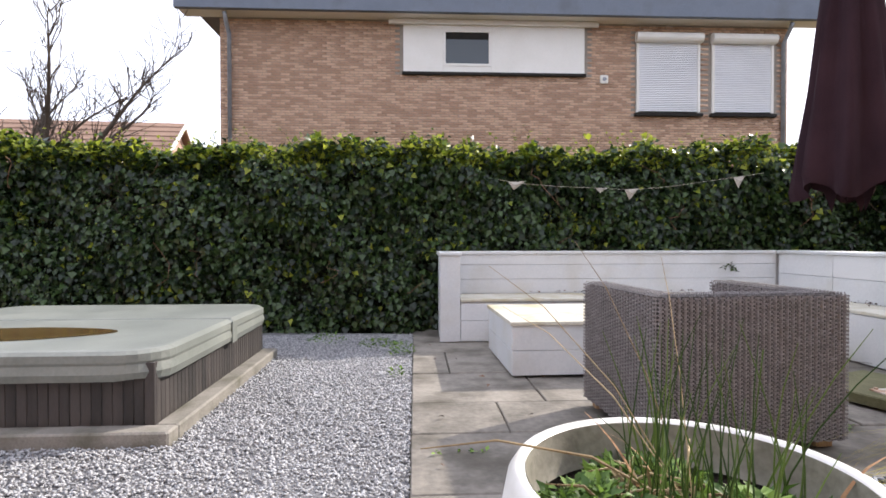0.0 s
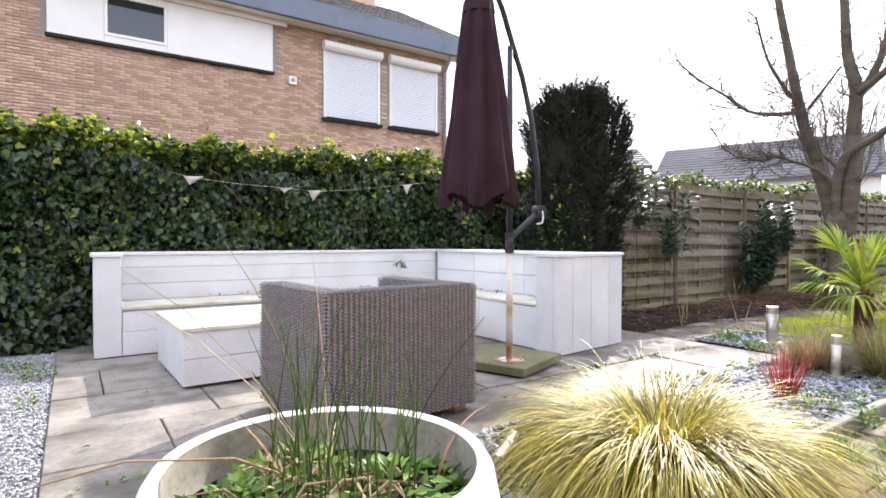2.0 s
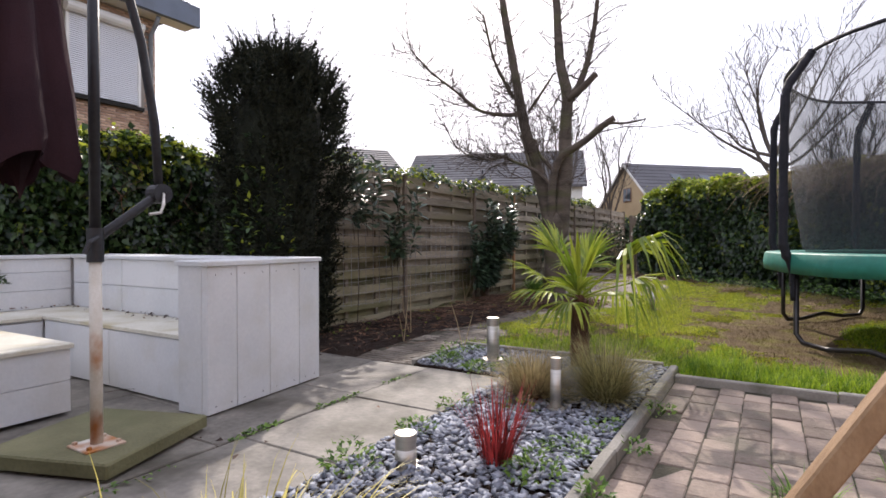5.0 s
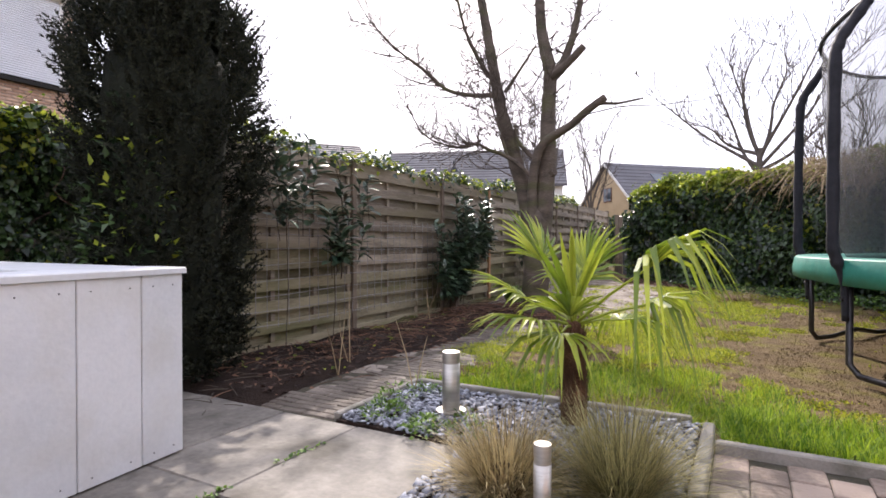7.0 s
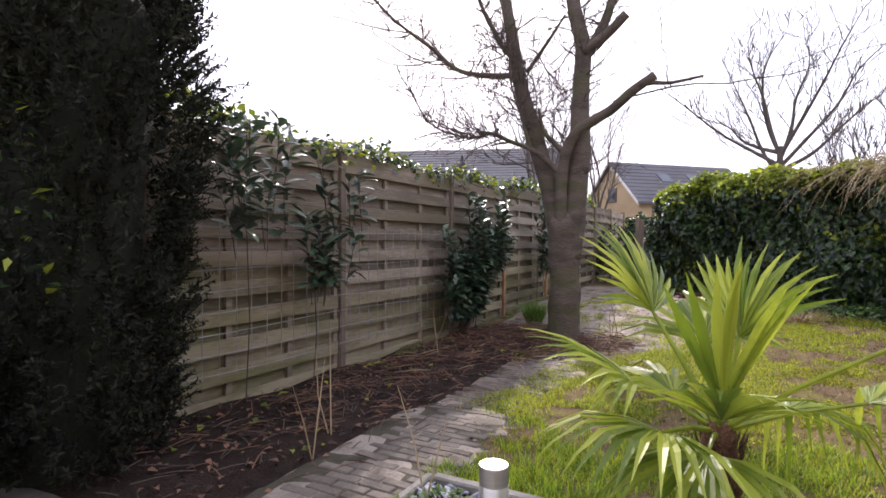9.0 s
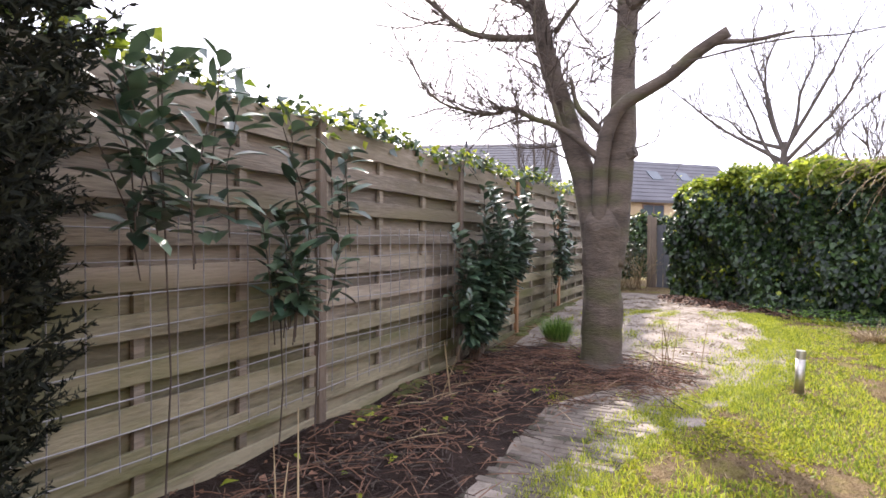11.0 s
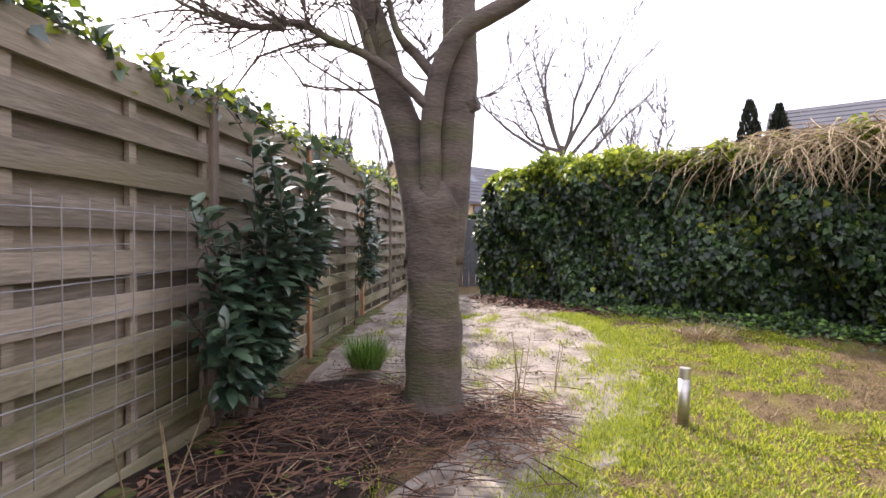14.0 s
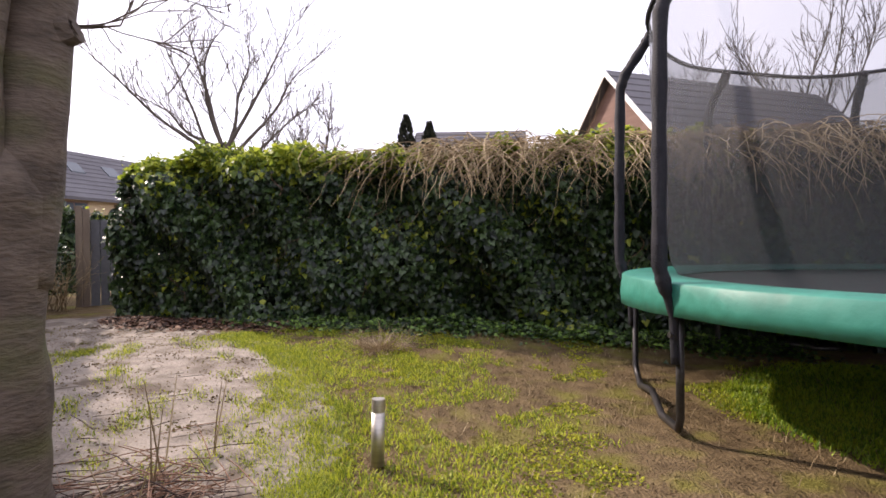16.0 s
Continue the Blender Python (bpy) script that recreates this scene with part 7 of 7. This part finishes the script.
for i in range(45):
    x = q.uniform(8.2, 14.5)
    mm.lathe([(0.09 * q.uniform(0.6, 1.6), 0.0), (0.05, 0.018), (0.0, 0.026)], 9, (x, 4.74 + q.normal(0, 0.04), float(soil_z(x, 4.7)) if x < 11.3 else float(terrain(x, 4.7)) - 0.02))
part("moss_growth", mm, "moss", ms_)

# ---- sandy worn paving beyond the tree ----
sx, sy = np.arange(5.4, 16.8, 0.05), np.linspace(0, 1, 26)
X, S = np.meshgrid(sx, sy, indexing="ij")
Y = PATH_R(X) - 0.12 + (0.1 * np.sin(5.3 * X) * np.sin(2.1 * X + 1) + 0.07 * np.sin(17 * X) * np.sin(7.3 * X) + 0.04 * np.sin(41 * X + 2)) * (S < 0.1) + (PATH_L(X) - PATH_R(X) + 0.24) * S
V = np.stack([X, Y, terrain(X, Y) - 0.012 + 0.005 * np.sin(9 * X + 3 * Y) * np.sin(11 * Y - 2 * X) - 0.02 * (S < 0.02) - 0.02 * (S > 0.98)], -1).reshape(-1, 3)
i, j = np.meshgrid(np.arange(len(sx) - 1), np.arange(25), indexing="ij")
a = (i * 26 + j).ravel()
tagged(new("garden_path", quick("garden_path", V, np.stack([a, a + 26, a + 27, a + 1], 1), "sand", True)), "sand-strewn brick garden path", "path", kind="structure")
path = bpy.data.objects["garden_path"]
bx_n = int(np.sum(sx < 9.15))
Vb = V.reshape(len(sx), 26, 3)[:bx_n, 1:25].copy()
Vb[..., 2] = terrain(Vb[..., 0], Vb[..., 1]) - 0.0115
i, j = np.meshgrid(np.arange(bx_n - 1), np.arange(23), indexing="ij")
a = (i * 24 + j).ravel()
part("joint_bed", quick("joint_bed", Vb.reshape(-1, 3), np.stack([a, a + 24, a + 25, a + 1], 1), "joint", True), None, path, "dark earth in the brick joints")


def brick_data(w, d, h, name, material):
    return Mesh().box(-w / 2, w / 2, -d / 2, d / 2, -h, 0, bevel=0.006).data(name, material)


clinker = brick_data(0.064, 0.197, 0.05, "clinker", "clinker")
far_b = []
for r, x in enumerate(np.concatenate([np.arange(5.55, 9.4, 0.071), np.arange(9.4, 16.2, 0.104)])):
    ylo, yhi = float(PATH_R(x)), float(PATH_L(x))
    for y in np.arange(ylo + (0.1 if r % 2 else 0.0), yhi, 0.204):
        z = float(terrain(x, y)) - (0.005 if x < 9.4 else 0.0185) + random.gauss(0, 0.0014 if x < 9.4 else 0.003)
        if random.random() < 0.06 or y > yhi - 0.08 or (x > 8.6 and y < ylo + random.uniform(-0.1, 0.45)):
            continue
        if x < 9.4:
            ob = new("clinker", clinker)
            ob.parent, ob.location, ob.rotation_euler = path, (x, y, z), (random.gauss(0, 0.015), random.gauss(0, 0.015), random.gauss(0, 0.02))
        else:
            far_b.append((x, y, z))
fm = Mesh()
for x, y, z in far_b:
    fm.box(-0.048, 0.048, -0.098, 0.098, -0.03, 0, pose(x, y, z, random.gauss(0, 0.35), random.gauss(0, 0.35), random.gauss(0, 1)))
tagged(part("worn_clinkers", fm, "clinker_rest", path), kind="stuff")

# crumbs of earth on path, lawn and border
def crumbs(name, label, n, x0, x1, y0, y1, size, keep, seed):
    q = np.random.default_rng(seed)
    c = q.uniform(0, 1, (n // 8, 2)) * [x1 - x0, y1 - y0] + [x0, y0]
    k = q.integers(0, len(c), n)
    p = c[k] + q.normal(0, 0.05, (n, 2)) * q.choice([1.0, 3.5], (n, 1))
    p = p[keep(p[:, 0], p[:, 1])]
    m = len(p)
    v, f = stones(m, 0, 1, 0, 1, 0.0, size, 0.6)
    v = v.reshape(m, 6, 3)
    v -= v.mean(1, keepdims=True)
    v += np.column_stack([p, terrain(p[:, 0], p[:, 1]) - 0.012])[:, None]
    t = thing(name, label, "soil", kind="stuff")
    part("crumbs", quick("crumbs", v.reshape(-1, 3), f, "lawn"), None, t)


crumbs("path_dirt", "dark crumbs of earth strewn on the path", 11000, 8.8, 15.8, 1.8, 4.6, 0.0095, lambda x, y: (y > PATH_R(x)) & (y < PATH_L(x)), 151)
crumbs("lawn_dirt", "crumbs of bare earth on the worn lawn", 22000, 7.2, 13.5, -2.6, 2.6, 0.007, lambda x, y: (y < PATH_R(x)) & (patch(x, y) < 0.62), 152)

# ---- clay brick paving ----
pav = tagged(part("brick_paving", Mesh().box(1.4, 6.07, -6.0, 1.04, -0.15, -0.027), "joint"), "reddish worn clay brick paving", "paving", kind="structure")
pbrick = brick_data(0.189, 0.152, 0.06, "paver", "paver")
rest = Mesh()
for r, y in enumerate(np.arange(0.957, -5.9, -0.156)):
    for x in np.arange(5.97 - (0.096 if r % 2 else 0), 1.5, -0.193):
        z = -0.02 + random.gauss(0, 0.003)
        m = pose(x, y, z, random.gauss(0, 0.6), random.gauss(0, 0.6), random.gauss(0, 0.7))
        if y > -1.2 and x > 2.4:
            ob = new("paver", pbrick)
            ob.parent, ob.matrix_local = pav, m
        else:
            rest.box(-0.093, 0.093, -0.075, 0.075, -0.06, 0, m)
tagged(part("outer_pavers", rest, "paver_rest", pav), kind="stuff")

# ---- terrace flags ----
ter = bpy.data.objects["terrace_base"]
ys = [2.13, 2.84, 3.41, 4.18, 5.0, 5.85, 6.7]
xs_rows = [[0, 0.75, 1.9, 2.75, 3.6, 4.5, 5.47], [0, 0.55, 1.6, 2.55, 3.45, 4.55, 5.47], [0, 0.88, 1.75, 2.7, 3.75, 4.7, 5.47], [0, 0.3, 1.3, 2.3, 3.2, 4.2, 5.47], [0, 1.0, 2.0, 3.0, 4.1, 5.47], [0, 0.7, 1.9, 3.1, 4.3, 5.47]]
for (ya, yb), xs in zip(zip(ys[:-1], ys[1:]), xs_rows):
    for xa, xb in zip(xs[:-1], xs[1:]):
        w, d = xb - xa - 0.009, yb - ya - 0.009
        ob = new("flagstone", Mesh().box(-w / 2, w / 2, -d / 2, d / 2, -0.05, 0, bevel=0.006).data("flagstone", "flag"))
        ob.parent = ter
        ob.location = ((xa + xb) / 2, (ya + yb) / 2, -0.002 + random.uniform(-0.005, 0.003))
        ob.rotation_euler = (random.gauss(0, 0.003), random.gauss(0, 0.003), random.gauss(0, 0.004))
w = Mesh().box(0.0, 0.93, 1.1, 2.12, -0.05, -0.002, bevel=0.006)
part("flagstone", w, "flag", ter)
